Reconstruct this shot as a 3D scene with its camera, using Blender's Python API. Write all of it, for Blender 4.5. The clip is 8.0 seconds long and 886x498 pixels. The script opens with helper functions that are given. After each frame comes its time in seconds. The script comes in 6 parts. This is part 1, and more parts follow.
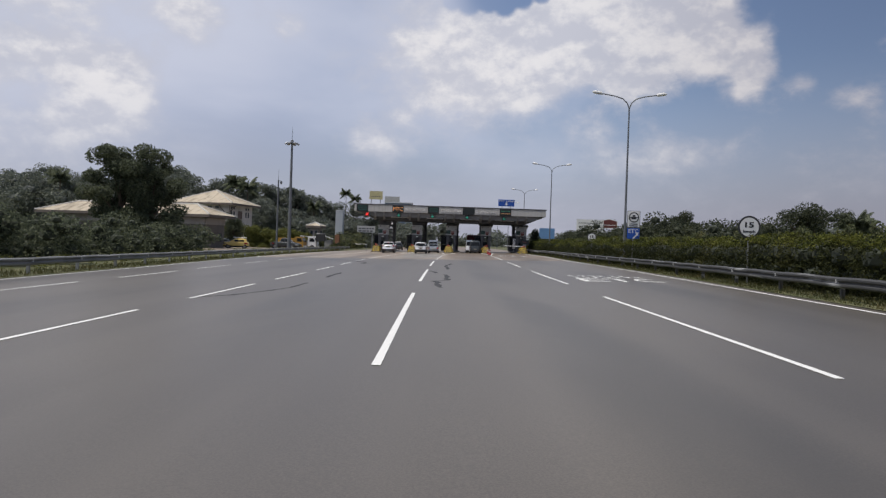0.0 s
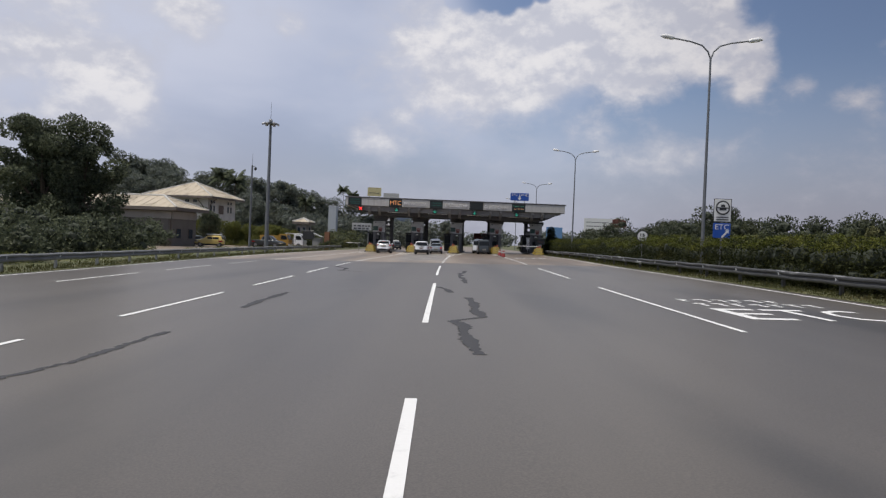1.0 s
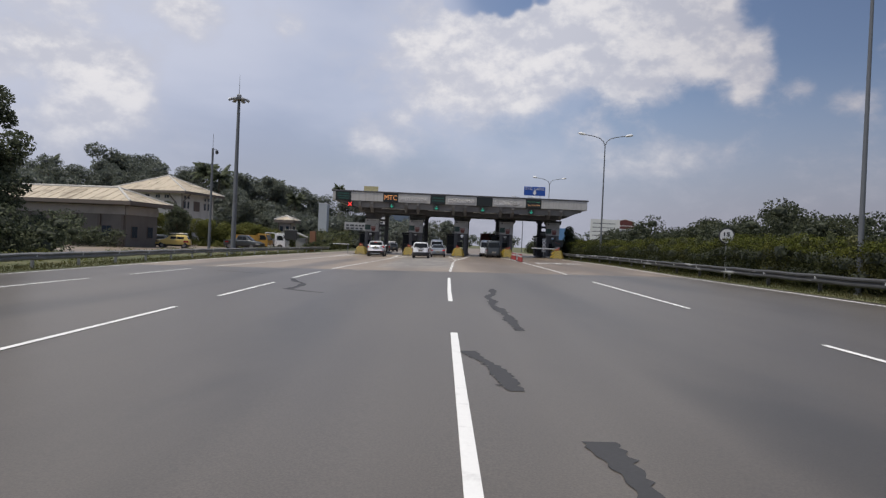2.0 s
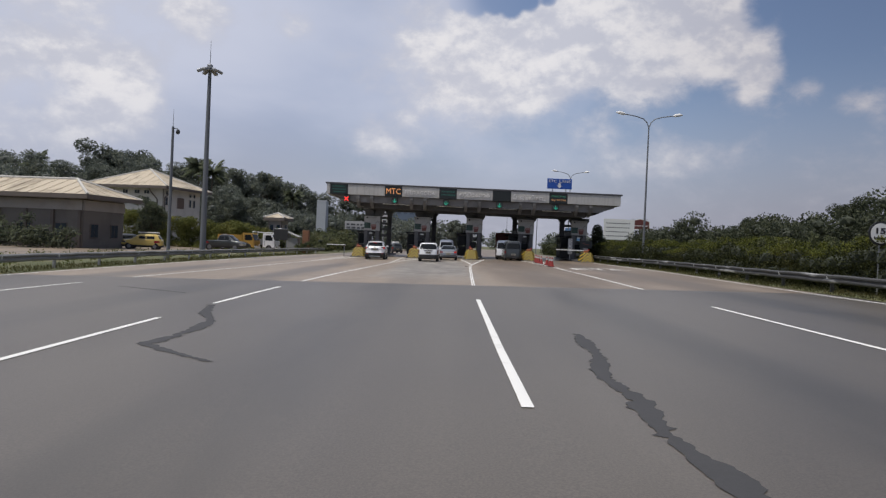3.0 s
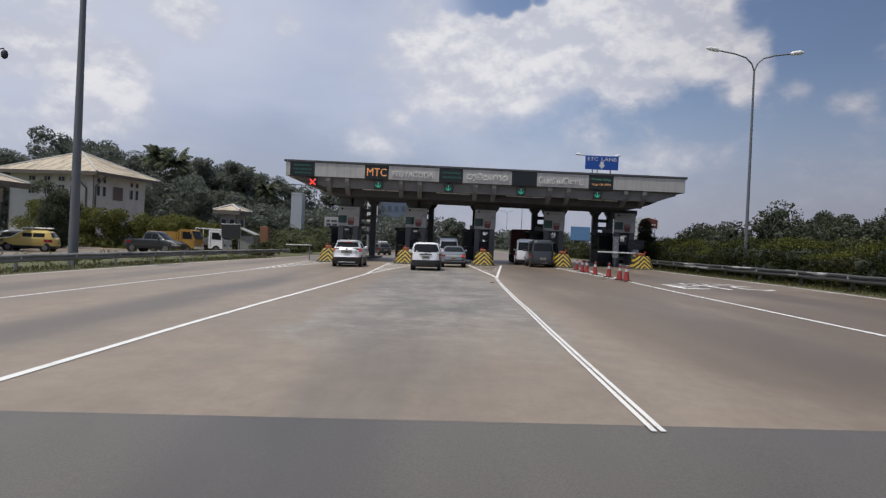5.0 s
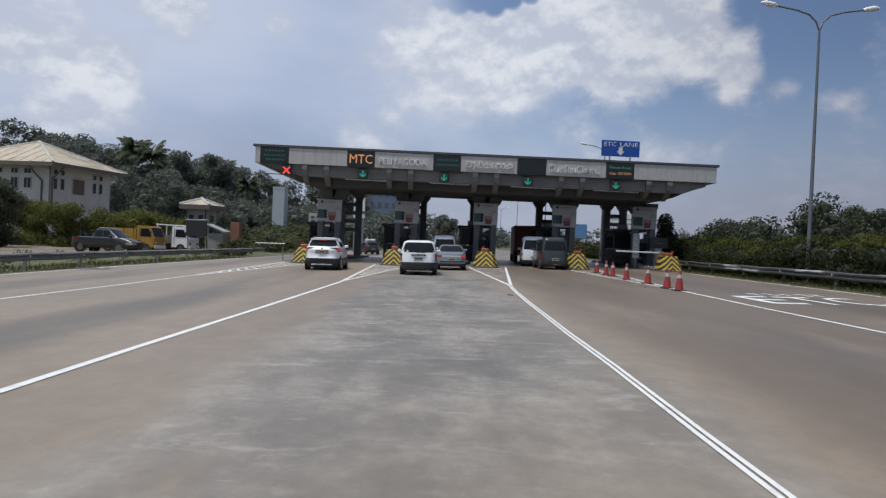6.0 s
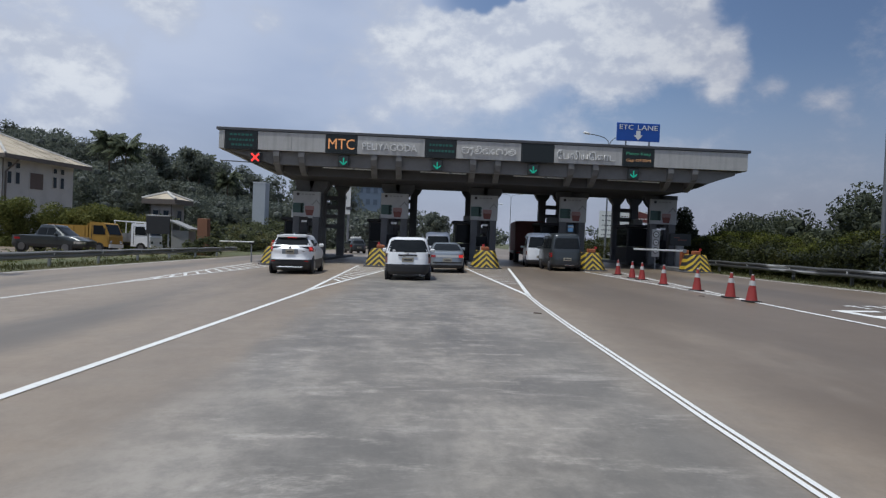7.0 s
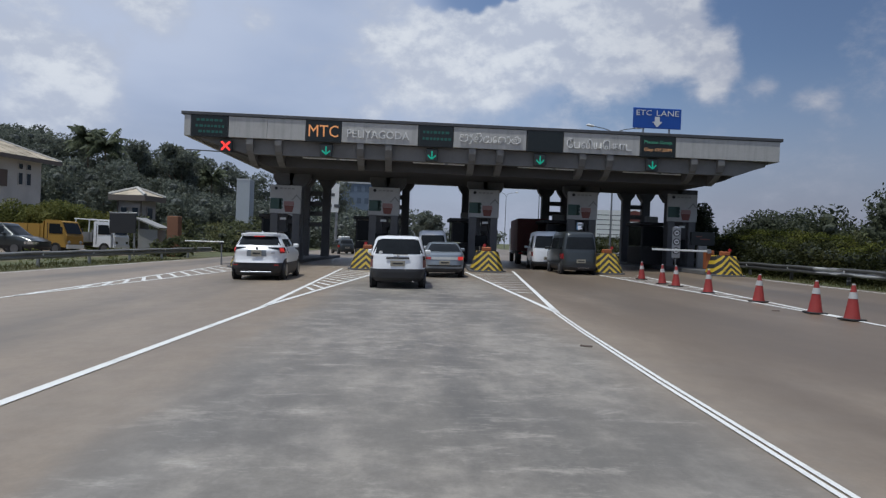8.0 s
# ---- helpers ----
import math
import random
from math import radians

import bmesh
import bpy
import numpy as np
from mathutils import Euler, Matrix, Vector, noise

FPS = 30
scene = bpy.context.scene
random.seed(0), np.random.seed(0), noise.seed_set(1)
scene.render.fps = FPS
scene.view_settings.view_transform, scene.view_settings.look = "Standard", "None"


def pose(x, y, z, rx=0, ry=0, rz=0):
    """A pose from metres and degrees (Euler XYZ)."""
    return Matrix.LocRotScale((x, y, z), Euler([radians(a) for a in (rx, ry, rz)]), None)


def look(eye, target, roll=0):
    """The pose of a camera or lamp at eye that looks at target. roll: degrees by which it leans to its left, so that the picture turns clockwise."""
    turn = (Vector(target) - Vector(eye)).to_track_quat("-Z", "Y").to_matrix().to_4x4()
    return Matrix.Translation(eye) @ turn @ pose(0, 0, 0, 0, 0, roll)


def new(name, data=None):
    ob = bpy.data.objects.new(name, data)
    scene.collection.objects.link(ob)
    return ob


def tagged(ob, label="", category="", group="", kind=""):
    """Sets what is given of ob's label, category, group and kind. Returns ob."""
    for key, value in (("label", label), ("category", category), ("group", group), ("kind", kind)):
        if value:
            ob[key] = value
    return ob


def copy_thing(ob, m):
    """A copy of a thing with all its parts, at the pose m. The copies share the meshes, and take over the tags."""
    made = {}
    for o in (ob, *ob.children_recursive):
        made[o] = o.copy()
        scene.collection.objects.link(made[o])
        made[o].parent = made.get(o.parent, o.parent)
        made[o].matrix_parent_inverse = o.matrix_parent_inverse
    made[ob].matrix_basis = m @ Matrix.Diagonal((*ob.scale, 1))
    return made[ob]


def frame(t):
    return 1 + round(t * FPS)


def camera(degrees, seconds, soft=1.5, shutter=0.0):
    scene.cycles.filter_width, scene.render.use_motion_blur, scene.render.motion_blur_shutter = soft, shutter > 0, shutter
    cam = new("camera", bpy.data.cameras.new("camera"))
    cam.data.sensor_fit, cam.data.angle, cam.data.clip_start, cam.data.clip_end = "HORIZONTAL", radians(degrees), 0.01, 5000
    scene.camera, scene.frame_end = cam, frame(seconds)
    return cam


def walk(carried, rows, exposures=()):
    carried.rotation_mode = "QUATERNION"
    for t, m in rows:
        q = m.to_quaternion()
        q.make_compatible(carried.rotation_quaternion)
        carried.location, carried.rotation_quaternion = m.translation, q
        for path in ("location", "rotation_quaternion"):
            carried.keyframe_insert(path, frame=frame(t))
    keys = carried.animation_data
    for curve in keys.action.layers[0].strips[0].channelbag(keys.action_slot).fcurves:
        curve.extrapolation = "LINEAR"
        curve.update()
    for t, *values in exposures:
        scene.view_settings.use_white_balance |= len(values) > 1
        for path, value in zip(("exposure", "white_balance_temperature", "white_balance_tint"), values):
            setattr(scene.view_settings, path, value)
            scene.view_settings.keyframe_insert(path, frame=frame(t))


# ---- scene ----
cam = camera(66.0, 8.0, soft=1.3)
PATH = [
    (0, (0.230, -109.724, 1.512), (0.2303, -107.7237, 1.4952), 1.96),
    (0.5, (-0.051, -102.397, 1.499), (-0.0581, -100.3969, 1.4817), 2.06),
    (1, (-0.356, -95.890, 1.489), (-0.3547, -93.8904, 1.4699), 2.33),
    (1.5, (-0.613, -88.980, 1.455), (-0.6027, -86.9800, 1.4393), 2.47),
    (3, (-1.354, -71.507, 1.439), (-1.3652, -69.5067, 1.4257), 2.54),
    (3.5, (-1.611, -66.472, 1.428), (-1.6254, -64.4718, 1.4193), 2.45),
    (4, (-1.867, -61.385, 1.444), (-1.8750, -59.3849, 1.4309), 2.47),
    (4.5, (-2.038, -56.743, 1.430), (-2.0368, -54.7431, 1.4191), 2.55),
    (6, (-2.389, -45.402, 1.449), (-2.3504, -43.4026, 1.4315), 2.52),
    (6.5, (-2.462, -42.417, 1.425), (-2.4084, -40.4177, 1.4256), 2.49),
    (7, (-2.460, -39.537, 1.414), (-2.3919, -37.5379, 1.3921), 2.33),
    (7.5, (-2.470, -37.204, 1.408), (-2.3907, -35.2052, 1.4014), 2.42),
    (8, (-2.467, -35.042, 1.401), (-2.3769, -33.0439, 1.3791), 2.27),
]
EXPO = ((0.0, -0.06, 6610, 11), (4.5, -0.07, 6590, 11), (6.0, -0.1, 6180, 8), (8.0, -0.2, 6020, 7))
walk(cam, [(t, look(eye, target, roll)) for t, eye, target, roll in PATH], exposures=EXPO)

# ---- world and sun ----
SUN_DIR = Vector((-0.25, -0.17, 0.95)).normalized()
world = bpy.data.worlds.new("sky")
scene.world = world
world.use_nodes = True
wn, wl = world.node_tree.nodes, world.node_tree.links
wn.clear()


def wmath(op, a, b=None, c=None, clamp=False):
    n = wn.new("ShaderNodeMath")
    n.operation, n.use_clamp = op, clamp
    for i, v in enumerate((a, b, c)):
        if v is None:
            continue
        if isinstance(v, (int, float)):
            n.inputs[i].default_value = v
        else:
            wl.new(v, n.inputs[i])
    return n.outputs[0]


def wmap(value, lo, hi, a, b, smooth=True):
    n = wn.new("ShaderNodeMapRange")
    n.interpolation_type = "SMOOTHSTEP" if smooth else "LINEAR"
    wl.new(value, n.inputs[0])
    for i, v in enumerate((lo, hi, a, b)):
        n.inputs[i + 1].default_value = v
    return n.outputs[0]


sky = wn.new("ShaderNodeTexSky")
sky.sky_type = "NISHITA"
sky.sun_disc = False
sky.sun_elevation = math.asin(SUN_DIR.z)
sky.sun_rotation = math.atan2(SUN_DIR.x, SUN_DIR.y)
sky.dust_density, sky.air_density, sky.ozone_density = 0.9, 1.1, 1.6
coords = wn.new("ShaderNodeTexCoord")
sep = wn.new("ShaderNodeSeparateXYZ")
wl.new(coords.outputs["Generated"], sep.inputs[0])
up = wmath("MAXIMUM", sep.outputs[2], 0.0)
flat = wmath("ADD", up, 0.28)
comb = wn.new("ShaderNodeCombineXYZ")
wl.new(wmath("DIVIDE", sep.outputs[0], flat), comb.inputs[0])
wl.new(wmath("DIVIDE", sep.outputs[1], flat), comb.inputs[1])
wl.new(wmath("MULTIPLY", up, 1.6), comb.inputs[2])


def wnoise(scale, detail, rough, shift, distort=0.0):
    m = wn.new("ShaderNodeMapping")
    m.inputs["Location"].default_value = shift
    wl.new(comb.outputs[0], m.inputs[0])
    n = wn.new("ShaderNodeTexNoise")
    wl.new(m.outputs[0], n.inputs["Vector"])
    n.inputs["Scale"].default_value = scale
    n.inputs["Detail"].default_value = detail
    n.inputs["Roughness"].default_value = rough
    n.inputs["Distortion"].default_value = distort
    return n.outputs["Fac"]


def lump(direction, radius, gain):
    """A broad swelling of the cloud cover round one direction."""
    d = wn.new("ShaderNodeVectorMath")
    d.operation = "DISTANCE"
    wl.new(coords.outputs["Generated"], d.inputs[0])
    d.inputs[1].default_value = Vector(direction).normalized()
    return wmap(d.outputs["Value"], radius, radius * 0.25, 0.0, gain)


def fine_noise(scale, detail, rough, shift):
    m = wn.new("ShaderNodeMapping")
    m.inputs["Location"].default_value = shift
    m.inputs["Scale"].default_value = (1, 1, 1.5)
    wl.new(coords.outputs["Generated"], m.inputs[0])
    n = wn.new("ShaderNodeTexNoise")
    wl.new(m.outputs[0], n.inputs["Vector"])
    for k, v in (("Scale", scale), ("Detail", detail), ("Roughness", rough), ("Distortion", 0.15)):
        n.inputs[k].default_value = v
    return n.outputs["Fac"]


def blend(fac, a, b):
    n = wn.new("ShaderNodeMix")
    n.data_type = "RGBA"
    wl.new(fac, n.inputs[0])
    for k, v in ((6, a), (7, b)):
        if isinstance(v, tuple):
            n.inputs[k].default_value = (*v, 1)
        else:
            wl.new(v, n.inputs[k])
    return n.outputs[2]


# a soft veil, heavier to the left, and heaped clouds ahead
veil = wnoise(1.0, 5, 0.5, (3.1, 1.7, 0.4), 0.2)
for direction, radius, gain in (((-0.55, 1, 0.24), 0.5, 0.2), ((-0.3, 1, 0.2), 0.2, -0.1), ((0.62, 1, 0.26), 0.42, -0.4), ((0.1, 1, 0.2), 0.3, 0.1), ((0.075, 1, 0.385), 0.1, -0.3)):
    veil = wmath("ADD", veil, lump(direction, radius, gain))
heap = wmath("MULTIPLY", wmath("SUBTRACT", fine_noise(8.0, 9, 0.6, (0.4, 0.2, 0.1)), 0.52), 1.9)
heap = wmath("ADD", heap, wmath("MULTIPLY", wmath("SUBTRACT", fine_noise(30, 7, 0.62, (1.4, 0.6, 0.3)), 0.5), 0.75))
MAIN_HEAP = (
    (-0.035, 0.322, 0.071, 0.45), (-0.008, 0.265, 0.084, 0.35), (0.040, 0.295, 0.089, 0.50), (0.107, 0.285, 0.107, 0.50), (0.171, 0.317, 0.105, 0.60), (0.237, 0.331, 0.104, 0.60),
    (0.311, 0.334, 0.102, 0.60), (0.378, 0.320, 0.078, 0.55), (0.420, 0.288, 0.066, 0.50), (0.450, 0.269, 0.039, 0.30), (0.165, 0.259, 0.083, 0.30), (0.067, 0.230, 0.073, 0.40),
    (0.014, 0.212, 0.055, 0.30), (0.121, 0.224, 0.060, 0.40), (0.247, 0.278, 0.093, 0.40), (0.338, 0.273, 0.068, 0.35), (0.209, 0.412, 0.135, 0.50), (0.341, 0.417, 0.131, 0.50),
)
EDGE_WISPS = (
    (0.454, 0.314, 0.028, 0.35), (0.439, 0.235, 0.027, 0.35), (0.474, 0.282, 0.024, 0.30), (0.410, 0.230, 0.029, 0.25), (0.434, 0.354, 0.033, -0.30), (0.257, 0.229, 0.047, 0.20),
)
SIDE_HEAP = (
    (-0.530, 0.255, 0.075, 0.35), (-0.487, 0.215, 0.077, 0.40), (-0.523, 0.172, 0.076, 0.45), (-0.451, 0.254, 0.050, 0.35), (-0.453, 0.171, 0.050, 0.30), (-0.615, 0.302, 0.113, 0.35),
    (-0.383, 0.326, 0.061, 0.40), (-0.637, 0.210, 0.093, 0.30), (-0.560, 0.142, 0.065, 0.30), (-0.112, 0.154, 0.046, 0.50), (-0.086, 0.128, 0.027, 0.30), (0.206, 0.169, 0.050, 0.40),
    (0.512, 0.246, 0.030, 0.42), (0.579, 0.232, 0.026, 0.35), (0.616, 0.233, 0.026, 0.35), (-0.233, 0.311, 0.044, 0.42), (0.245, 0.131, 0.042, 0.38), (0.294, 0.137, 0.045, 0.40),
    (0.343, 0.144, 0.044, 0.40), (0.392, 0.149, 0.044, 0.40), (0.438, 0.158, 0.034, 0.36), (-0.072, 0.201, 0.043, 0.25),
)
GAPS = (
    (0.001, 0.354, 0.015, -0.80), (0.027, 0.350, 0.020, -0.80), (0.054, 0.354, 0.018, -0.80), (0.080, 0.350, 0.021, -0.80), (0.106, 0.358, 0.019, -0.80), (0.133, 0.364, 0.016, -0.80),
    (0.070, 0.387, 0.052, -0.60), (0.217, 0.215, 0.065, -0.30), (0.533, 0.350, 0.115, -0.40), (-0.279, 0.181, 0.177, -0.30), (0.374, 0.204, 0.069, -0.30),
)
for u, v, radius, gain in MAIN_HEAP + EDGE_WISPS + SIDE_HEAP + GAPS:
    heap = wmath("ADD", heap, lump((u, 1, v), radius, gain))
crisp = wmap(heap, -0.16, 0.66, 0.0, 1.0)
inner = wmap(heap, 0.0, 0.8, 0.0, 1.0)


def relief(scale, detail, rise):
    """Billows lit from above: how much thinner the cloud is just over each point."""
    here, over_it = fine_noise(scale, detail, 0.58, (2.2, 0.7, 0.9)), fine_noise(scale, detail, 0.58, (2.2, 0.7, 0.9 + rise))
    return wmath("SUBTRACT", here, over_it)


billow = wmap(wmath("ADD", relief(11, 6, 0.05), wmath("MULTIPLY", relief(32, 5, 0.02), 0.7)), -0.2, 0.26, 0.15, 1.0)
dim = wn.new("ShaderNodeMix")
dim.data_type, dim.blend_type = "RGBA", "MULTIPLY"
dim.inputs[0].default_value = 1.0
wl.new(sky.outputs[0], dim.inputs[6])
dim.inputs[7].default_value = (0.090, 0.090, 0.099, 1)
mist = blend(wmap(up, 0.0, 0.25, 0.0, 1.0), (0.372, 0.390, 0.480), (0.40, 0.465, 0.635))
clear = blend(wmath("MAXIMUM", wmap(up, 0.0, 0.27, 1.0, 0.03), wmap(sep.outputs[0], 0.22, -0.3, 0.0, 0.85)), dim.outputs[2], mist)
veiled = blend(wmath("MULTIPLY", wmap(veil, 0.4, 0.8, 0.0, 1.0), wmap(up, 0.03, 0.2, 0.2, 1.0)), clear, (0.565, 0.61, 0.745))
bright = blend(wmath("MULTIPLY", inner, billow), (0.53, 0.555, 0.65), (0.83, 0.825, 0.845))
over = blend(wmath("MULTIPLY", crisp, wmap(up, 0.05, 0.22, 0.45, 0.9)), veiled, bright)
back = wn.new("ShaderNodeBackground")
back.inputs["Strength"].default_value = 1.0
side_fall = wn.new("ShaderNodeMix")
side_fall.data_type, side_fall.blend_type = "RGBA", "MULTIPLY"
side_fall.inputs[0].default_value = 1.0
wl.new(over, side_fall.inputs[6])
wl.new(blend(wmap(sep.outputs[0], 0.12, 0.56, 0.0, 1.0), (1.0, 1.0, 1.0), (0.78, 0.755, 0.755)), side_fall.inputs[7])
wl.new(side_fall.outputs[2], back.inputs["Color"])
wout = wn.new("ShaderNodeOutputWorld")
wl.new(back.outputs[0], wout.inputs[0])

sun = new("sun", bpy.data.lights.new("sun", "SUN"))
sun.data.energy, sun.data.angle, sun.data.color = 3.4, radians(0.6), (1.0, 0.95, 0.87)
sun.matrix_basis = look(SUN_DIR * 400, (0, 0, 0))


# ---- materials ----
class Nodes:
    """A small builder round one node material."""

    def __init__(self, name, rough=0.7, metal=0.0):
        self.mat = bpy.data.materials.new(name)
        self.mat.use_nodes = True
        self.t = self.mat.node_tree
        self.b = self.t.nodes["Principled BSDF"]
        self.b.inputs["Roughness"].default_value = rough
        self.b.inputs["Metallic"].default_value = metal
        self.c = None

    def link(self, a, b):
        self.t.links.new(a, b)

    def coord(self, scale=(1, 1, 1)):
        if self.c is None:
            self.c = self.t.nodes.new("ShaderNodeTexCoord")
        m = self.t.nodes.new("ShaderNodeMapping")
        m.inputs["Scale"].default_value = scale
        self.link(self.c.outputs["Object"], m.inputs[0])
        return m.outputs[0]

    def noise(self, scale, detail=5, rough=0.6, stretch=(1, 1, 1), distort=0.0):
        n = self.t.nodes.new("ShaderNodeTexNoise")
        self.link(self.coord(stretch), n.inputs["Vector"])
        for k, v in (("Scale", scale), ("Detail", detail), ("Roughness", rough), ("Distortion", distort)):
            n.inputs[k].default_value = v
        return n.outputs["Fac"]

    def span(self, value, lo, hi, a=0.0, b=1.0):
        n = self.t.nodes.new("ShaderNodeMapRange")
        n.interpolation_type = "SMOOTHSTEP"
        self.link(value, n.inputs[0])
        for i, v in enumerate((lo, hi, a, b)):
            n.inputs[i + 1].default_value = v
        return n.outputs[0]

    def math(self, op, a, b=None):
        n = self.t.nodes.new("ShaderNodeMath")
        n.operation = op
        for i, v in enumerate((a, b)):
            if v is None:
                continue
            if isinstance(v, (int, float)):
                n.inputs[i].default_value = v
            else:
                self.link(v, n.inputs[i])
        return n.outputs[0]

    def mix(self, fac, a, b, blend="MIX"):
        n = self.t.nodes.new("ShaderNodeMix")
        n.data_type, n.blend_type = "RGBA", blend
        for i, v in ((0, fac), (6, a), (7, b)):
            if isinstance(v, tuple):
                n.inputs[i].default_value = (*v, 1)
            elif isinstance(v, (int, float)):
                n.inputs[i].default_value = v
            else:
                self.link(v, n.inputs[i])
        return n.outputs[2]

    def color(self, v):
        if isinstance(v, tuple):
            self.b.inputs["Base Color"].default_value = (*v, 1)
        else:
            self.link(v, self.b.inputs["Base Color"])
        return self

    def bump(self, height, strength=0.3, dist=0.02):
        n = self.t.nodes.new("ShaderNodeBump")
        n.inputs["Strength"].default_value, n.inputs["Distance"].default_value = strength, dist
        self.link(height, n.inputs["Height"])
        self.link(n.outputs[0], self.b.inputs["Normal"])
        return self

    def random(self, island=False):
        n = self.t.nodes.new("ShaderNodeNewGeometry" if island else "ShaderNodeObjectInfo")
        return n.outputs["Random Per Island" if island else "Random"]


def surface(name, base, var=0.2, scale=6.0, rough=0.7, metal=0.0, bump=0.15, stain=0.15, coat=0.0):
    """A painted, cast or rolled surface: fine grain and broad stains over one base colour."""
    n = Nodes(name, rough, metal)
    dark, light = tuple(c * (1 - var) for c in base), tuple(min(1, c * (1 + var)) for c in base)
    grain = n.noise(scale * 6, 6, 0.65)
    blot = n.span(n.noise(scale * 0.35, 4, 0.6), 0.42, 0.66)
    c = n.mix(grain, dark, light)
    c = n.mix(n.math("MULTIPLY", blot, stain), c, tuple(v * 0.45 for v in base))
    n.color(c)
    if bump:
        n.bump(grain, bump, 0.01)
    n.b.inputs["Coat Weight"].default_value = coat
    return n.mat


def glow(name, rgb, power):
    n = Nodes(name, 0.5)
    n.color(tuple(c * 0.4 for c in rgb))
    n.b.inputs["Emission Color"].default_value = (*rgb, 1)
    n.b.inputs["Emission Strength"].default_value = power
    return n.mat


def make_asphalt():
    n = Nodes("asphalt", 0.38)
    grit = n.noise(55, 4, 0.7)
    broad = n.span(n.noise(0.16, 4, 0.6, (1, 0.35, 1)), 0.35, 0.7)
    track = n.span(n.noise(0.9, 3, 0.5, (1, 0.03, 1)), 0.4, 0.7)
    c = n.mix(n.span(grit, 0.3, 0.7), (0.071, 0.062, 0.050), (0.141, 0.123, 0.099))
    c = n.mix(n.math("MULTIPLY", broad, 0.45), c, (0.061, 0.054, 0.045))
    c = n.mix(n.math("MULTIPLY", track, 0.3), c, (0.134, 0.118, 0.097))
    sx = n.t.nodes.new("ShaderNodeSeparateXYZ")
    n.link(n.coord(), sx.inputs[0])
    lane = n.math("COSINE", n.math("MULTIPLY", n.math("SUBTRACT", sx.outputs[0], 2.4), 1.112))
    patchy = n.span(n.noise(0.3, 5, 0.6, (1, 0.25, 1), 0.4), 0.36, 0.62)
    drip = n.math("MULTIPLY", n.span(lane, 0.35, 1.0), patchy)
    c = n.mix(n.math("MULTIPLY", drip, 0.6), c, (0.049, 0.045, 0.037))
    fleck = n.span(n.noise(5.5, 6, 0.7, (1, 0.5, 1)), 0.6, 0.78)
    c = n.mix(n.math("MULTIPLY", fleck, 0.28), c, (0.165, 0.147, 0.116))
    n.color(c).bump(grit, 0.1, 0.004)
    return n.mat


def worn_strip(n):
    """The lighter, scuffed strip of the middle lane: its colour and where it lies."""
    grit = n.noise(38, 5, 0.7)
    mottle = n.span(n.noise(0.7, 10, 0.72, (0.8, 0.6, 1)), 0.42, 0.6)
    scuff = n.span(n.noise(1.4, 11, 0.78, (0.6, 1.15, 1)), 0.53, 0.64)
    scrape = n.span(n.noise(0.9, 10, 0.74, (0.6, 1.5, 1), 0.6), 0.56, 0.66)
    speck = n.span(n.noise(9, 6, 0.7, (0.5, 1.2, 1)), 0.56, 0.7)
    oil = n.span(n.noise(0.6, 7, 0.65, (1.2, 0.3, 1)), 0.42, 0.64)
    s = n.t.nodes.new("ShaderNodeSeparateXYZ")
    n.link(n.coord(), s.inputs[0])
    lane = n.span(n.math("ABSOLUTE", n.math("ADD", s.outputs[0], 1.9)), 1.1, 0.2)
    c = n.mix(grit, (0.154, 0.140, 0.119), (0.246, 0.222, 0.187))
    c = n.mix(n.math("MULTIPLY", mottle, 0.75), c, (0.375, 0.338, 0.287))
    c = n.mix(n.math("MULTIPLY", oil, 0.4), c, (0.103, 0.097, 0.088))
    c = n.mix(n.math("MULTIPLY", n.math("MULTIPLY", lane, oil), 0.45), c, (0.087, 0.084, 0.078))
    c = n.mix(n.math("MULTIPLY", scuff, 0.6), c, (0.442, 0.405, 0.349))
    c = n.mix(n.math("MULTIPLY", scrape, 0.5), c, (0.483, 0.445, 0.392))
    c = n.mix(n.math("MULTIPLY", speck, 0.4), c, (0.308, 0.282, 0.246))
    blotch = n.span(n.noise(3.2, 10, 0.78, (0.8, 0.7, 1)), 0.4, 0.62)
    c = n.mix(n.math("MULTIPLY", blotch, 0.45), c, (0.123, 0.112, 0.096))
    across = n.math("ABSOLUTE", n.math("ADD", s.outputs[0], 2.25))
    ends = n.math("MULTIPLY", n.math("ABSOLUTE", n.math("ADD", s.outputs[1], 26.0)), 0.145)
    edge = n.math("MAXIMUM", across, ends)
    ragged = n.math("ADD", edge, n.math("MULTIPLY", n.noise(0.8, 9, 0.74, (1, 0.4, 1)), 2.2))
    soft = n.math("ADD", edge, n.math("MULTIPLY", n.noise(0.35, 5, 0.6, (1, 0.4, 1)), 1.6))
    where = n.math("MULTIPLY", n.span(ragged, 3.95, 3.3), n.span(soft, 3.5, 2.4, 0.35, 1.0))
    return c, where


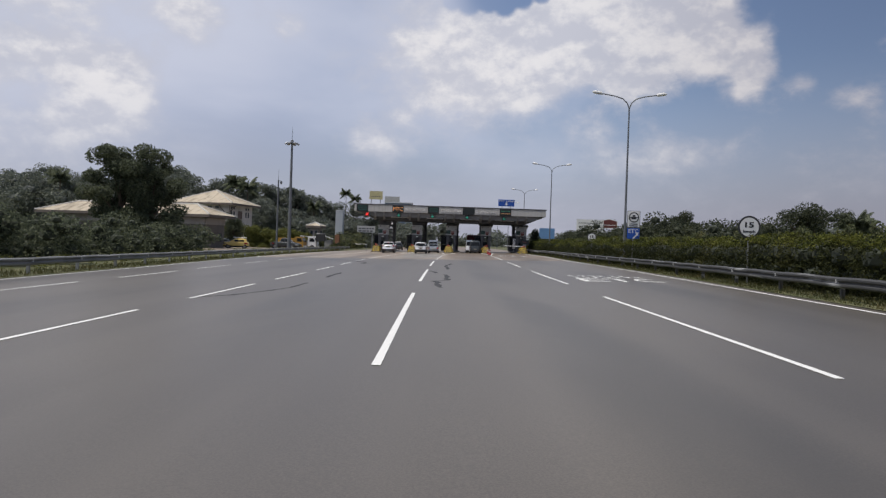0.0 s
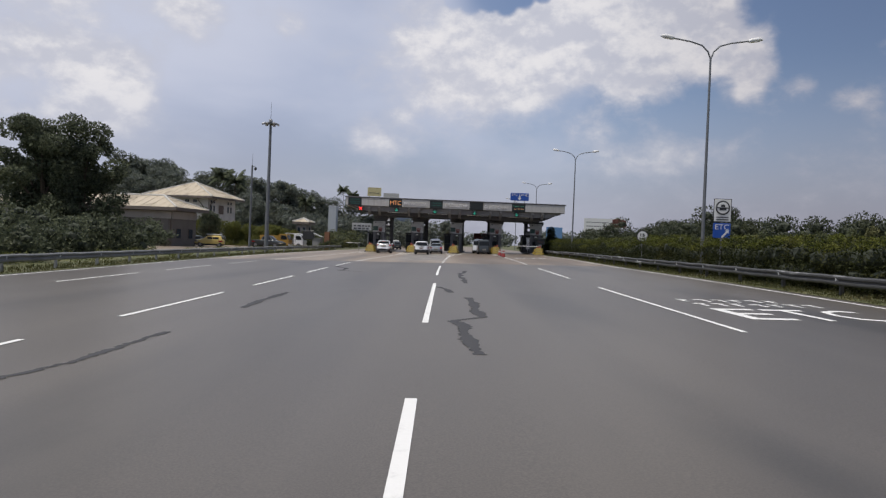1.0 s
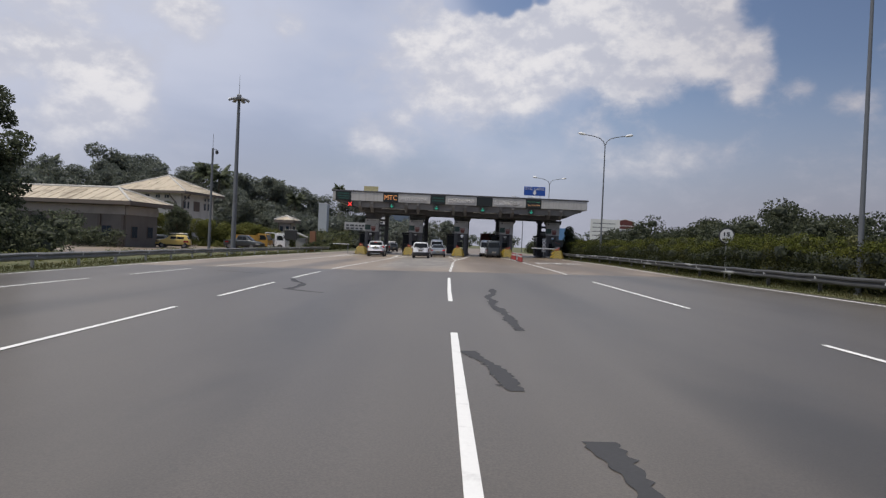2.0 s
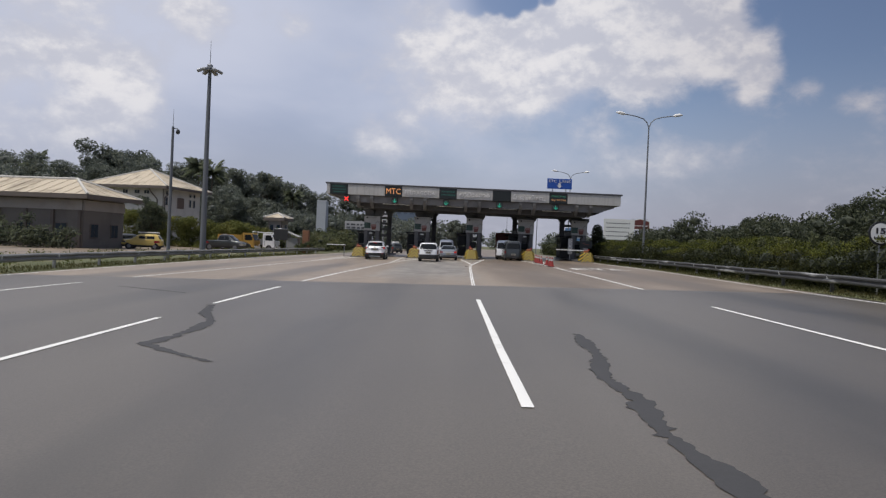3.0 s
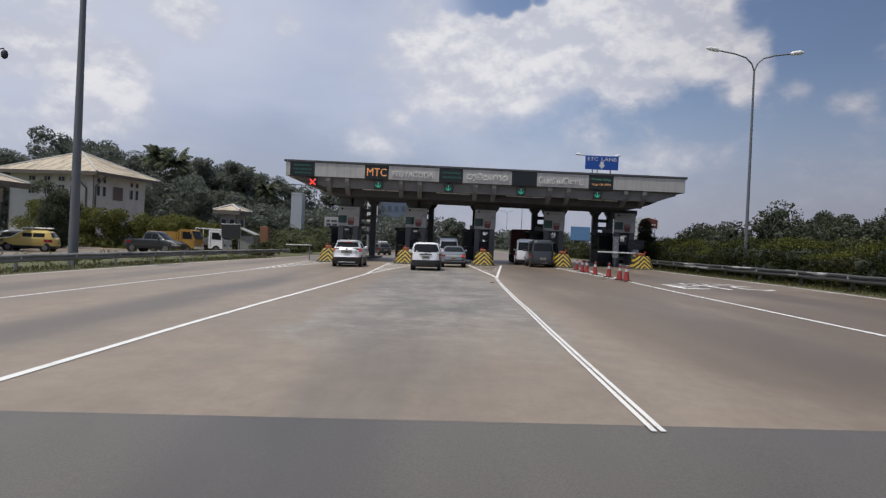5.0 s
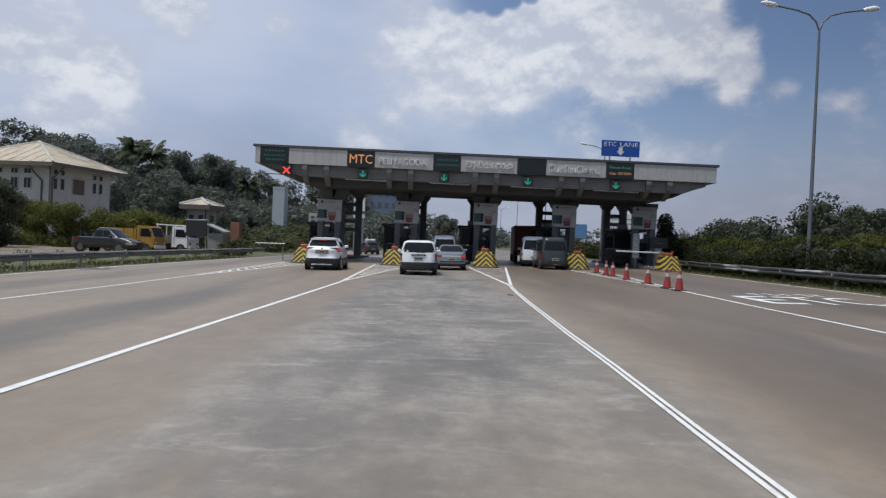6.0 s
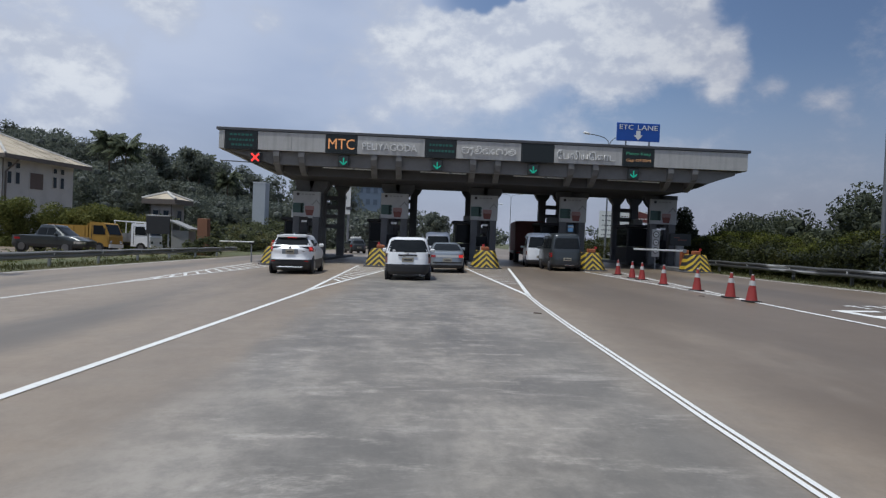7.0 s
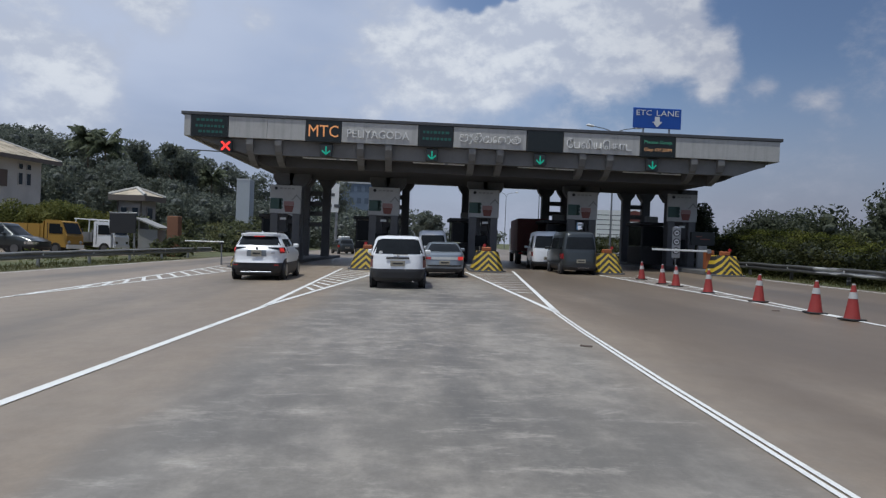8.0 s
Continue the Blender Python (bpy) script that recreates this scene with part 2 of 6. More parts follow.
def make_apron():
    n = Nodes("apron_concrete", 0.48)
    grit = n.noise(35, 5, 0.7)
    broad = n.span(n.noise(0.22, 5, 0.6, (1, 0.3, 1)), 0.38, 0.68)
    drag = n.span(n.noise(0.9, 6, 0.65, (0.55, 1.6, 1), 0.4), 0.42, 0.66)
    speck = n.span(n.noise(7, 7, 0.72), 0.4, 0.66)
    c = n.mix(grit, (0.228, 0.179, 0.129), (0.333, 0.264, 0.192))
    c = n.mix(n.math("MULTIPLY", speck, 0.3), c, (0.337, 0.274, 0.203))
    c = n.mix(n.math("MULTIPLY", broad, 0.45), c, (0.167, 0.139, 0.110))
    c = n.mix(n.math("MULTIPLY", drag, 0.14), c, (0.333, 0.303, 0.255))
    sx = n.t.nodes.new("ShaderNodeSeparateXYZ")
    n.link(n.coord(), sx.inputs[0])
    lane = n.math("COSINE", n.math("MULTIPLY", n.math("SUBTRACT", sx.outputs[0], 3.2), 1.09))
    drip = n.math("MULTIPLY", n.span(lane, 0.1, 1.0), n.span(n.noise(0.3, 6, 0.65, (1, 0.2, 1), 0.2), 0.32, 0.6))
    c = n.mix(n.math("MULTIPLY", drip, 0.72), c, (0.085, 0.081, 0.073))
    blotch = n.span(n.noise(2.6, 10, 0.76, (1, 0.6, 1)), 0.36, 0.64)
    c = n.mix(n.math("MULTIPLY", blotch, 0.34), c, (0.136, 0.107, 0.080))
    # Brown dust on the right lanes, with windscreen shading put into its tone.
    dust_shade = n.math("MULTIPLY", n.span(sx.outputs[0], 0.2, 1.6), n.span(n.noise(0.35, 6, 0.65, (1, 0.3, 1)), 0.22, 0.55))
    c = n.mix(n.math("MULTIPLY", dust_shade, 0.7), c, (0.119, 0.087, 0.058))
    pale, where = worn_strip(n)
    c = n.mix(where, c, pale)
    n.color(c).bump(grit, 0.14, 0.004)
    return n.mat


def make_fascia():
    """Dull cladding panels with rain streaks and grime along the upper edge."""
    n = Nodes("fascia_panel", 0.55)
    grain = n.noise(9, 6, 0.65)
    streak = n.span(n.noise(1.3, 8, 0.7, (2.2, 1, 0.12)), 0.46, 0.68)
    blot = n.span(n.noise(0.7, 6, 0.65), 0.45, 0.66)
    c = n.mix(grain, (0.40, 0.39, 0.37), (0.53, 0.52, 0.495))
    c = n.mix(n.math("MULTIPLY", streak, 0.4), c, (0.235, 0.225, 0.205))
    c = n.mix(n.math("MULTIPLY", blot, 0.25), c, (0.29, 0.275, 0.25))
    n.color(c).bump(grain, 0.08, 0.005)
    return n.mat


def make_paint(name, rgb, wear=0.35):
    n = Nodes(name, 0.7)
    grit = n.noise(30, 5, 0.7)
    worn = n.span(n.noise(2.2, 8, 0.75), 0.52, 0.7)
    c = n.mix(grit, tuple(v * 0.86 for v in rgb), rgb)
    c = n.mix(n.math("MULTIPLY", worn, wear), c, (0.2, 0.195, 0.185))
    n.color(c)
    return n.mat


def make_leaf(name, dark, light, warm=(0.16, 0.15, 0.03), warmth=0.12):
    n = Nodes(name, 0.6)
    r = n.random(island=True)
    c = n.mix(r, dark, light)
    clump = n.span(n.noise(0.35, 3, 0.5), 0.52, 0.72)
    c = n.mix(n.math("MULTIPLY", clump, warmth), c, warm)
    n.color(c)
    n.b.inputs["Specular IOR Level"].default_value = 0.12
    tr = n.t.nodes.new("ShaderNodeBsdfTranslucent")
    n.link(c, tr.inputs[0])
    mx = n.t.nodes.new("ShaderNodeMixShader")
    mx.inputs[0].default_value = 0.35
    n.link(n.b.outputs[0], mx.inputs[1])
    n.link(tr.outputs[0], mx.inputs[2])
    n.link(mx.outputs[0], n.t.nodes["Material Output"].inputs[0])
    return n.mat


def make_grass():
    n = Nodes("grass", 0.85)
    fine = n.noise(9, 6, 0.7)
    dry = n.span(n.noise(0.5, 5, 0.65), 0.42, 0.64)
    c = n.mix(fine, (0.05, 0.062, 0.022), (0.105, 0.115, 0.045))
    c = n.mix(n.math("MULTIPLY", dry, 0.55), c, (0.16, 0.145, 0.07))
    n.color(c).bump(fine, 0.6, 0.05)
    return n.mat


def make_chevron():
    """Yellow paint with black chevron bands, chipped and dusty."""
    n = Nodes("chevron_paint", 0.6)
    s = n.t.nodes.new("ShaderNodeSeparateXYZ")
    n.link(n.coord(), s.inputs[0])
    v = n.math("ADD", s.outputs[2], n.math("MULTIPLY", n.math("ABSOLUTE", s.outputs[0]), 0.95))
    band = n.math("GREATER_THAN", n.math("FRACT", n.math("MULTIPLY", v, 3.5)), 0.46)
    dust_shade = n.noise(7, 6, 0.7)
    chip = n.span(n.noise(14, 5, 0.7), 0.62, 0.72)
    yellow = n.mix(dust_shade, (0.36, 0.25, 0.014), (0.52, 0.365, 0.025))
    black = n.mix(dust_shade, (0.01, 0.01, 0.01), (0.028, 0.027, 0.025))
    c = n.mix(band, yellow, black)
    c = n.mix(n.math("MULTIPLY", chip, 0.35), c, (0.22, 0.2, 0.17))
    n.color(c).bump(dust_shade, 0.15, 0.01)
    return n.mat


def make_roof():
    n = Nodes("roof_sheet", 0.75)
    s = n.t.nodes.new("ShaderNodeSeparateXYZ")
    n.link(n.coord(), s.inputs[0])
    fine = n.noise(12, 5, 0.7)
    streak = n.span(n.noise(0.55, 5, 0.6, (1, 0.4, 1), 0.5), 0.46, 0.66)
    c = n.mix(fine, (0.40, 0.34, 0.25), (0.54, 0.47, 0.36))
    c = n.mix(n.math("MULTIPLY", streak, 0.7), c, (0.22, 0.185, 0.13))
    n.color(c).bump(fine, 0.2, 0.02)
    return n.mat


def make_glass(name, tint, rough=0.05):
    n = Nodes(name, rough)
    dust_shade = n.noise(6, 5, 0.7)
    n.color(n.mix(dust_shade, tint, tuple(min(1, v * 1.6 + 0.004) for v in tint)))
    n.b.inputs["Specular IOR Level"].default_value = 0.1
    return n.mat


def make_old_rail():
    """Dull, dirty zinc with bright lengths painted in for glints."""
    n = Nodes("old_rail_steel", 0.6, 0.25)
    grain = n.noise(9, 6, 0.7)
    glint = n.span(n.noise(0.55, 4, 0.6, (1, 0.5, 4)), 0.56, 0.66)
    c = n.mix(grain, (0.045, 0.045, 0.045), (0.09, 0.09, 0.088))
    n.color(n.mix(glint, c, (0.42, 0.42, 0.41)))
    return n.mat


def make_court():
    n = Nodes("court_paving", 0.9)
    grit = n.noise(18, 5, 0.7)
    broad = n.span(n.noise(0.3, 6, 0.6), 0.4, 0.62)
    dirt = n.span(n.noise(0.12, 5, 0.6), 0.48, 0.62)
    c = n.mix(grit, (0.19, 0.18, 0.165), (0.28, 0.265, 0.245))
    c = n.mix(n.math("MULTIPLY", broad, 0.5), c, (0.2, 0.18, 0.15))
    n.color(n.mix(n.math("MULTIPLY", dirt, 0.5), c, (0.17, 0.125, 0.08))).bump(grit, 0.3, 0.01)
    return n.mat


def make_car(name, rgb, metal=0.0):
    n = Nodes(name, 0.28, metal)
    dust_shade = n.noise(3.5, 6, 0.7)
    n.color(n.mix(n.math("MULTIPLY", n.span(dust_shade, 0.45, 0.75), 0.22), rgb, tuple(v * 0.6 + 0.03 for v in rgb)))
    n.b.inputs["Coat Weight"].default_value = 0.5
    n.b.inputs["Coat Roughness"].default_value = 0.08
    return n.mat


M = dict(
    asphalt=make_asphalt(), apron=make_apron(), line=make_paint("road_paint", (0.78, 0.78, 0.75)),
    tar=surface("tar_seal", (0.045, 0.045, 0.046), 0.3, 4, 0.75), grass=make_grass(), chevron=make_chevron(), roof=make_roof(),
    soil=surface("soil", (0.17, 0.13, 0.085), 0.3, 3, 0.95, 0, 0.4),
    fascia=make_fascia(),
    concrete=surface("canopy_concrete", (0.19, 0.186, 0.18), 0.15, 1.2, 0.85, 0, 0.2, 0.35),
    # The soffit tone has the shade under the canopy mixed into it.
    soffit=surface("shaded_soffit", (0.085, 0.083, 0.082), 0.15, 1.0, 0.85, 0, 0.1, 0.3),
    coping=surface("coping_metal", (0.10, 0.10, 0.105), 0.2, 3, 0.5, 0.4, 0.05),
    column=surface("column_paint", (0.14, 0.14, 0.142), 0.15, 1.5, 0.75, 0, 0.1, 0.35),
    # Booth panels are coloured near black for their unlit place under the roof.
    booth_shaded=surface("shaded_booth_panel", (0.024, 0.023, 0.024), 0.2, 2, 0.6, 0, 0.05, 0.25),
    far_glass=make_glass("far_glass", (0.075, 0.095, 0.125), 0.4),
    booth=surface("booth_panel", (0.30, 0.30, 0.29), 0.12, 2, 0.6, 0, 0.05, 0.25),
    led=surface("led_screen", (0.012, 0.016, 0.015), 0.4, 9, 0.35, 0, 0),
    housing=surface("led_housing", (0.03, 0.034, 0.034), 0.2, 4, 0.5, 0, 0.05),
    letter=surface("raised_letter", (0.74, 0.73, 0.71), 0.08, 5, 0.5, 0, 0.05),
    orange_led=glow("orange_led", (0.85, 0.36, 0.13), 0.6), green_led=glow("green_led", (0.03, 0.55, 0.36), 0.42),
    dim_led=glow("dim_green_led", (0.04, 0.20, 0.16), 0.09), dim_green=glow("soft_green_led", (0.10, 0.42, 0.26), 0.3), dim_orange=glow("dim_orange_led", (0.85, 0.45, 0.2), 0.4),
    red_led=glow("red_led", (1.0, 0.05, 0.04), 1.3), tail_glow=glow("lit_tail_lamp", (0.9, 0.04, 0.03), 0.5),
    galv=surface("galvanised_steel", (0.29, 0.295, 0.30), 0.14, 3, 0.5, 0.5, 0.05, 0.3),
    dull_galv=surface("dull_galvanised_beam", (0.22, 0.222, 0.215), 0.2, 2, 0.6, 0.35, 0.08, 0.5),
    pole=surface("pole_paint", (0.16, 0.17, 0.18), 0.1, 2, 0.55, 0.3, 0.03),
    white=surface("white_paint", (0.76, 0.76, 0.74), 0.06, 3, 0.55, 0, 0.03, 0.12),
    sign_white=surface("sign_white", (0.72, 0.72, 0.70), 0.05, 3, 0.45, 0, 0.0, 0.1),
    sign_blue=surface("sign_blue", (0.012, 0.075, 0.36), 0.1, 3, 0.4, 0, 0.0, 0.08),
    sign_black=surface("sign_black", (0.025, 0.025, 0.027), 0.1, 3, 0.5, 0, 0),
    sign_red=surface("sign_red", (0.42, 0.03, 0.03), 0.1, 3, 0.5, 0, 0),
    rose=surface("faded_rose", (0.34, 0.20, 0.19), 0.1, 3, 0.6, 0, 0), patch_red=surface("faded_red_print", (0.20, 0.07, 0.055), 0.2, 5, 0.55, 0, 0),
    collar=surface("grey_collar", (0.42, 0.42, 0.41), 0.15, 6, 0.5, 0, 0),
    sign_green=surface("sign_green", (0.05, 0.10, 0.085), 0.15, 3, 0.5, 0, 0),
    poster=surface("poster_board", (0.44, 0.44, 0.43), 0.1, 3, 0.5, 0, 0, 0.2),
    yellow_board=surface("yellow_board", (0.52, 0.46, 0.26), 0.1, 2, 0.6, 0, 0),
    blue_board=surface("blue_board", (0.12, 0.25, 0.45), 0.2, 0.6, 0.6, 0, 0),
    orange=surface("orange_plastic", (0.36, 0.11, 0.04), 0.15, 5, 0.55, 0, 0.05),
    cone_red=surface("cone_plastic", (0.27, 0.030, 0.024), 0.18, 6, 0.5, 0, 0.05, 0.3),
    old_rail=make_old_rail(),
    court=make_court(),
    black_rubber=surface("black_rubber", (0.022, 0.022, 0.022), 0.3, 8, 0.85, 0, 0.15),
    black_plastic=surface("black_plastic", (0.028, 0.028, 0.03), 0.2, 8, 0.55, 0, 0.05),
    rim=surface("alloy_rim", (0.24, 0.24, 0.25), 0.1, 6, 0.35, 0.8, 0),
    chrome=surface("chrome", (0.62, 0.62, 0.63), 0.05, 6, 0.15, 1.0, 0, 0.0),
    plate=surface("worn_plate", (0.34, 0.31, 0.24), 0.1, 8, 0.5, 0, 0), tail_red=surface("tail_lamp_red", (0.30, 0.02, 0.02), 0.1, 8, 0.2, 0, 0, 0.0, 0.6),
    glass=make_glass("dark_glass", (0.012, 0.014, 0.016), 0.04), house_glass=make_glass("house_glass", (0.03, 0.04, 0.05), 0.12),
    car_white=make_car("white_car_paint", (0.80, 0.81, 0.82)), car_silver=make_car("silver_car_paint", (0.23, 0.26, 0.29), 0.3),
    car_dark=make_car("dark_grey_car_paint", (0.046, 0.053, 0.055), 0.3), car_yellow=make_car("yellow_car_paint", (0.60, 0.44, 0.12)),
    maroon=surface("maroon_container", (0.13, 0.035, 0.03), 0.2, 2, 0.7, 0, 0.1, 0.3), truck_yellow=surface("truck_yellow", (0.38, 0.215, 0.035), 0.2, 3, 0.6),
    # The long house's brown wall colour carries the shade of its porch.
    wall=surface("house_wall", (0.50, 0.49, 0.46), 0.08, 1.2, 0.85, 0, 0.1, 0.25), wall_shaded=surface("shaded_wall_paint", (0.16, 0.146, 0.13), 0.12, 1.2, 0.85, 0, 0.1, 0.3),
    wood=surface("brown_board", (0.13, 0.10, 0.085), 0.15, 2, 0.8), wall_mid=surface("grey_plaster", (0.33, 0.31, 0.29), 0.12, 1.2, 0.85, 0, 0.1, 0.3),
    trim=surface("fascia_board", (0.13, 0.11, 0.095), 0.15, 3, 0.75), brick=surface("red_brick_wall", (0.25, 0.12, 0.07), 0.2, 3, 0.9, 0, 0.2),
    far_wall=surface("far_building_wall", (0.50, 0.52, 0.54), 0.06, 0.3, 0.8, 0, 0, 0.15), blue_wall=surface("blue_cladding", (0.13, 0.17, 0.23), 0.08, 0.3, 0.6, 0, 0, 0.15),
    bark=surface("bark", (0.13, 0.10, 0.075), 0.35, 5, 0.95, 0, 0.5),
    leaf=make_leaf("leaf_green", (0.052, 0.064, 0.044), (0.160, 0.180, 0.110)),
    leaf_hedge=make_leaf("hedge_leaf", (0.019, 0.025, 0.011), (0.060, 0.066, 0.023), (0.14, 0.125, 0.035), 0.36),
    # Far foliage is lightened and greyed in its colour to stand in for haze.
    leaf_hazed=make_leaf("hazed_leaf", (0.098, 0.114, 0.100), (0.195, 0.215, 0.170), (0.21, 0.205, 0.11), 0.3),
    tower_wall=surface("tower_plaster", (0.40, 0.43, 0.46), 0.08, 0.5, 0.85, 0, 0, 0.2),
    leaf_dark=make_leaf("dark_leaf", (0.028, 0.036, 0.024), (0.10, 0.112, 0.068)),
    leaf_court=make_leaf("court_leaf", (0.07, 0.085, 0.045), (0.16, 0.17, 0.085), (0.24, 0.21, 0.08), 0.4),
    leaf_bright=make_leaf("bright_leaf", (0.074, 0.090, 0.028), (0.19, 0.195, 0.058), (0.26, 0.225, 0.06), 0.35),
    blade=make_leaf("grass_blade", (0.055, 0.064, 0.022), (0.125, 0.118, 0.05), (0.18, 0.14, 0.065), 0.5),
    leaf_sunlit=make_leaf("sunlit_hedge_leaf", (0.055, 0.070, 0.014), (0.150, 0.158, 0.034), (0.21, 0.19, 0.04), 0.35),
    # Dark crown cores stand in for shade between leaves; far ones are haze-lightened.
    leaf_core_hazed=surface("hazed_shade_core", (0.105, 0.115, 0.105), 0.3, 1, 0.95),
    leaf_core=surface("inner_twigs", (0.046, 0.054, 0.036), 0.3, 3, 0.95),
    palm_leaf=make_leaf("palm_frond", (0.075, 0.092, 0.062), (0.15, 0.17, 0.105)),
)


# ---- geometry helpers ----
def ground_z(x):
    """The pavement falls gently to the left."""
    return 0.02 * max(-20.0, min(16.0, x)) + 0.02


def part(name, bm, material, parent, label="", smooth=False, m=None):
    mesh = bm if isinstance(bm, bpy.types.Mesh) else bpy.data.meshes.new(name)
    if not isinstance(bm, bpy.types.Mesh):
        bmesh.ops.recalc_face_normals(bm, faces=bm.faces)
        bm.to_mesh(mesh)
        bm.free()
    mesh.materials.clear()
    mesh.materials.append(material)
    if smooth:
        for p in mesh.polygons:
            p.use_smooth = True
        mesh.set_sharp_from_angle(angle=radians(38))
    ob = new(name, mesh)
    if parent is not None:
        ob.parent = parent
    if m is not None:
        ob.matrix_basis = m
    if label:
        tagged(ob, label)
    return ob


def thing(name, label, category, m=None, group="", kind=""):
    ob = new(name)
    ob.empty_display_size = 0.2
    if m is not None:
        ob.matrix_basis = m
    return tagged(ob, label, category, group, kind)


def solo(name, bm, material, label, category, m=None, group="", kind="", smooth=False):
    return tagged(part(name, bm, material, None, "", smooth, m), label, category, group, kind)


def bevelled(bm, verts, width, seg=1):
    edges = {e for v in verts for e in v.link_edges}
    bmesh.ops.bevel(bm, geom=list(edges), offset=width, segments=seg, affect="EDGES", profile=0.6)


def box(sx, sy, sz, x=0.0, y=0.0, z=0.0, bev=0.0, bm=None):
    """A box centred on x, y that stands on z."""
    bm = bm or bmesh.new()
    made = bmesh.ops.create_cube(bm, size=1.0, matrix=Matrix.Translation((x, y, z + sz / 2)) @ Matrix.Diagonal((sx, sy, sz, 1)))
    if bev:
        bevelled(bm, made["verts"], bev)
    return bm


def prism(points, lo, hi, axis="y", bm=None):
    """A flat outline carried from lo to hi along an axis. Outlines: y: (x, z); x: (y, z); z: (x, y)."""
    bm = bm or bmesh.new()
    place = {"y": lambda a, b, d: (a, d, b), "x": lambda a, b, d: (d, a, b), "z": lambda a, b, d: (a, b, d)}[axis]
    near = [bm.verts.new(place(a, b, lo)) for a, b in points]
    far = [bm.verts.new(place(a, b, hi)) for a, b in points]
    bm.faces.new(near)
    bm.faces.new(far[::-1])
    n = len(points)
    for i in range(n):
        bm.faces.new((near[i], far[i], far[(i + 1) % n], near[(i + 1) % n]))
    return bm


def tube(path, radii, seg=10, bm=None):
    """A round bar along a path; radii: one, or one a point."""
    bm = bm or bmesh.new()
    pts = [Vector(p) for p in path]
    radii = radii if isinstance(radii, (list, tuple)) else [radii] * len(pts)
    rings = []
    for i, (p, r) in enumerate(zip(pts, radii)):
        way = (pts[min(i + 1, len(pts) - 1)] - pts[max(i - 1, 0)]).normalized()
        side = way.cross(Vector((0.31, 0.95, 0.05))).normalized()
        other = way.cross(side)
        rings.append([bm.verts.new(p + r * (math.cos(a) * side + math.sin(a) * other)) for a in (2 * math.pi * k / seg for k in range(seg))])
    for a, b in zip(rings, rings[1:]):
        for k in range(seg):
            bm.faces.new((a[k], a[(k + 1) % seg], b[(k + 1) % seg], b[k]))
    bm.faces.new(rings[0][::-1])
    bm.faces.new(rings[-1])
    return bm


def disc(r, thick, seg=28, axis="y", x=0, y=0, z=0, bm=None):
    turn = {"y": Matrix.Rotation(math.pi / 2, 4, "X"), "x": Matrix.Rotation(math.pi / 2, 4, "Y"), "z": Matrix()}[axis]
    bm = bm or bmesh.new()
    bmesh.ops.create_cone(bm, cap_ends=True, segments=seg, radius1=r, radius2=r, depth=thick, matrix=Matrix.Translation((x, y, z)) @ turn)
    return bm


def lettering(body, height, depth=0.01, align="CENTER", bold=0.0):
    """Raised letters as one mesh that faces -y, centred on its base line."""
    data = bpy.data.curves.new("lettering", "FONT")
    data.body, data.size, data.extrude, data.align_x = body, height / 0.7, depth / 2, align
    data.resolution_u = 2
    data.offset = bold
    ob = bpy.data.objects.new("lettering", data)
    scene.collection.objects.link(ob)
    bpy.context.view_layer.update()
    mesh = bpy.data.meshes.new_from_object(ob.evaluated_get(bpy.context.evaluated_depsgraph_get()))
    bpy.data.objects.remove(ob)
    mesh.transform(Matrix.Rotation(math.pi / 2, 4, "X"))
    return mesh


def fitted(mesh, width, x, y, z, height=None):
    """Scale lettering to a width (and height) and put its middle there."""
    xs, zs = [v.co.x for v in mesh.vertices], [v.co.z for v in mesh.vertices]
    k = width / (max(xs) - min(xs))
    kz = height / (max(zs) - min(zs)) if height else k
    mesh.transform(Matrix.Translation((x, y, z)) @ Matrix.Diagonal((k, 1, kz, 1)) @ Matrix.Translation((-(max(xs) + min(xs)) / 2, 0, -(max(zs) + min(zs)) / 2)))
    return mesh


def along(points, y):
    """x of a line of (y, x) points at y."""
    return float(np.interp(y, [p[0] for p in points], [p[1] for p in points]))


def smooth_line(points, step=2.0):
    """(y, x) points eased into a curve of many."""
    ys = np.arange(points[0][0], points[-1][0] + 0.01, step)
    xs = np.interp(ys, [p[0] for p in points], [p[1] for p in points])
    pad = np.pad(xs, 4, mode="edge")
    pad[:4], pad[-4:] = xs[0] - (xs[1] - xs[0]) * np.arange(4, 0, -1), xs[-1] + (xs[-1] - xs[-2]) * np.arange(1, 5)
    xs = np.convolve(pad, np.ones(9) / 9, "valid")
    return list(zip(ys.tolist(), xs.tolist()))


def ribbon(points, width, lift, bm=None):
    """A painted line on the pavement along (x, y) points."""
    bm = bm or bmesh.new()
    pts = [Vector((x, y, 0)) for x, y in points]
    pairs = []
    for i, p in enumerate(pts):
        way = (pts[min(i + 1, len(pts) - 1)] - pts[max(i - 1, 0)]).normalized()
        side = Vector((way.y, -way.x, 0)) * width / 2
        pairs.append([bm.verts.new((q.x, q.y, ground_z(q.x) + lift)) for q in (p - side, p + side)])
    for a, b in zip(pairs, pairs[1:]):
        bm.faces.new((a[0], a[1], b[1], b[0]))
    return bm


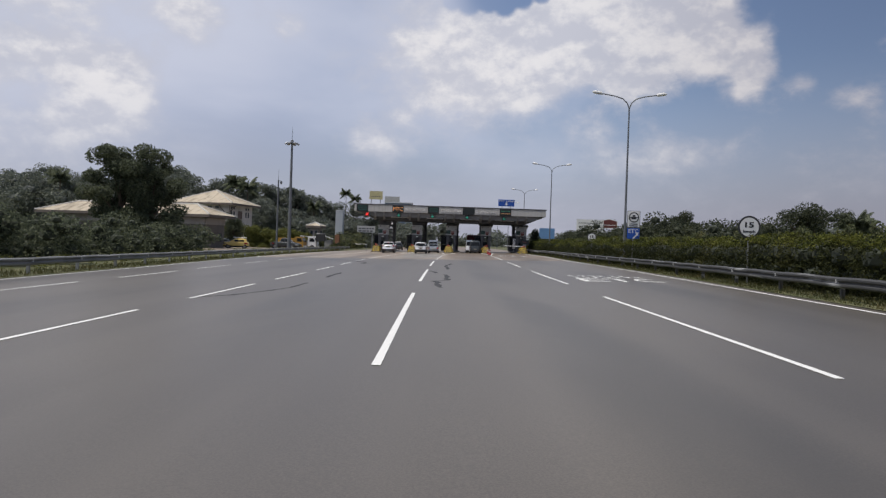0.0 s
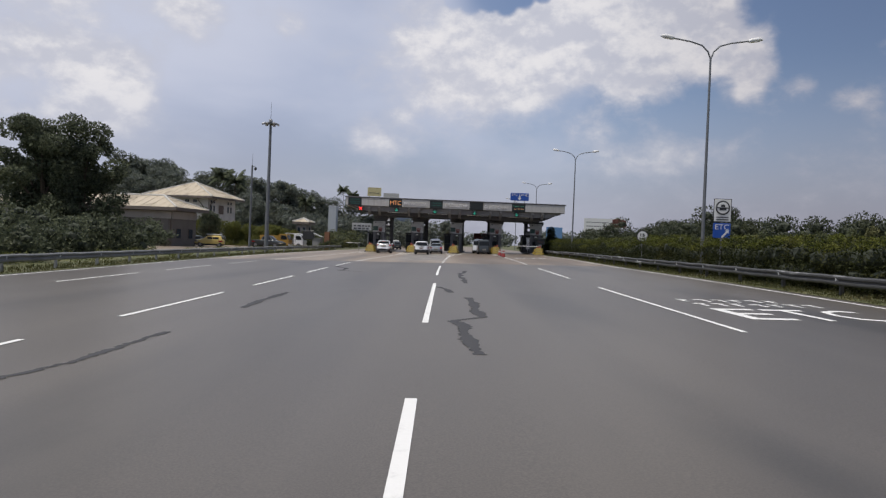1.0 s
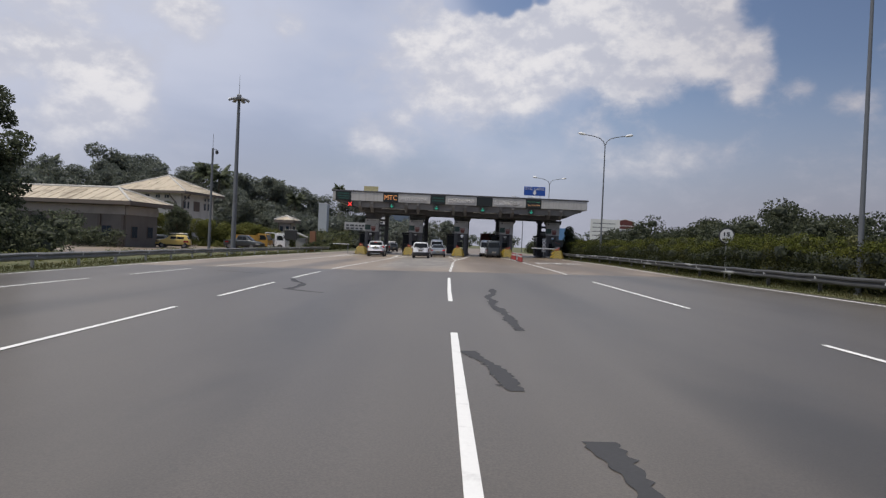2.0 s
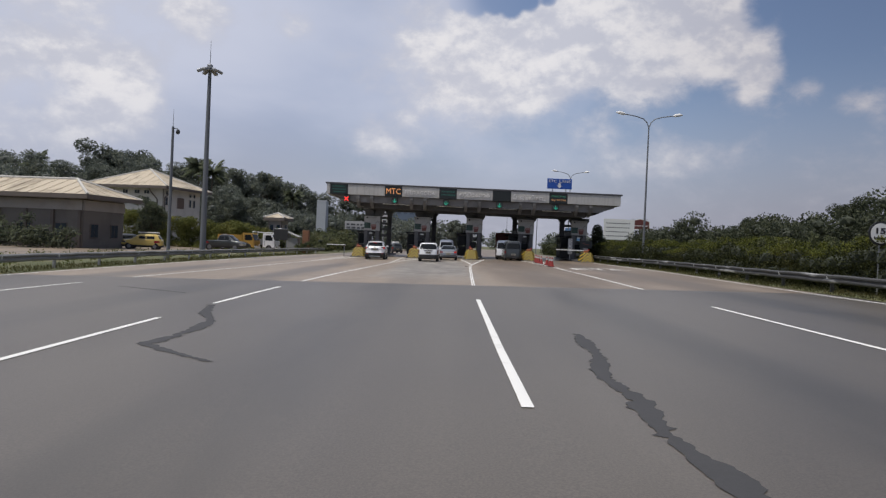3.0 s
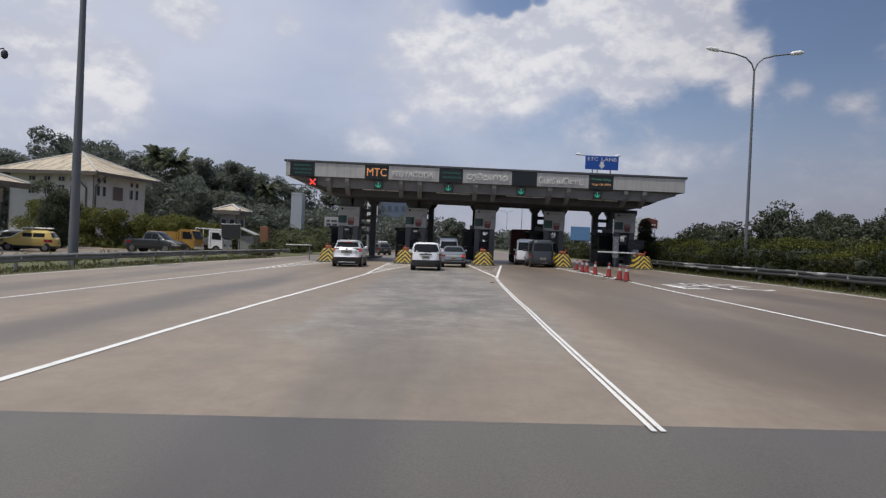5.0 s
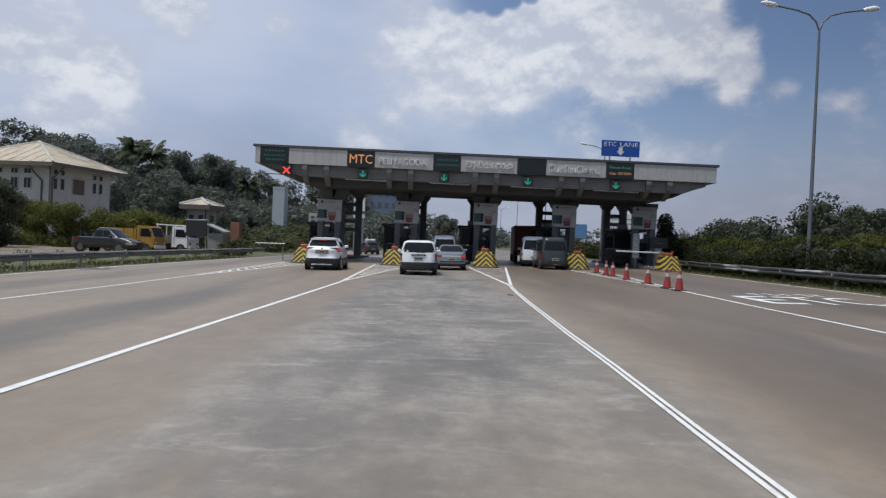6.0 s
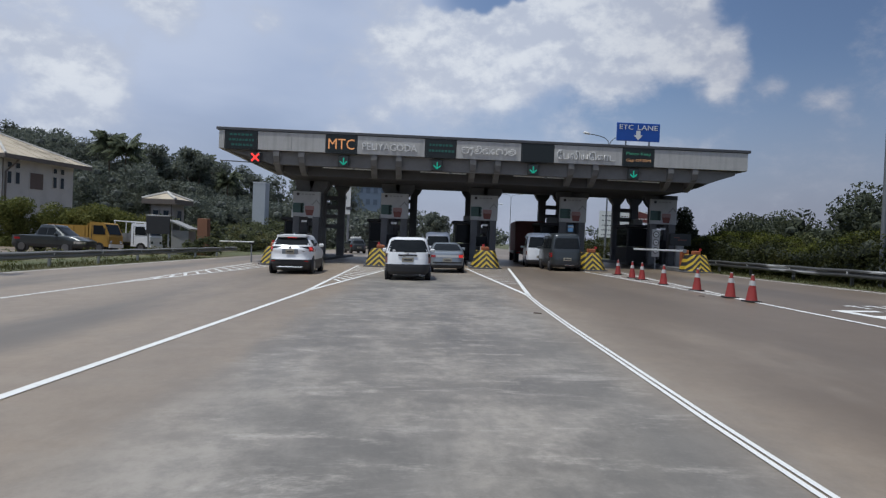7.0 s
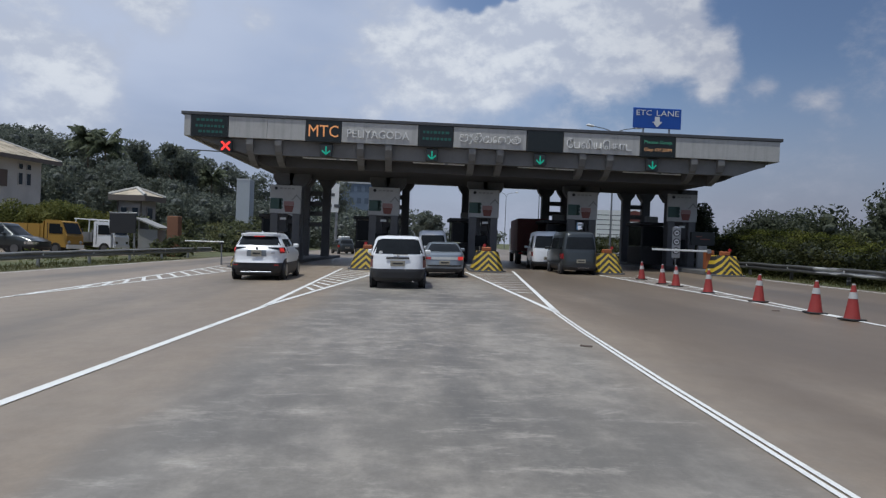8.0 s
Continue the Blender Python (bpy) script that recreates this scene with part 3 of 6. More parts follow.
def sheet(left, right, lift, y0, y1, step=2.0, cuts=8):
    """Pavement between two (y, x) lines."""
    bm = bmesh.new()
    rows = []
    ys = list(np.arange(y0, y1, step)) + [y1]
    for y in ys:
        a, b = along(left, y), along(right, y)
        rows.append([bm.verts.new((a + (b - a) * k / cuts, y, ground_z(a + (b - a) * k / cuts) + lift)) for k in range(cuts + 1)])
    for r, s in zip(rows, rows[1:]):
        for k in range(cuts):
            bm.faces.new((r[k], r[k + 1], s[k + 1], s[k]))
    return bm


rng = np.random.default_rng(7)


def leaf_mesh(name, blobs, count, size, shell=0.55):
    """Small leaf quads scattered through the outer part of many ellipsoids: blobs of (x, y, z, rx, ry, rz)."""
    blobs = np.array(blobs, float)
    weight = blobs[:, 3] * blobs[:, 4] + blobs[:, 3] * blobs[:, 5] + blobs[:, 4] * blobs[:, 5]
    pick = rng.choice(len(blobs), count, p=weight / weight.sum())
    way = rng.normal(size=(count, 3))
    way /= np.linalg.norm(way, axis=1)[:, None]
    far = shell + (1.08 - shell) * rng.random((count, 1)) ** 0.6
    mid = blobs[pick, :3] + way * far * blobs[pick, 3:]
    a = rng.normal(size=(count, 3)) + way * 0.2
    a /= np.linalg.norm(a, axis=1)[:, None]
    b = np.cross(a, way + 0.7 * rng.normal(size=(count, 3)))
    b /= np.linalg.norm(b, axis=1)[:, None] + 1e-9
    s = size * (0.55 + 0.9 * rng.random((count, 1)))
    corners = np.stack([mid - a * s, mid + b * s * 0.5, mid + a * s, mid - b * s * 0.5], 1).reshape(-1, 3)
    mesh = bpy.data.meshes.new(name)
    mesh.from_pydata(corners.tolist(), [], np.arange(count * 4).reshape(-1, 4).tolist())
    return mesh


# Solid inner lumps that close gaps and darken the foliage like inner shade.
def core_mesh(blobs, shrink=0.72):
    bm = bmesh.new()
    for x, y, z, rx, ry, rz in blobs:
        bmesh.ops.create_icosphere(bm, subdivisions=1, radius=1.0, matrix=Matrix.Translation((x, y, z)) @ Matrix.Diagonal((rx * shrink, ry * shrink, rz * shrink, 1)))
    return bm


def tree(x, y, z, height, spread, seed, label, leaves=2600, leaf=0.3, mat="leaf", trunk=0.22, low=0.3, group=""):
    """A broadleaf tree: tapered trunk, limbs, and a crown of leaf clumps with gaps."""
    r = random.Random(seed)
    ob = thing("tree", label, "tree", pose(x, y, z), group)
    limbs = [[(0, 0, 0), (0.1, 0.05, height * 0.25), (0.0, 0.1, height * 0.5), (0.1, 0.0, height * 0.78)]]
    bm = tube(limbs[0], [trunk, trunk * 0.8, trunk * 0.55, trunk * 0.2], 8)
    blobs = []
    for k in range(13):
        a, h = k * 2.4 + r.random(), height * (low + (0.95 - low) * (k + r.random()) / 13)
        top = (h / height - low) / (1 - low)
        reach = spread * (0.35 + 0.65 * math.sin(math.pi * min(1, 0.18 + 0.8 * (1 - top)))) * (0.6 + 0.5 * r.random())
        tip = (math.cos(a) * reach * 0.75, math.sin(a) * reach * 0.75, h)
        bm = tube([(0, 0, h * 0.55), (tip[0] * 0.5, tip[1] * 0.5, h * 0.8), tip], [trunk * 0.4, trunk * 0.25, trunk * 0.08], 5, bm)
        for _ in range(3):
            s = spread * (0.2 + 0.16 * r.random())
            if k % 2 == 0:
                blobs.append((tip[0] * 0.35, tip[1] * 0.35, tip[2] * 0.9 + r.gauss(0, s * 0.3), s * 1.1, s * 1.1, s * 0.85))
            blobs.append((tip[0] + r.gauss(0, s * 0.6), tip[1] + r.gauss(0, s * 0.6), tip[2] + r.gauss(0, s * 0.4), s, s, s * 0.75))
    part("trunk", bm, M["bark"], ob)
    crown = part("crown", leaf_mesh("crown", blobs, leaves, leaf), M[mat], ob)
    tagged(part("twig_mass", core_mesh(blobs, 0.36), M["leaf_core_hazed" if mat == "leaf_hazed" else "leaf_core"], crown), kind="stuff")
    return ob


def palm(x, y, z, height, seed, label, spread=2.6):
    r = random.Random(seed)
    ob = thing("palm_tree", label, "palm tree", pose(x, y, z), "palms on the slope")
    lean = r.uniform(-0.6, 0.6)
    part("trunk", tube([(0, 0, 0), (lean * 0.4, 0, height * 0.5), (lean, 0, height)], [0.2, 0.15, 0.11], 8), M["bark"], ob)
    bm = bmesh.new()
    for k in range(44):
        a, rise, size = k * 2.399, r.uniform(-0.5, 2.6), spread * r.uniform(0.75, 1.1)
        side = Vector((-math.sin(a), math.cos(a), 0))
        for i in range(16):
            s = (i + 0.5) / 16
            out = size * s * (0.95 - 0.14 * max(0.0, rise))
            mid = Vector((lean + math.cos(a) * out, math.sin(a) * out, height + rise * out * 0.8 - (0.55 + 0.33 * rise) * out * out / size))
            on = Vector((math.cos(a), math.sin(a), 0)) * size * 0.085
            length = size * 0.3 * math.sin(math.pi * min(1, s * 0.8 + 0.15))
            for d in (-1, 1):
                tip = mid + side * d * length * 0.7 + on * 0.9 + Vector((0, 0, -length * r.uniform(0.5, 1.1)))
                bm.faces.new([bm.verts.new(p) for p in (mid - on * 0.55, mid + on * 0.55, tip)])
    part("frond_crown", bm, M["palm_leaf"], ob)
    return ob


# ---- ground, road and apron ----
LEFT_EDGE = smooth_line([(-180, -12.2), (-115, -14.2), (-86, -15.1), (-70, -15.7), (-50, -16.8), (-35, -17.2), (-20, -17.2), (-8, -16.8), (5, -15.9), (40, -14.2), (180, -12)])
RIGHT_EDGE = smooth_line([(-180, 8.0), (-115, 9.3), (-94, 10.4), (-77, 11.2), (-60, 11.65), (-50, 11.65), (-45, 11.75), (-34, 12.4), (-21, 13.1), (-13, 12.9), (-6, 12.5), (10, 14.2), (40, 15), (180, 15.5)])
LEFT_SIDE, RIGHT_SIDE = [(y, x - 0.35) for y, x in LEFT_EDGE], [(y, x + 0.45) for y, x in RIGHT_EDGE]
APRON_Y = -46.9

bm = bmesh.new()
gx = [-4000, -900, -300, -120, -60, -20, -10, 0, 8, 16, 40, 120, 400, 4000]
gy = [-4000, -500, -200, -100, -50, 0, 50, 120, 250, 600, 4000]
grid = [[bm.verts.new((x, y, ground_z(x) - 0.05)) for x in gx] for y in gy]
for a, b in zip(grid, grid[1:]):
    for k in range(len(gx) - 1):
        bm.faces.new((a[k], a[k + 1], b[k + 1], b[k]))
solo("ground", bm, M["grass"], "rough grass and bare soil ground", "ground", kind="structure")
solo("road", sheet(LEFT_SIDE, RIGHT_SIDE, 0.0, -180, APRON_Y), M["asphalt"], "worn grey asphalt carriageway", "road", kind="structure")
solo("road_apron", sheet(LEFT_SIDE, RIGHT_SIDE, 0.0, APRON_Y, 180), M["apron"], "pale brown apron with a lighter scuffed strip before the gates", "road", kind="structure")

solo("pavement_court", sheet([(-6, -33), (8, -36), (24, -34), (26, -30)], [(-6, -20.5), (10, -19.5), (26, -18.6)], -0.03, -6, 26, 3.0, 6), M["court"], "pale dusty paving of the parking court", "pavement", kind="structure")


def road_mark(points, width, group, label="white painted road line"):
    return solo("road_line", ribbon(points, width, 0.008), M["line"], label, "road marking", group=group, kind="structure")


def straight(points, y0, y1):
    ys = sorted({y0, y1, *[p[0] for p in points if y0 < p[0] < y1]})
    return [(along(points, y), y) for y in ys]


LANE_D = [(-180, -0.3), (-110, -0.48), (-95, -0.57), (-83, -0.62), (-72, -0.59), (-62, -0.55), (-53, -0.46), (-47, -0.34), (-43, -0.24), (-40, -0.16), (-37, -0.06), (-34, 0.0), (-31, 0.1), (-28, 0.19), (-24, 0.36), (-20.5, 0.57)]
LANE_E = [(-180, -5.75), (-100, -6.11), (-90, -6.14), (-78, -6.23), (-69, -6.33), (-60, -6.48), (-53, -6.54), (-47, -6.5), (-41, -6.38), (-36, -6.18), (-32, -5.98), (-28, -5.79), (-24, -5.62), (-20.8, -5.48)]
LANE_F = [(-180, 4.1), (-105, 4.78), (-90, 4.94), (-78, 5.1), (-65, 5.3), (-53, 5.59), (-47, 5.75), (-40, 5.96), (-34, 6.09), (-28, 6.17), (-22, 6.4)]
LANE_G = [(-180, -11.2), (-90, -12.05), (-80, -12.15), (-74, -12.4), (-62, -12.7), (-54, -12.66), (-47, -12.6), (-43, -12.38), (-36, -11.97), (-30, -11.8), (-25, -11.52), (-19.4, -11.38)]
for line, first in ((LANE_D, -119.55), (LANE_F, -120.0)):
    y = first
    while y < -54:
        road_mark(straight(line, y, y + 12.0), 0.115, "lane dashes")
        y += 18.05
for line, first in ((LANE_E, -110.6), (LANE_G, -110.8)):
    y = first
    while y < -48:
        road_mark(straight(line, y, y + 6.1), 0.115, "lane dashes")
        y += 9.05
for side in (-0.037, 0.037):
    road_mark([(x + side, y) for x, y in straight(LANE_D, APRON_Y - 0.2, -21.2)], 0.047, "lane lines", "white lane line of two worn strokes")
for line, end in ((LANE_E, -20.8), (LANE_F, -22.0), (LANE_G, -19.4)):
    road_mark(straight(line, APRON_Y - 0.1, end), 0.12, "lane lines")
road_mark([(x, y) for y, x in LEFT_EDGE if y < 8], 0.13, "edge lines")
road_mark([(x, y) for y, x in RIGHT_EDGE if y < -5], 0.13, "edge lines")
# hatched noses before the islands: apex and the two arms
for apex, left_arm, right_arm, rungs in (
    ((0.55, -21.2), (0.05, -3.4), (2.5, -1.8), (0.30, 0.92)), ((-5.5, -20.8), (-5.8, -2.0), (-3.75, -4.0), (0.30, 0.92)),
    ((6.45, -22.0), (6.1, -4.4), (8.0, -3.8), (0.34, 0.9)), ((-11.38, -19.4), (-11.75, -1.2), (-9.75, -3.6), (0.2, 0.92)),
):
    for arm in (left_arm, right_arm):
        road_mark([apex, ((apex[0] + arm[0]) / 2, (apex[1] + arm[1]) / 2), arm], 0.12, "gore lines")
    n = 11
    for k in range(n):
        s = rungs[0] + (rungs[1] - rungs[0]) * k / (n - 1)
        a = [apex[i] + (left_arm[i] - apex[i]) * s for i in (0, 1)]
        b = [apex[i] + (right_arm[i] - apex[i]) * (s - 0.02) for i in (0, 1)]
        road_mark([(a[0] + 0.1, a[1] + 0.15), (b[0] - 0.1, b[1] - 0.15)], 0.12, "gore hatching")


def road_text(x, y, wide, deep, rows=((0.12, 7, -0.46), (0.36, 6, -0.46))):
    """The letters painted on the lane, with a line of script before them that cannot be read."""
    ob = thing("road_lettering", "white lane letters and worn script painted on the road", "road marking", pose(x, y, ground_z(x) + 0.009, 0, -math.degrees(math.atan(0.02)), 0), "painted lane letters", "structure")
    for k, ch in enumerate("ETC"):
        mesh = lettering(ch, 1.0, 0.0)
        mesh.transform(Matrix.Rotation(-math.pi / 2, 4, "X"))
        xs, ys = [v.co.x for v in mesh.vertices], [v.co.y for v in mesh.vertices]
        sx, sy = wide * 0.29 / (max(xs) - min(xs)), deep * 0.46 / (max(ys) - min(ys))
        mesh.transform(Matrix.Translation((wide * (k / 3 - 0.48), -deep * 0.5, 0)) @ Matrix.Diagonal((sx, sy, 1, 1)) @ Matrix.Translation((-min(xs), -min(ys), 0)))
        part("letter", mesh, M["line"], ob)
    r = random.Random(3)
    for row, count, first in rows:
        for k in range(count):
            u = wide * (first + 0.9 * k / 6.5)
            bm = box(wide * 0.085, 0.16, 0.002, u + 0.2, deep * (row + 0.11) + r.uniform(-0.1, 0.1), 0)
            box(0.1, deep * 0.15, 0.002, u + r.uniform(0.1, 0.3), deep * (row + 0.05), 0, 0, bm)
            part("script_stroke", bm, M["line"], ob)
    return ob


road_text(7.85, -79.1, 3.5, 5.2)
road_text(9.05, -23.6, 3.8, 6.0, ((0.06, 5, -0.2),))


def tar_crack(points, width, seed):
    r = random.Random(seed)
    fine = []
    for (x0, y0), (x1, y1) in zip(points, points[1:]):
        n = max(4, int(math.hypot(x1 - x0, y1 - y0) / 0.07))
        for k in range(n):
            s = k / n
            fine.append((x0 + (x1 - x0) * s + r.gauss(0, 0.018), y0 + (y1 - y0) * s))
    fine.append(points[-1])
    bm = bmesh.new()
    rows = []
    for x, y in fine:
        w = width * (0.9 + 0.25 * math.sin(y * 3.1 + seed) + r.uniform(-0.22, 0.18)) / 2
        rows.append([bm.verts.new((q, y, ground_z(q) + 0.005)) for q in (x - w, x + w)])
    for a, b in zip(rows, rows[1:]):
        bm.faces.new((a[0], a[1], b[1], b[0]))
    solo("tar_seal", bm, M["tar"], "dark bitumen seal over a road crack", "road patch", group="sealed cracks", kind="structure")


tar_crack([(-0.46, -73.3), (-0.17, -74.4), (-0.04, -75.8)], 0.2, 2)
tar_crack([(0.37, -77.5), (0.48, -79.2), (0.42, -80.9), (0.5, -82.3), (-0.08, -83.0), (0.08, -83.8), (0.05, -84.9), (0.2, -86.9)], 0.24, 3)
tar_crack([(0.87, -60.1), (0.77, -62.1), (0.47, -63.8), (0.55, -64.8), (0.43, -66.2), (0.54, -67.8), (0.55, -71.0)], 0.22, 9)
tar_crack([(-4.6, -76.9), (-4.65, -79.5), (-4.55, -81.4)], 0.2, 5)
tar_crack([(-4.6, -85.3), (-4.6, -88.0), (-4.96, -89.6), (-5.49, -91.2), (-6.06, -92.0)], 0.13, 8)
tar_crack([(-6.44, -56.6), (-6.0, -58.3), (-5.44, -59.5), (-5.3, -60.8), (-5.37, -62.3), (-4.78, -62.9), (-4.1, -63.5)], 0.22, 6)
tar_crack([(-10.9, -51.6), (-8.2, -53.5)], 0.12, 7)

# parking court and far road beyond the left verge
bm = bmesh.new()
quad = [(-48, -30), (-19.8, -30), (-18.4, 45), (-48, 45)]
bm.faces.new([bm.verts.new((x, y, ground_z(x) - 0.02)) for x, y in quad])
solo("pavement_court", bm, M["apron"], "pale paved court beside the carriageway", "pavement", kind="structure")

# grass verges between edge line and rail
for name, side, out, sign in (("verge_left", LEFT_SIDE, 5.5, -1), ("verge_right", RIGHT_SIDE, 9.0, 1)):
    inner, outer = [(y, x + sign * 0.02) for y, x in side], [(y, x + sign * out) for y, x in side]
    lines = (outer, inner) if sign < 0 else (inner, outer)
    verge = solo("ground_" + name, sheet(*lines, 0.012, -180, 60 if sign < 0 else 120, 2.0, 4), M["grass"], "dry roadside grass verge", "ground", kind="structure")
    n = 16000
    ys = -118 + 125 * rng.random(n)
    d = rng.random(n) ** 1.3 * (2.4 if sign < 0 else 1.5)
    xs = np.array([along(side, q) for q in ys]) + sign * (0.1 + d)
    zs = np.array([ground_z(q) for q in xs])
    h = (0.06 + 0.16 * rng.random(n)) * (0.5 + 0.5 * np.minimum(1, d))
    a = rng.random(n) * 6.28
    lean = rng.normal(size=(n, 2)) * 0.06
    v = np.empty((n, 3, 3))
    v[:, 0] = np.stack([xs - np.cos(a) * 0.02, ys - np.sin(a) * 0.02, zs], 1)
    v[:, 1] = np.stack([xs + np.cos(a) * 0.02, ys + np.sin(a) * 0.02, zs], 1)
    v[:, 2] = np.stack([xs + lean[:, 0], ys + lean[:, 1], zs + h], 1)
    mesh = bpy.data.meshes.new("grass_blades")
    mesh.from_pydata(v.reshape(-1, 3).tolist(), [], np.arange(n * 3).reshape(-1, 3).tolist())
    solo("grass_blades", mesh, M["blade"], "short uneven grass blades on the verge", "grass", kind="stuff")


# ---- guard rails ----
def rail_section():
    """The outline of a W-beam, across (out, up)."""
    return [(0.0, 0.0), (0.03, 0.02), (0.08, 0.05), (0.08, 0.10), (0.02, 0.15), (0.02, 0.17), (0.08, 0.22), (0.08, 0.27), (0.03, 0.30), (0.0, 0.32)]


def guard_rail(side, offset, sign, y0, y1, label, ends):
    """Beams of 4 m on posts; sign -1: left of the road, +1: right."""
    ob = thing("guard_rail", label, "guard rail")
    sec = rail_section()
    y = y0
    k = 0
    while y < y1:
        bm = bmesh.new()
        rows = []
        for q in (y, y + 1.0, y + 2.0, y + 3.0, y + 4.02):
            x = along(side, q) + sign * offset
            z = ground_z(x) + 0.36 + 0.012 * math.sin(q * 1.7)
            rows.append([bm.verts.new((x - sign * a, q, z + b)) for a, b in sec] + [bm.verts.new((x - sign * a + sign * 0.008, q, z + b)) for a, b in reversed(sec)])
        n = len(rows[0])
        for r, s in zip(rows, rows[1:]):
            for j in range(n):
                bm.faces.new((r[j], r[(j + 1) % n], s[(j + 1) % n], s[j]))
        part("beam", bm, M["dull_galv"] if ends == "dull" else M["old_rail"], ob)
        x = along(side, y) + sign * (offset + 0.12)
        part("post", box(0.12, 0.09, 0.7, x, y + 0.05, ground_z(x) - 0.05, 0.008), M["old_rail" if sign > 0 else "galv"], ob)
        part("spacer", box(0.14, 0.1, 0.22, x - sign * 0.08, y + 0.05, ground_z(x) + 0.41), M["galv"], ob)
        part("reflector", box(0.05, 0.012, 0.1, x - sign * 0.2, y + 0.05, ground_z(x) + 0.5), M["sign_white"], ob)
        y += 4.0
        k += 1
    return ob


guard_rail(LEFT_EDGE, 1.25, -1, -122, 14, "galvanised steel guard rail on posts along the grass verge", "dull")
guard_rail(RIGHT_EDGE, 1.15, 1, -122, 24, "galvanised steel guard rail before the clipped hedge", "galv")

# ---- toll canopy ----
ISLANDS = [-10.2, -4.6, 1.15, 6.9, 12.8]
X0, X1 = -14.2, 16.6
TOP, FB, BACK = 7.5, 6.28, 16.5
canopy = thing("toll_canopy", "wide concrete toll gate canopy on paired columns, grey and weathered", "toll gate", kind="structure")
part("roof_slab", prism([(X0 + 0.1, FB + 0.05), (X1 - 0.1, FB + 0.05), (X1 - 0.1, TOP - 0.15), (X0 + 0.1, TOP - 0.15)], 0.22, BACK), M["concrete"], canopy)
edges = [X0, -13.87, -11.98, -8.12, -6.29, -2.4, -0.57, 3.2, 5.14, 9.14, 11.04, X1]
for k, (a, b) in enumerate(zip(edges, edges[1:])):
    if k % 2 == 0 and b - a > 0.5:
        n = 2 if k == 2 else 1
        for j in range(n):
            w = (b - a) / n
            part("fascia_panel", box(w - 0.012, 0.2, 1.04, a + w * (j + 0.5), 0.1, FB - 0.02, 0.008), M["fascia"], canopy)
    elif k == 0:
        part("fascia_panel", box(b - a - 0.01, 0.2, 1.04, (a + b) / 2, 0.1, FB - 0.02, 0.008), M["fascia"], canopy)
    else:
        part("fascia_panel", box(b - a - 0.01, 0.06, 1.04, (a + b) / 2, 0.19, FB - 0.02), M["housing"], canopy)
part("coping", box(X1 - X0 + 0.3, 0.5, 0.16, (X0 + X1) / 2, 0.2, TOP - 0.18, 0.015), M["coping"], canopy, "dark metal coping strip")
part("coping", box(X1 - X0 + 0.3, BACK - 0.4, 0.1, (X0 + X1) / 2, BACK / 2 + 0.2, TOP - 0.14, 0.015), M["coping"], canopy)
for x in (X0 + 0.05, X1 - 0.05):
    part("side_fascia", box(0.16, BACK - 0.2, 1.04, x, BACK / 2 + 0.12, FB - 0.02, 0.008), M["fascia"], canopy)
# lower front beam with stepped ends, then the deeper body behind it
part("front_beam", prism([(-13.6, FB - 0.03), (-13.4, 6.1), (-12.4, 5.85), (-11.2, 5.5), (14.5, 5.48), (15.3, 5.78), (16.0, 6.0), (16.1, FB - 0.03)], 0.34, 0.8), M["concrete"], canopy)
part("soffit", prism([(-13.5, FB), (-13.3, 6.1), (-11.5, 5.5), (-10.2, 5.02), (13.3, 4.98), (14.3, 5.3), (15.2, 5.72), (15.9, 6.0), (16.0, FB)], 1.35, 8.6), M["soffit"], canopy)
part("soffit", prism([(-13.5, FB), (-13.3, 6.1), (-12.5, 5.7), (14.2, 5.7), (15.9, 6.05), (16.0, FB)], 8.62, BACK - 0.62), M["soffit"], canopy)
part("rear_beam", prism([(-13.0, FB), (-12.4, 5.6), (14.0, 5.6), (15.4, FB)], BACK - 0.58, BACK - 0.1), M["concrete"], canopy)
for c in ISLANDS:
    for d in (-0.72, 0.72):
        part("bracket", prism([(0.02, FB - 0.04), (0.02, 5.95), (0.2, 5.62), (0.8, 5.2), (1.5, 4.98), (1.5, FB - 0.04)], c + d - 0.17, c + d + 0.17, "x"), M["concrete"], canopy)
    for y, w, offs, top in ((5.4, 0.5, (0.1, 1.05), 5.05), (13.9, 0.56, (0.1, 1.53), 5.68)):
        for d in offs:
            part("column", box(w, w, top - ground_z(c), c + d, y, ground_z(c), 0.03), M["column"], canopy)
            part("column_head", prism([(c + d + u, top - v) for u, v in ((-0.6, 0), (-0.6, 0.3), (-0.5, 0.52), (-0.28, 0.8), (0.28, 0.8), (0.5, 0.52), (0.6, 0.3), (0.6, 0))], y - 0.32, y + 0.32), M["column"], canopy)
        for z in (2.1, 2.86, 3.56, 4.28):
            part("cross_tie", box(offs[1] - offs[0] - w + 0.02, 0.2, 0.31, c + sum(offs) / 2, y, z, 0.01), M["column"], canopy)
for x0, x1 in ((-8.3, -5.5), (-2.6, 0.1), (2.9, 5.9), (8.5, 11.6)):
    part("tube_light", tube([(x0, 0.62, 5.46), (x1, 0.62, 5.44)], 0.035, 8), M["white"], canopy, "white fluorescent tube fitting")
    part("tube_light_bracket", box(0.16, 0.16, 0.12, (x0 + x1) / 2 + 0.4, 0.62, 5.4), M["galv"], canopy)
part("cable_bar", tube([(-14.3, 0.7, 5.62), (-12.2, 0.7, 5.58)], 0.03, 6), M["dull_galv"], canopy)

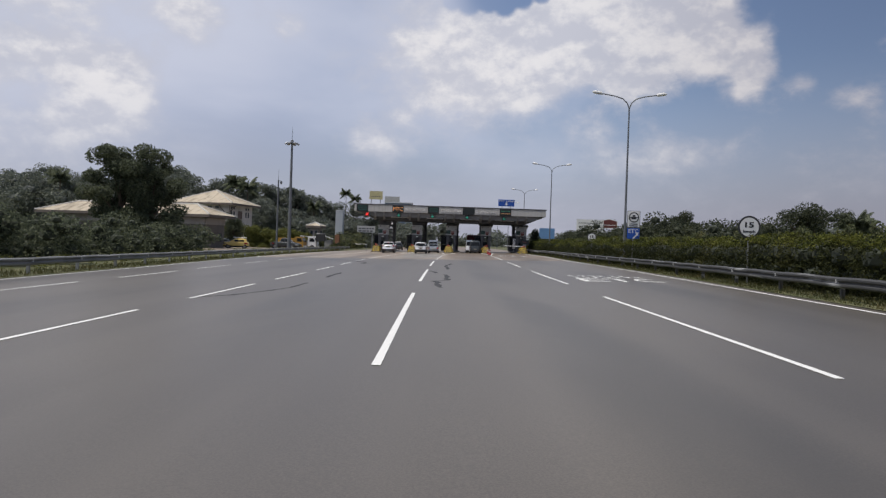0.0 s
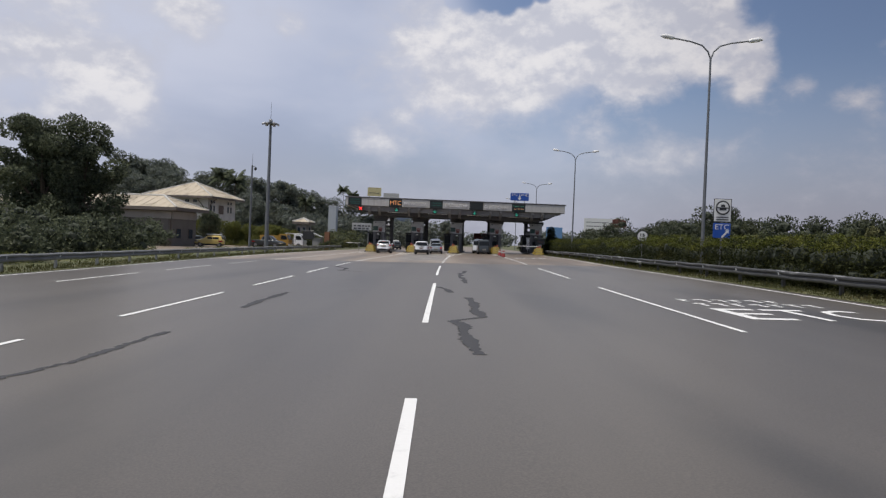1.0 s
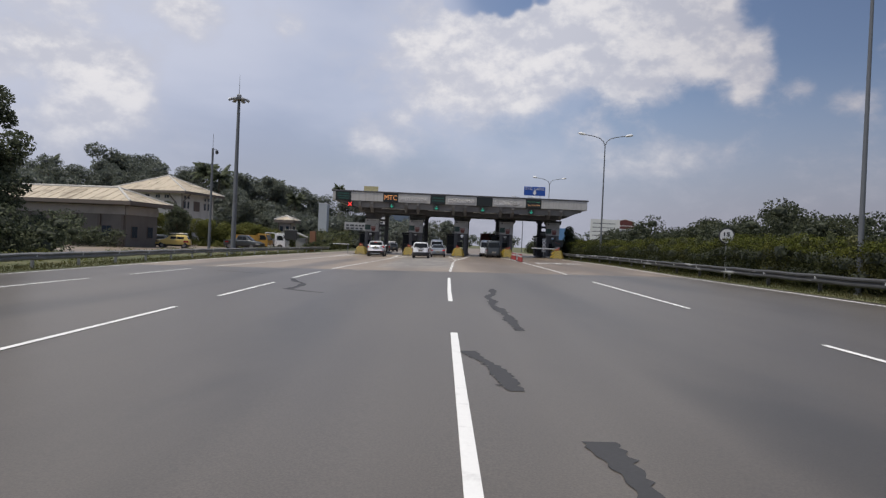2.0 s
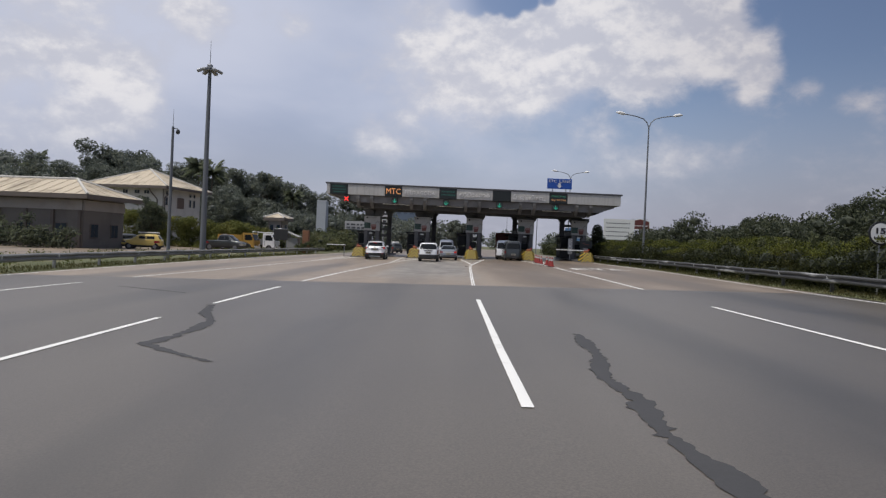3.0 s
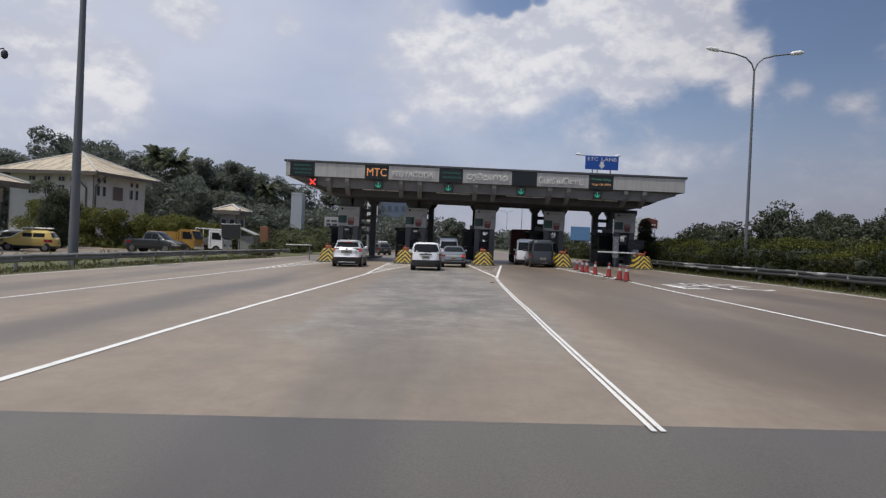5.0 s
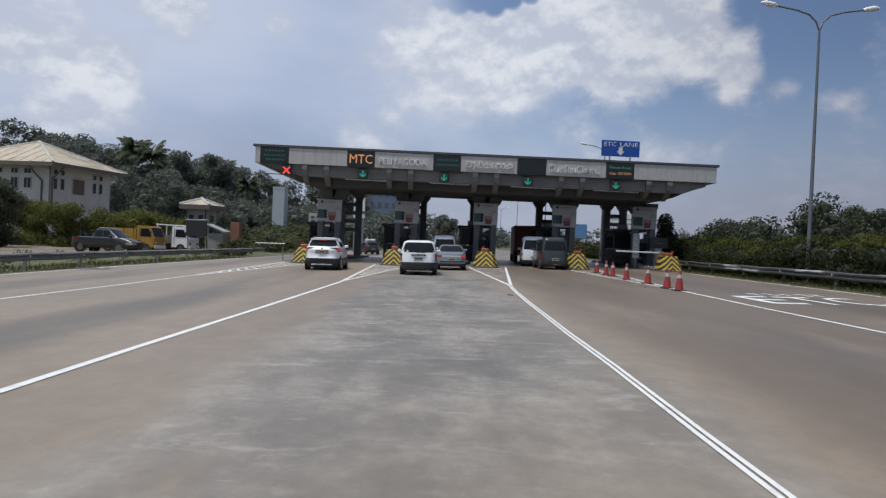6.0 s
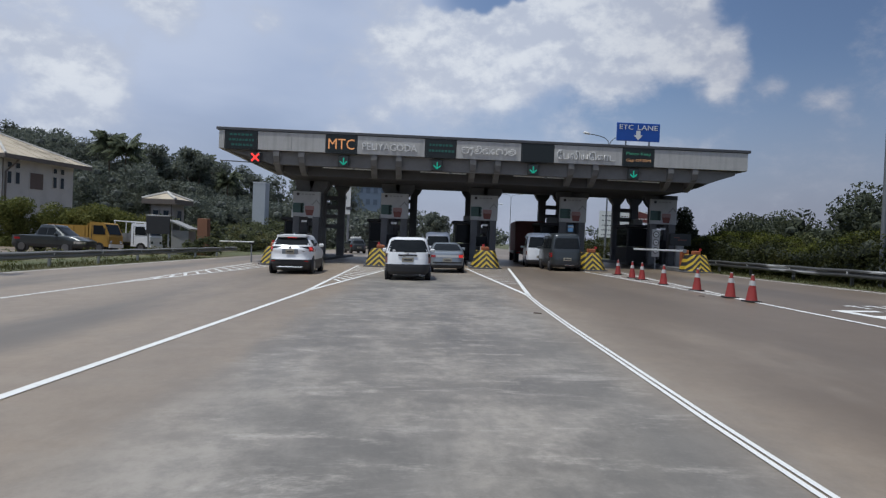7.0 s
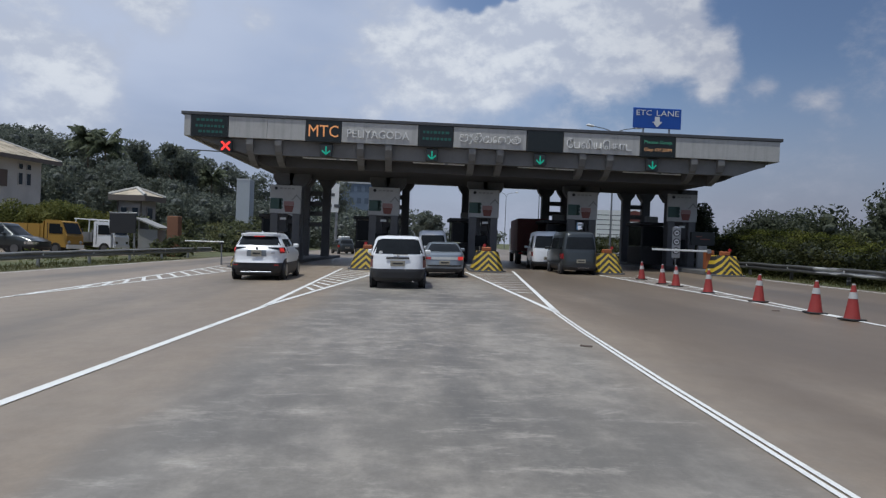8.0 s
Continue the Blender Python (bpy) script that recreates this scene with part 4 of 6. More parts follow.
# raised place names on the fascia, in three scripts
for body, x0, x1, z in (("PELIYAGODA", -6.0, -2.85, 6.72), ("ேபலியெகாட", 5.3, 8.7, 6.74)):
    mesh = fitted(lettering(body, 0.42, 0.06), x1 - x0, (x0 + x1) / 2, -0.03, z, 0.4 if body.isascii() else 0.5)
    solo("place_name", mesh, M["letter"], "raised pale letters on the fascia", "sign lettering", group="place names")


def arc(cx, cz, rx, rz, a0, a1, n=14):
    return [(cx + rx * math.cos(radians(a0 + (a1 - a0) * k / n)), cz + rz * math.sin(radians(a0 + (a1 - a0) * k / n))) for k in range(n + 1)]


# the rounded script name, drawn letter by letter as bent strokes in a unit-high box
GLYPHS = [
    [arc(0.3, 0.32, 0.3, 0.3, 150, 400), arc(0.16, 0.62, 0.15, 0.14, 300, 20), arc(0.52, 0.66, 0.12, 0.12, -60, 180)],
    [arc(0.1, 0.35, 0.12, 0.35, 90, -90), arc(0.12, 0.72, 0.12, 0.1, 0, 300), arc(0.06, -0.1, 0.08, 0.1, 90, -180)],
    [arc(0.3, 0.3, 0.3, 0.3, 170, 380), arc(0.22, 0.42, 0.12, 0.14, 0, 360), arc(0.42, 0.85, 0.18, 0.14, -40, 230), arc(0.56, 0.5, 0.1, 0.2, -80, 140)],
    [arc(0.2, 0.3, 0.2, 0.3, 110, 360), arc(0.5, 0.3, 0.14, 0.3, 180, 420), arc(0.3, 0.62, 0.1, 0.1, -90, 200)],
]
GLYPHS += [
    [arc(0.16, 0.34, 0.15, 0.34, 60, 320), arc(0.2, 0.2, 0.08, 0.1, 0, 360)],
    [arc(0.3, 0.35, 0.28, 0.36, -40, 220), arc(0.12, 0.12, 0.1, 0.1, 90, 400)],
    [arc(0.1, 0.36, 0.16, 0.36, 100, -100), arc(0.12, 0.7, 0.1, 0.08, 0, 280)],
    [arc(0.3, 0.3, 0.3, 0.3, 120, 400), arc(0.3, 0.36, 0.14, 0.14, 20, 340), arc(0.42, 0.66, 0.14, 0.12, -60, 170), arc(0.62, 0.4, 0.08, 0.24, -90, 90)],
]
name = thing("place_name", "raised pale rounded letters on the fascia", "sign lettering", pose(-0.25, -0.05, 6.56), "place names")
widths = [0.72, 0.32, 0.74, 0.72, 0.4, 0.66, 0.34, 0.78]
x = 0.0
for strokes, w in zip(GLYPHS, widths):
    bm = bmesh.new()
    for s in strokes:
        tube([((x + px) * 3.1 / 4.7, 0.0, pz * 0.46) for px, pz in s], 0.026, 6, bm)
    part("letter", bm, M["letter"], name)
    x += w + 0.02


def led_sign(x0, x1, lines, label):
    ob = thing("led_sign", label, "led sign", pose((x0 + x1) / 2, 0.05, FB - 0.06), "message signs on the canopy")
    w = x1 - x0
    part("housing", box(w - 0.02, 0.16, 1.1, 0, 0.02, 0, 0.02), M["housing"], ob)
    part("screen", box(w - 0.16, 0.02, 0.96, 0, -0.068, 0.07), M["led"], ob)
    for body, width, z, h, mat in lines:
        if body:
            part("led_text", fitted(lettering(body, 0.3, 0.006), width, 0, -0.088, z, h), M[mat], ob)
        else:
            r = random.Random(int(x0 * 10) + int(z * 100))
            x = -width / 2
            while x < width / 2:
                s = r.uniform(0.08, 0.2)
                bm = box(s, 0.006, h, x + s / 2, -0.086, z - h / 2)
                part("led_bar", bm, M[mat], ob)
                x += s + 0.06
    return ob


led_sign(-13.87, -11.98, [("", 1.3, 0.85, 0.12, "dim_led"), ("", 1.4, 0.55, 0.12, "dim_led"), ("", 1.1, 0.27, 0.12, "dim_led")], "dark message sign with dim green lines, beside the closed lane")
led_sign(-8.12, -6.29, [("MTC", 1.5, 0.56, 0.6, "orange_led")], "dark message sign with large glowing orange letters")
led_sign(-2.4, -0.57, [("", 1.3, 0.75, 0.13, "dim_led"), ("", 1.35, 0.42, 0.13, "dim_led")], "dark message sign with two dim green lines")
led_sign(3.2, 5.14, [], "blank dark message sign")
led_sign(9.14, 11.04, [("Please Keep", 1.45, 0.75, 0.22, "dim_green"), ("Gap Of 20M", 1.45, 0.36, 0.22, "dim_orange")], "dark message sign with a green line over an amber line")


def lane_signal(x, red):
    ob = thing("lane_signal", "lane signal with a lit red cross" if red else "lane signal with a lit green down arrow", "lane signal", pose(x, 0.12, 5.5), "lane signals")
    part("housing", box(0.62, 0.22, 0.62, 0, 0, 0, 0.03), M["housing"], ob)
    bm = bmesh.new()
    if red:
        for s in (-1, 1):
            bmesh.ops.create_cube(bm, size=1.0, matrix=Matrix.Translation((0, -0.13, 0.31)) @ Matrix.Rotation(s * math.pi / 4, 4, "Y") @ Matrix.Diagonal((0.6, 0.02, 0.1, 1)))
    else:
        box(0.07, 0.02, 0.38, 0, -0.12, 0.13, 0, bm)
        for s in (-1, 1):
            bmesh.ops.create_cube(bm, size=1.0, matrix=Matrix.Translation((s * 0.1, -0.12, 0.2)) @ Matrix.Rotation(s * -0.75, 4, "Y") @ Matrix.Diagonal((0.28, 0.02, 0.07, 1)))
    part("cross" if red else "arrow", bm, M["red_led" if red else "green_led"], ob)
    return ob


for x in (-12.1, -7.05, -1.65, 3.95, 9.85):
    lane_signal(x, x < -12)

# blue lane sign on the roof edge
etc = thing("lane_sign", "blue lane sign with white letters on the canopy roof", "road sign", pose(10.25, 0.75, TOP - 0.02))
part("panel", box(2.6, 0.06, 1.08, 0, 0, 0.36, 0.02), M["sign_blue"], etc)
for body, width, x in (("ETC", 0.82, -0.72), ("LANE", 1.2, 0.56)):
    word = part("word", fitted(lettering(body, 0.3, 0.01), width, x, -0.04, 1.18, 0.28), M["sign_white"], etc)
part("arrow", prism([(-0.13, 0.98), (0.13, 0.98), (0.13, 0.72), (0.27, 0.72), (0, 0.42), (-0.27, 0.72), (-0.13, 0.72)], -0.045, -0.034), M["sign_white"], etc)
for x in (-0.7, 0.7):
    part("post", box(0.08, 0.08, 0.9, x, 0.07, 0.0, 0.008), M["galv"], etc)


# ---- islands, noses, booths, boards ----
def island_group(c, k):
    z = ground_z(c)
    isl = thing("toll_island", "raised concrete toll island with a painted kerb", "traffic island", pose(c, 0, z), "toll islands", "structure")
    part("kerb", prism([(-0.85, -1.6), (-0.4, -2.3), (0.4, -2.3), (0.85, -1.6), (2.2, 18), (-0.05, 18)], 0.0, 0.2, "z"), M["column"], isl)
    nose = thing("crash_block", "tapered concrete crash block with worn yellow and black chevrons", "barrier", pose(c, -3.2, z), "crash blocks before the islands")
    low = [(-0.8, 1.3), (-0.78, 0.42), (-0.5, -0.05), (0.5, -0.05), (0.78, 0.42), (0.8, 1.3)]
    high = [(-0.52, 1.2), (-0.5, 0.68), (-0.34, 0.4), (0.34, 0.4), (0.5, 0.68), (0.52, 1.2)]
    bm = bmesh.new()
    a, b = [bm.verts.new((x, y, 0)) for x, y in low], [bm.verts.new((x, y, 0.98)) for x, y in high]
    bm.faces.new(a), bm.faces.new(b)
    for i in range(6):
        bm.faces.new((a[i], a[(i + 1) % 6], b[(i + 1) % 6], b[i]))
    bmesh.ops.bevel(bm, geom=list(bm.edges), offset=0.025, segments=2, affect="EDGES", profile=0.5)
    part("block", bm, M["chevron"], nose)
    part("footing", prism([(-0.9, 1.35), (-0.86, 0.36), (-0.54, -0.14), (0.54, -0.14), (0.86, 0.36), (0.9, 1.35)], 0.0, 0.07, "z"), M["column"], nose, "dusty concrete footing")
    lamp = thing("beacon_box", "faded orange warning box on the crash block", "warning light", pose(c + (0.02 if k % 2 else -0.06), -2.45, z + 0.98), "warning boxes")
    part("box", box(0.42, 0.34, 0.2, 0, 0, 0, 0.03), M["orange"], lamp)
    part("lens", disc(0.07, 0.05, 16, "y", 0.24 if k > 2 else -0.1, -0.02, 0.27), M["sign_red"], lamp)
    booth = thing("toll_booth", "toll booth with shade-dark panels and tinted windows on the island", "toll booth", pose(c - 0.55, 4.8, z + 0.2), "toll booths", "structure")
    part("lower_wall", box(1.5, 2.6, 1.1, 0.0, 2.6, 0, 0.02), M["booth_shaded"], booth)
    for dx in (-0.7, 0.7):
        for dy in (1.35, 3.85):
            part("corner_post", box(0.1, 0.1, 1.3, dx, dy, 1.1), M["booth_shaded"], booth)
    part("window", box(1.3, 0.03, 1.2, 0, 1.34, 1.15), M["glass"], booth)
    for dx in (-0.71, 0.71):
        part("window", box(0.03, 2.3, 1.2, dx, 2.6, 1.15), M["glass"], booth)
    part("roof", box(1.8, 3.0, 0.2, 0, 2.6, 2.4, 0.03), M["booth_shaded"], booth)
    part("air_unit", box(0.7, 0.5, 0.4, 0.2, 2.4, 2.6, 0.03), M["booth"], booth)
    board = thing("toll_board", "grey portal with a pale notice board, green and red patches", "notice board", pose(c + 0.42, 4.3, z - 0.13), "notice boards at the gates")
    for dx in (-0.62, 0.62):
        part("leg", box(0.42, 0.36, 2.67, dx, 0.1, 0.33, 0.02), M["column"], board)
    part("panel", box(1.76, 0.16, 1.62, 0, 0, 2.95, 0.02), M["poster"], board)
    part("green_patch", box(0.6, 0.012, 0.62, -0.55, -0.088, 3.2), M["sign_green"], board)
    for j in range(3):
        part("green_scallop", disc(0.11, 0.012, 14, "y", -0.25, -0.088, 3.3 + 0.21 * j), M["sign_green"], board)
    part("red_pot", prism([(0.0, 3.05), (0.4, 3.05), (0.48, 3.42), (-0.08, 3.42)], -0.094, -0.082), M["patch_red"], board)
    part("pot_rim", prism([(-0.1, 3.43), (0.5, 3.43), (0.48, 3.66), (-0.08, 3.66)], -0.094, -0.082), M["rose"], board)
    part("roof_outline", prism([(0.32, 3.75), (0.62, 4.08), (0.66, 4.02), (0.38, 3.7)], -0.094, -0.082), M["booth"], board)
    part("roof_outline", prism([(0.62, 4.08), (0.86, 3.8), (0.81, 3.76), (0.6, 4.0)], -0.094, -0.082), M["booth"], board)
    part("emblem", disc(0.09, 0.012, 18, "y", -0.55, -0.088, 4.38), M["sign_black"], board)
    for j in range(4):
        part("unread_text", box(0.16, 0.012, 0.09, -0.25 + j * 0.22, -0.088, 4.34), M["booth"], board)
    part("screen", box(0.66, 0.1, 0.62, -0.1, -0.12, 1.3, 0.02), M["glass"], board)
    part("white_label", box(0.34, 0.02, 0.13, -0.1 + 0.1 * (k % 3), -0.12, 2.6), M["white"], board)
    return isl


for k, c in enumerate(ISLANDS):
    island_group(c, k)

# boom barrier of the outermost gate
boom = thing("boom_barrier", "white boom barrier lowered across the lane", "barrier", pose(13.3, 0.6, ground_z(13.3) + 0.2))
part("cabinet", box(0.42, 0.42, 1.0, 0, 0, 0, 0.03), M["orange"], boom)
part("arm", box(3.1, 0.05, 0.1, -1.6, -0.25, 0.9, 0.01), M["white"], boom)
part("pivot", disc(0.12, 0.12, 16, "y", -0.1, -0.24, 0.95), M["galv"], boom)
lane_post = thing("lane_post", "narrow white roadside panel with a round speed limit", "road sign", pose(11.75, 1.2, ground_z(12)))
part("panel", box(0.46, 0.05, 1.65, 0, 0, 0.75, 0.02), M["poster"], lane_post)
for z in (2.1, 1.62, 1.14):
    ring = part("ring", disc(0.19, 0.02, 24, "y", 0, -0.035, z), M["sign_black"], lane_post)
    part("ring_face", disc(0.14, 0.024, 24, "y", 0, -0.037, z), M["sign_white"], ring)
    part("unread_text", box(0.14, 0.012, 0.08, 0, -0.052, z - 0.04), M["sign_black"], ring)
part("post", box(0.06, 0.06, 0.75, 0, 0.02, 0), M["galv"], lane_post)
panel = thing("fare_display", "dark fare display with red figures beside the lane", "display", pose(13.6, 2.2, ground_z(13.6) + 0.2))
part("cabinet", box(1.3, 0.3, 0.75, 0, 0, 1.25, 0.02), M["housing"], panel)
part("stand", box(0.5, 0.25, 1.25, 0, 0, 0, 0.02), M["booth"], panel)
for k in range(2):
    part("red_bar", box(0.34 + 0.2 * k, 0.012, 0.05, -0.25 + 0.35 * k, -0.156, 1.72 - 0.14 * k), M["patch_red"], panel)
solo("clipped_shrub", leaf_mesh("clipped_shrub", [(0, 0, 1.0, 1.0, 1.0, 1.1), (0.1, 0.1, 2.2, 0.9, 0.9, 1.0), (-0.05, 0, 3.3, 0.62, 0.62, 0.9), (0.75, 0.4, 1.0, 0.9, 0.9, 1.1)], 7000, 0.1, 0.3), M["leaf_dark"], "tall dark shrub at the end of the toll gate", "shrub", pose(16.1, 8.0, ground_z(15)))


# ---- traffic cones ----
def cone(m):
    ob = thing("traffic_cone", "dusty red traffic cone with a grey-white collar", "traffic cone", m, "cones along the lane line")
    part("base", box(0.38, 0.38, 0.035, 0, 0, 0, 0.012), M["black_rubber"], ob)
    part("cone", tube([(0, 0, 0.03), (0, 0, 0.08), (0, 0, 0.4), (0, 0, 0.7)], [0.155, 0.14, 0.088, 0.035], 18), M["cone_red"], ob, smooth=True)
    part("collar", tube([(0, 0, 0.43), (0, 0, 0.56)], [0.0885, 0.066], 18), M["collar"], ob, "greyed reflective collar", True)
    part("tip", tube([(0, 0, 0.7), (0, 0, 0.73)], [0.034, 0.026], 14), M["collar"], ob)
    return ob


spots = [(6.33, -21.85), (6.36, -20.55), (6.55, -17.75), (6.54, -14.75), (6.74, -11.7), (6.76, -10.35), (7.03, -7.3)]
first = cone(pose(*spots[0], ground_z(6.5) + 0.006, 0, 1.1, 20))
for k, (x, y) in enumerate(spots[1:]):
    copy_thing(first, pose(x, y, ground_z(x) + 0.006, 0, 1.1, 37 * k))


# ---- vehicles ----
class Shell:
    """A car body as rounded outlines stacked by height: levels of (z, rear y, front y, half width)."""

    def __init__(self, levels, power=5.0):
        self.l, self.p = levels, power

    def at(self, z):
        zs = [q[0] for q in self.l]
        return [float(np.interp(z, zs, [q[i] for q in self.l])) for i in (1, 2, 3)]

    def point(self, z, angle):
        r, f, w = self.at(z)
        c, s, e = math.cos(angle), math.sin(angle), 2 / self.p
        return Vector((math.copysign(abs(c) ** e, c) * w, (r + f) / 2 + math.copysign(abs(s) ** e, s) * (f - r) / 2, z))

    def rear(self, z, u, out=0.0):
        """On the tail, u from -1 to 1 across."""
        r, f, w = self.at(z)
        y = (r + f) / 2 - (1 - min(1.0, abs(u)) ** self.p) ** (1 / self.p) * (f - r) / 2
        return Vector((u * w, y - out, z))

    def side(self, z, y, sign, out=0.0):
        r, f, w = self.at(z)
        v = max(-1.0, min(1.0, (y - (r + f) / 2) / ((f - r) / 2)))
        return Vector((sign * ((1 - abs(v) ** self.p) ** (1 / self.p) * w + out), y, z))

    def mesh(self, z0, z1, grow=0.0, rows=18, seg=48):
        bm = bmesh.new()
        zs = sorted({z0, z1, *[q[0] for q in self.l if z0 < q[0] < z1], *[z0 + (z1 - z0) * k / rows for k in range(rows)]})
        rings = []
        for z in zs:
            ring = []
            for k in range(seg):
                p = self.point(z, 2 * math.pi * (k + 0.5) / seg)
                r, f, w = self.at(z)
                mid = Vector((0, (r + f) / 2, z))
                d = p - mid
                ring.append(bm.verts.new(p + (d.normalized() * grow if d.length else d)))
            rings.append(ring)
        for a, b in zip(rings, rings[1:]):
            for k in range(seg):
                bm.faces.new((a[k], a[(k + 1) % seg], b[(k + 1) % seg], b[k]))
        bm.faces.new(rings[0][::-1])
        bm.faces.new(rings[-1])
        return bm


def patch(fn, us, vs, thick=0.012):
    """A thin curved panel from fn(u, v, out), with a rim."""
    bm = bmesh.new()
    outer = [[bm.verts.new(fn(u, v, thick)) for u in us] for v in vs]
    inner = [[bm.verts.new(fn(u, v, -thick)) for u in us] for v in vs]
    for g in (outer, inner):
        for a, b in zip(g, g[1:]):
            for k in range(len(us) - 1):
                bm.faces.new((a[k], a[k + 1], b[k + 1], b[k]))
    for i in range(len(vs) - 1):
        for k in (0, -1):
            bm.faces.new((outer[i][k], outer[i + 1][k], inner[i + 1][k], inner[i][k]))
    for i in range(len(us) - 1):
        for k in (0, -1):
            bm.faces.new((outer[k][i], outer[k][i + 1], inner[k][i + 1], inner[k][i]))
    return bm


def spread(a, b, n):
    return [a + (b - a) * k / n for k in range(n + 1)]


def car(label, m, levels, paint, belt, roof, window=0.8, bumper=None, lamps=(), lit=False, plate_z=0.8, wheel=0.31, axles=(0.75, 3.3), rails=False, name="car", category="car", side_from=0.5, power=5.0, rear_glass=None, low_trim="black_plastic", face=False):
    """A vehicle with its tail at y = 0, nose towards +y."""
    ob = thing(name, label, category, m)
    sh = Shell(levels, power)
    top = levels[-1][0]
    part("body", sh.mesh(levels[0][0], top), paint, ob, smooth=True)
    if bumper:
        part("bumper", sh.mesh(bumper[0], bumper[1], 0.012, 6), M[low_trim], ob, "black plastic lower bumper" if low_trim == "black_plastic" else "", smooth=True)
    g0, g1 = rear_glass or (belt + 0.05, roof - 0.09)
    part("rear_window", patch(lambda u, z, o: sh.rear(z, u * (1 - 0.06 * (z - g0) / (g1 - g0)), o), spread(-window, window, 14), spread(g0, g1, 6)), M["glass"], ob, "dark rear window", True)
    for s in (-1, 1):
        r0, f0, _ = sh.at(belt + 0.1)
        cut = [r0 + side_from, r0 + side_from + (f0 - r0) * 0.3, r0 + side_from + (f0 - r0) * 0.56, f0 - 0.45]
        for a, b in zip(cut, cut[1:]):
            if b - a > 0.2:
                part("side_window", patch(lambda y, z, o, s=s: sh.side(z, y, s, o), spread(a + 0.03, b - 0.03, 5), spread(belt + 0.06, roof - 0.14, 3)), M["glass"], ob, "", True)
        if lit:
            part("tail_lamp_lit", patch(lambda u, z, o, s=s: sh.rear(z, s * u, o), spread(lamps[0] + 0.2, lamps[1] - 0.05, 6), spread(lamps[2] + 0.02, lamps[3] - 0.05, 3), 0.03), M["tail_glow"], ob, "lit red tail lamp", True)
        if lamps:
            part("tail_lamp", patch(lambda u, z, o, s=s: sh.rear(z, s * u, o), spread(lamps[0], lamps[1], 8), spread(lamps[2], lamps[3], 4), 0.022), M["tail_red"], ob, "", True)
        mx, my, _ = sh.side(belt + 0.05, sh.at(belt + 0.1)[1] - 0.55, s)
        part("mirror", box(0.2, 0.12, 0.14, mx + s * 0.1, my, belt + 0.02, 0.03), paint, ob)
        for ay in axles:
            p = sh.side(wheel + 0.1, ay, s)
            arch = part("wheel_arch", disc(wheel + 0.07, 0.06, 28, "x", p.x - s * 0.02, ay, wheel + 0.01), M["black_plastic"], ob)
            w = part("wheel", disc(wheel, 0.2, 28, "x", p.x - s * 0.09, ay, wheel), M["black_rubber"], ob, "black tyre")
            part("rim", disc(wheel * 0.62, 0.03, 20, "x", p.x + s * 0.015, ay, wheel), M["rim"], w)
    if face:
        def nose(u, z, o):
            r, f, w = sh.at(z)
            return Vector((u * w, (r + f) / 2 + (1 - min(1.0, abs(u)) ** power) ** (1 / power) * (f - r) / 2 + o, z))
        part("windscreen", patch(nose, spread(-0.84, 0.84, 12), spread(belt + 0.05, roof - 0.08, 5)), M["glass"], ob, "", True)
        for s in (-1, 1):
            part("head_lamp", patch(lambda u, z, o, s=s: nose(s * u, z, o), spread(0.6, 0.95, 6), spread(0.62, 0.76, 2), 0.02), M["chrome"], ob, "clear head lamp", True)
        part("grille", patch(nose, spread(-0.5, 0.5, 8), spread(0.42, 0.58, 2), 0.015), M["black_plastic"], ob, "", True)
    if plate_z:
        y = sh.rear(plate_z, 0).y
        part("plate", box(0.42, 0.02, 0.16, 0, y - 0.02, plate_z - 0.08, 0.006), M["plate"], ob, "dull yellow plate with dark bars")
        part("plate_bar", box(0.3, 0.006, 0.045, 0, y - 0.033, plate_z - 0.02), M["sign_black"], ob)
    if rails:
        for s in (-1, 1):
            r, f, w = sh.at(top - 0.06)
            part("roof_rail", tube([(s * w * 0.86, r + 0.15, top - 0.04), (s * w * 0.88, r + 0.4, top + 0.03), (s * w * 0.88, f - 0.4, top + 0.03), (s * w * 0.86, f - 0.15, top - 0.05)], 0.018, 6), M["black_plastic"], ob)
    return ob, sh


def tilt(x, y, heading=0.0):
    return pose(x, y, ground_z(x) + 0.004, 0, -math.degrees(math.atan(0.02)), heading)


suv, sh = car("white crossover with lit red tail lamps at the gate", tilt(-7.6, -12.2, 1.0),
    [(0.15, 0.16, 4.15, 0.80), (0.24, 0.07, 4.24, 0.855), (0.4, 0.01, 4.3, 0.885), (0.58, 0.0, 4.3, 0.89), (0.66, 0.035, 4.3, 0.895), (0.8, 0.06, 4.27, 0.895), (0.93, 0.045, 4.1, 0.885), (1.0, 0.05, 3.6, 0.875), (1.08, 0.12, 3.15, 0.85),
     (1.14, 0.16, 3.0, 0.83), (1.3, 0.33, 2.75, 0.755), (1.46, 0.5, 2.5, 0.69), (1.54, 0.62, 2.3, 0.645), (1.585, 0.85, 2.1, 0.57), (1.605, 1.2, 1.9, 0.4)],
    M["car_white"], 1.06, 1.52, 0.9, (0.15, 0.58), (0.83, 0.995, 0.9, 1.1), False, 0, 0.33, (0.72, 3.32), True, side_from=0.55, rear_glass=(1.17, 1.46))
part("spoiler", patch(lambda u, v, o: sh.rear(1.5, u, 0) + Vector((0, -v, 0.03 + o * 1.5 - v * 0.1)), spread(-0.96, 0.96, 12), spread(-0.02, 0.2, 2), 0.022), M["car_white"], suv, smooth=True)
part("stop_lamp", box(0.36, 0.03, 0.035, 0, sh.rear(1.47, 0).y - 0.05, 1.45), M["tail_glow"], suv, "lit high stop lamp")
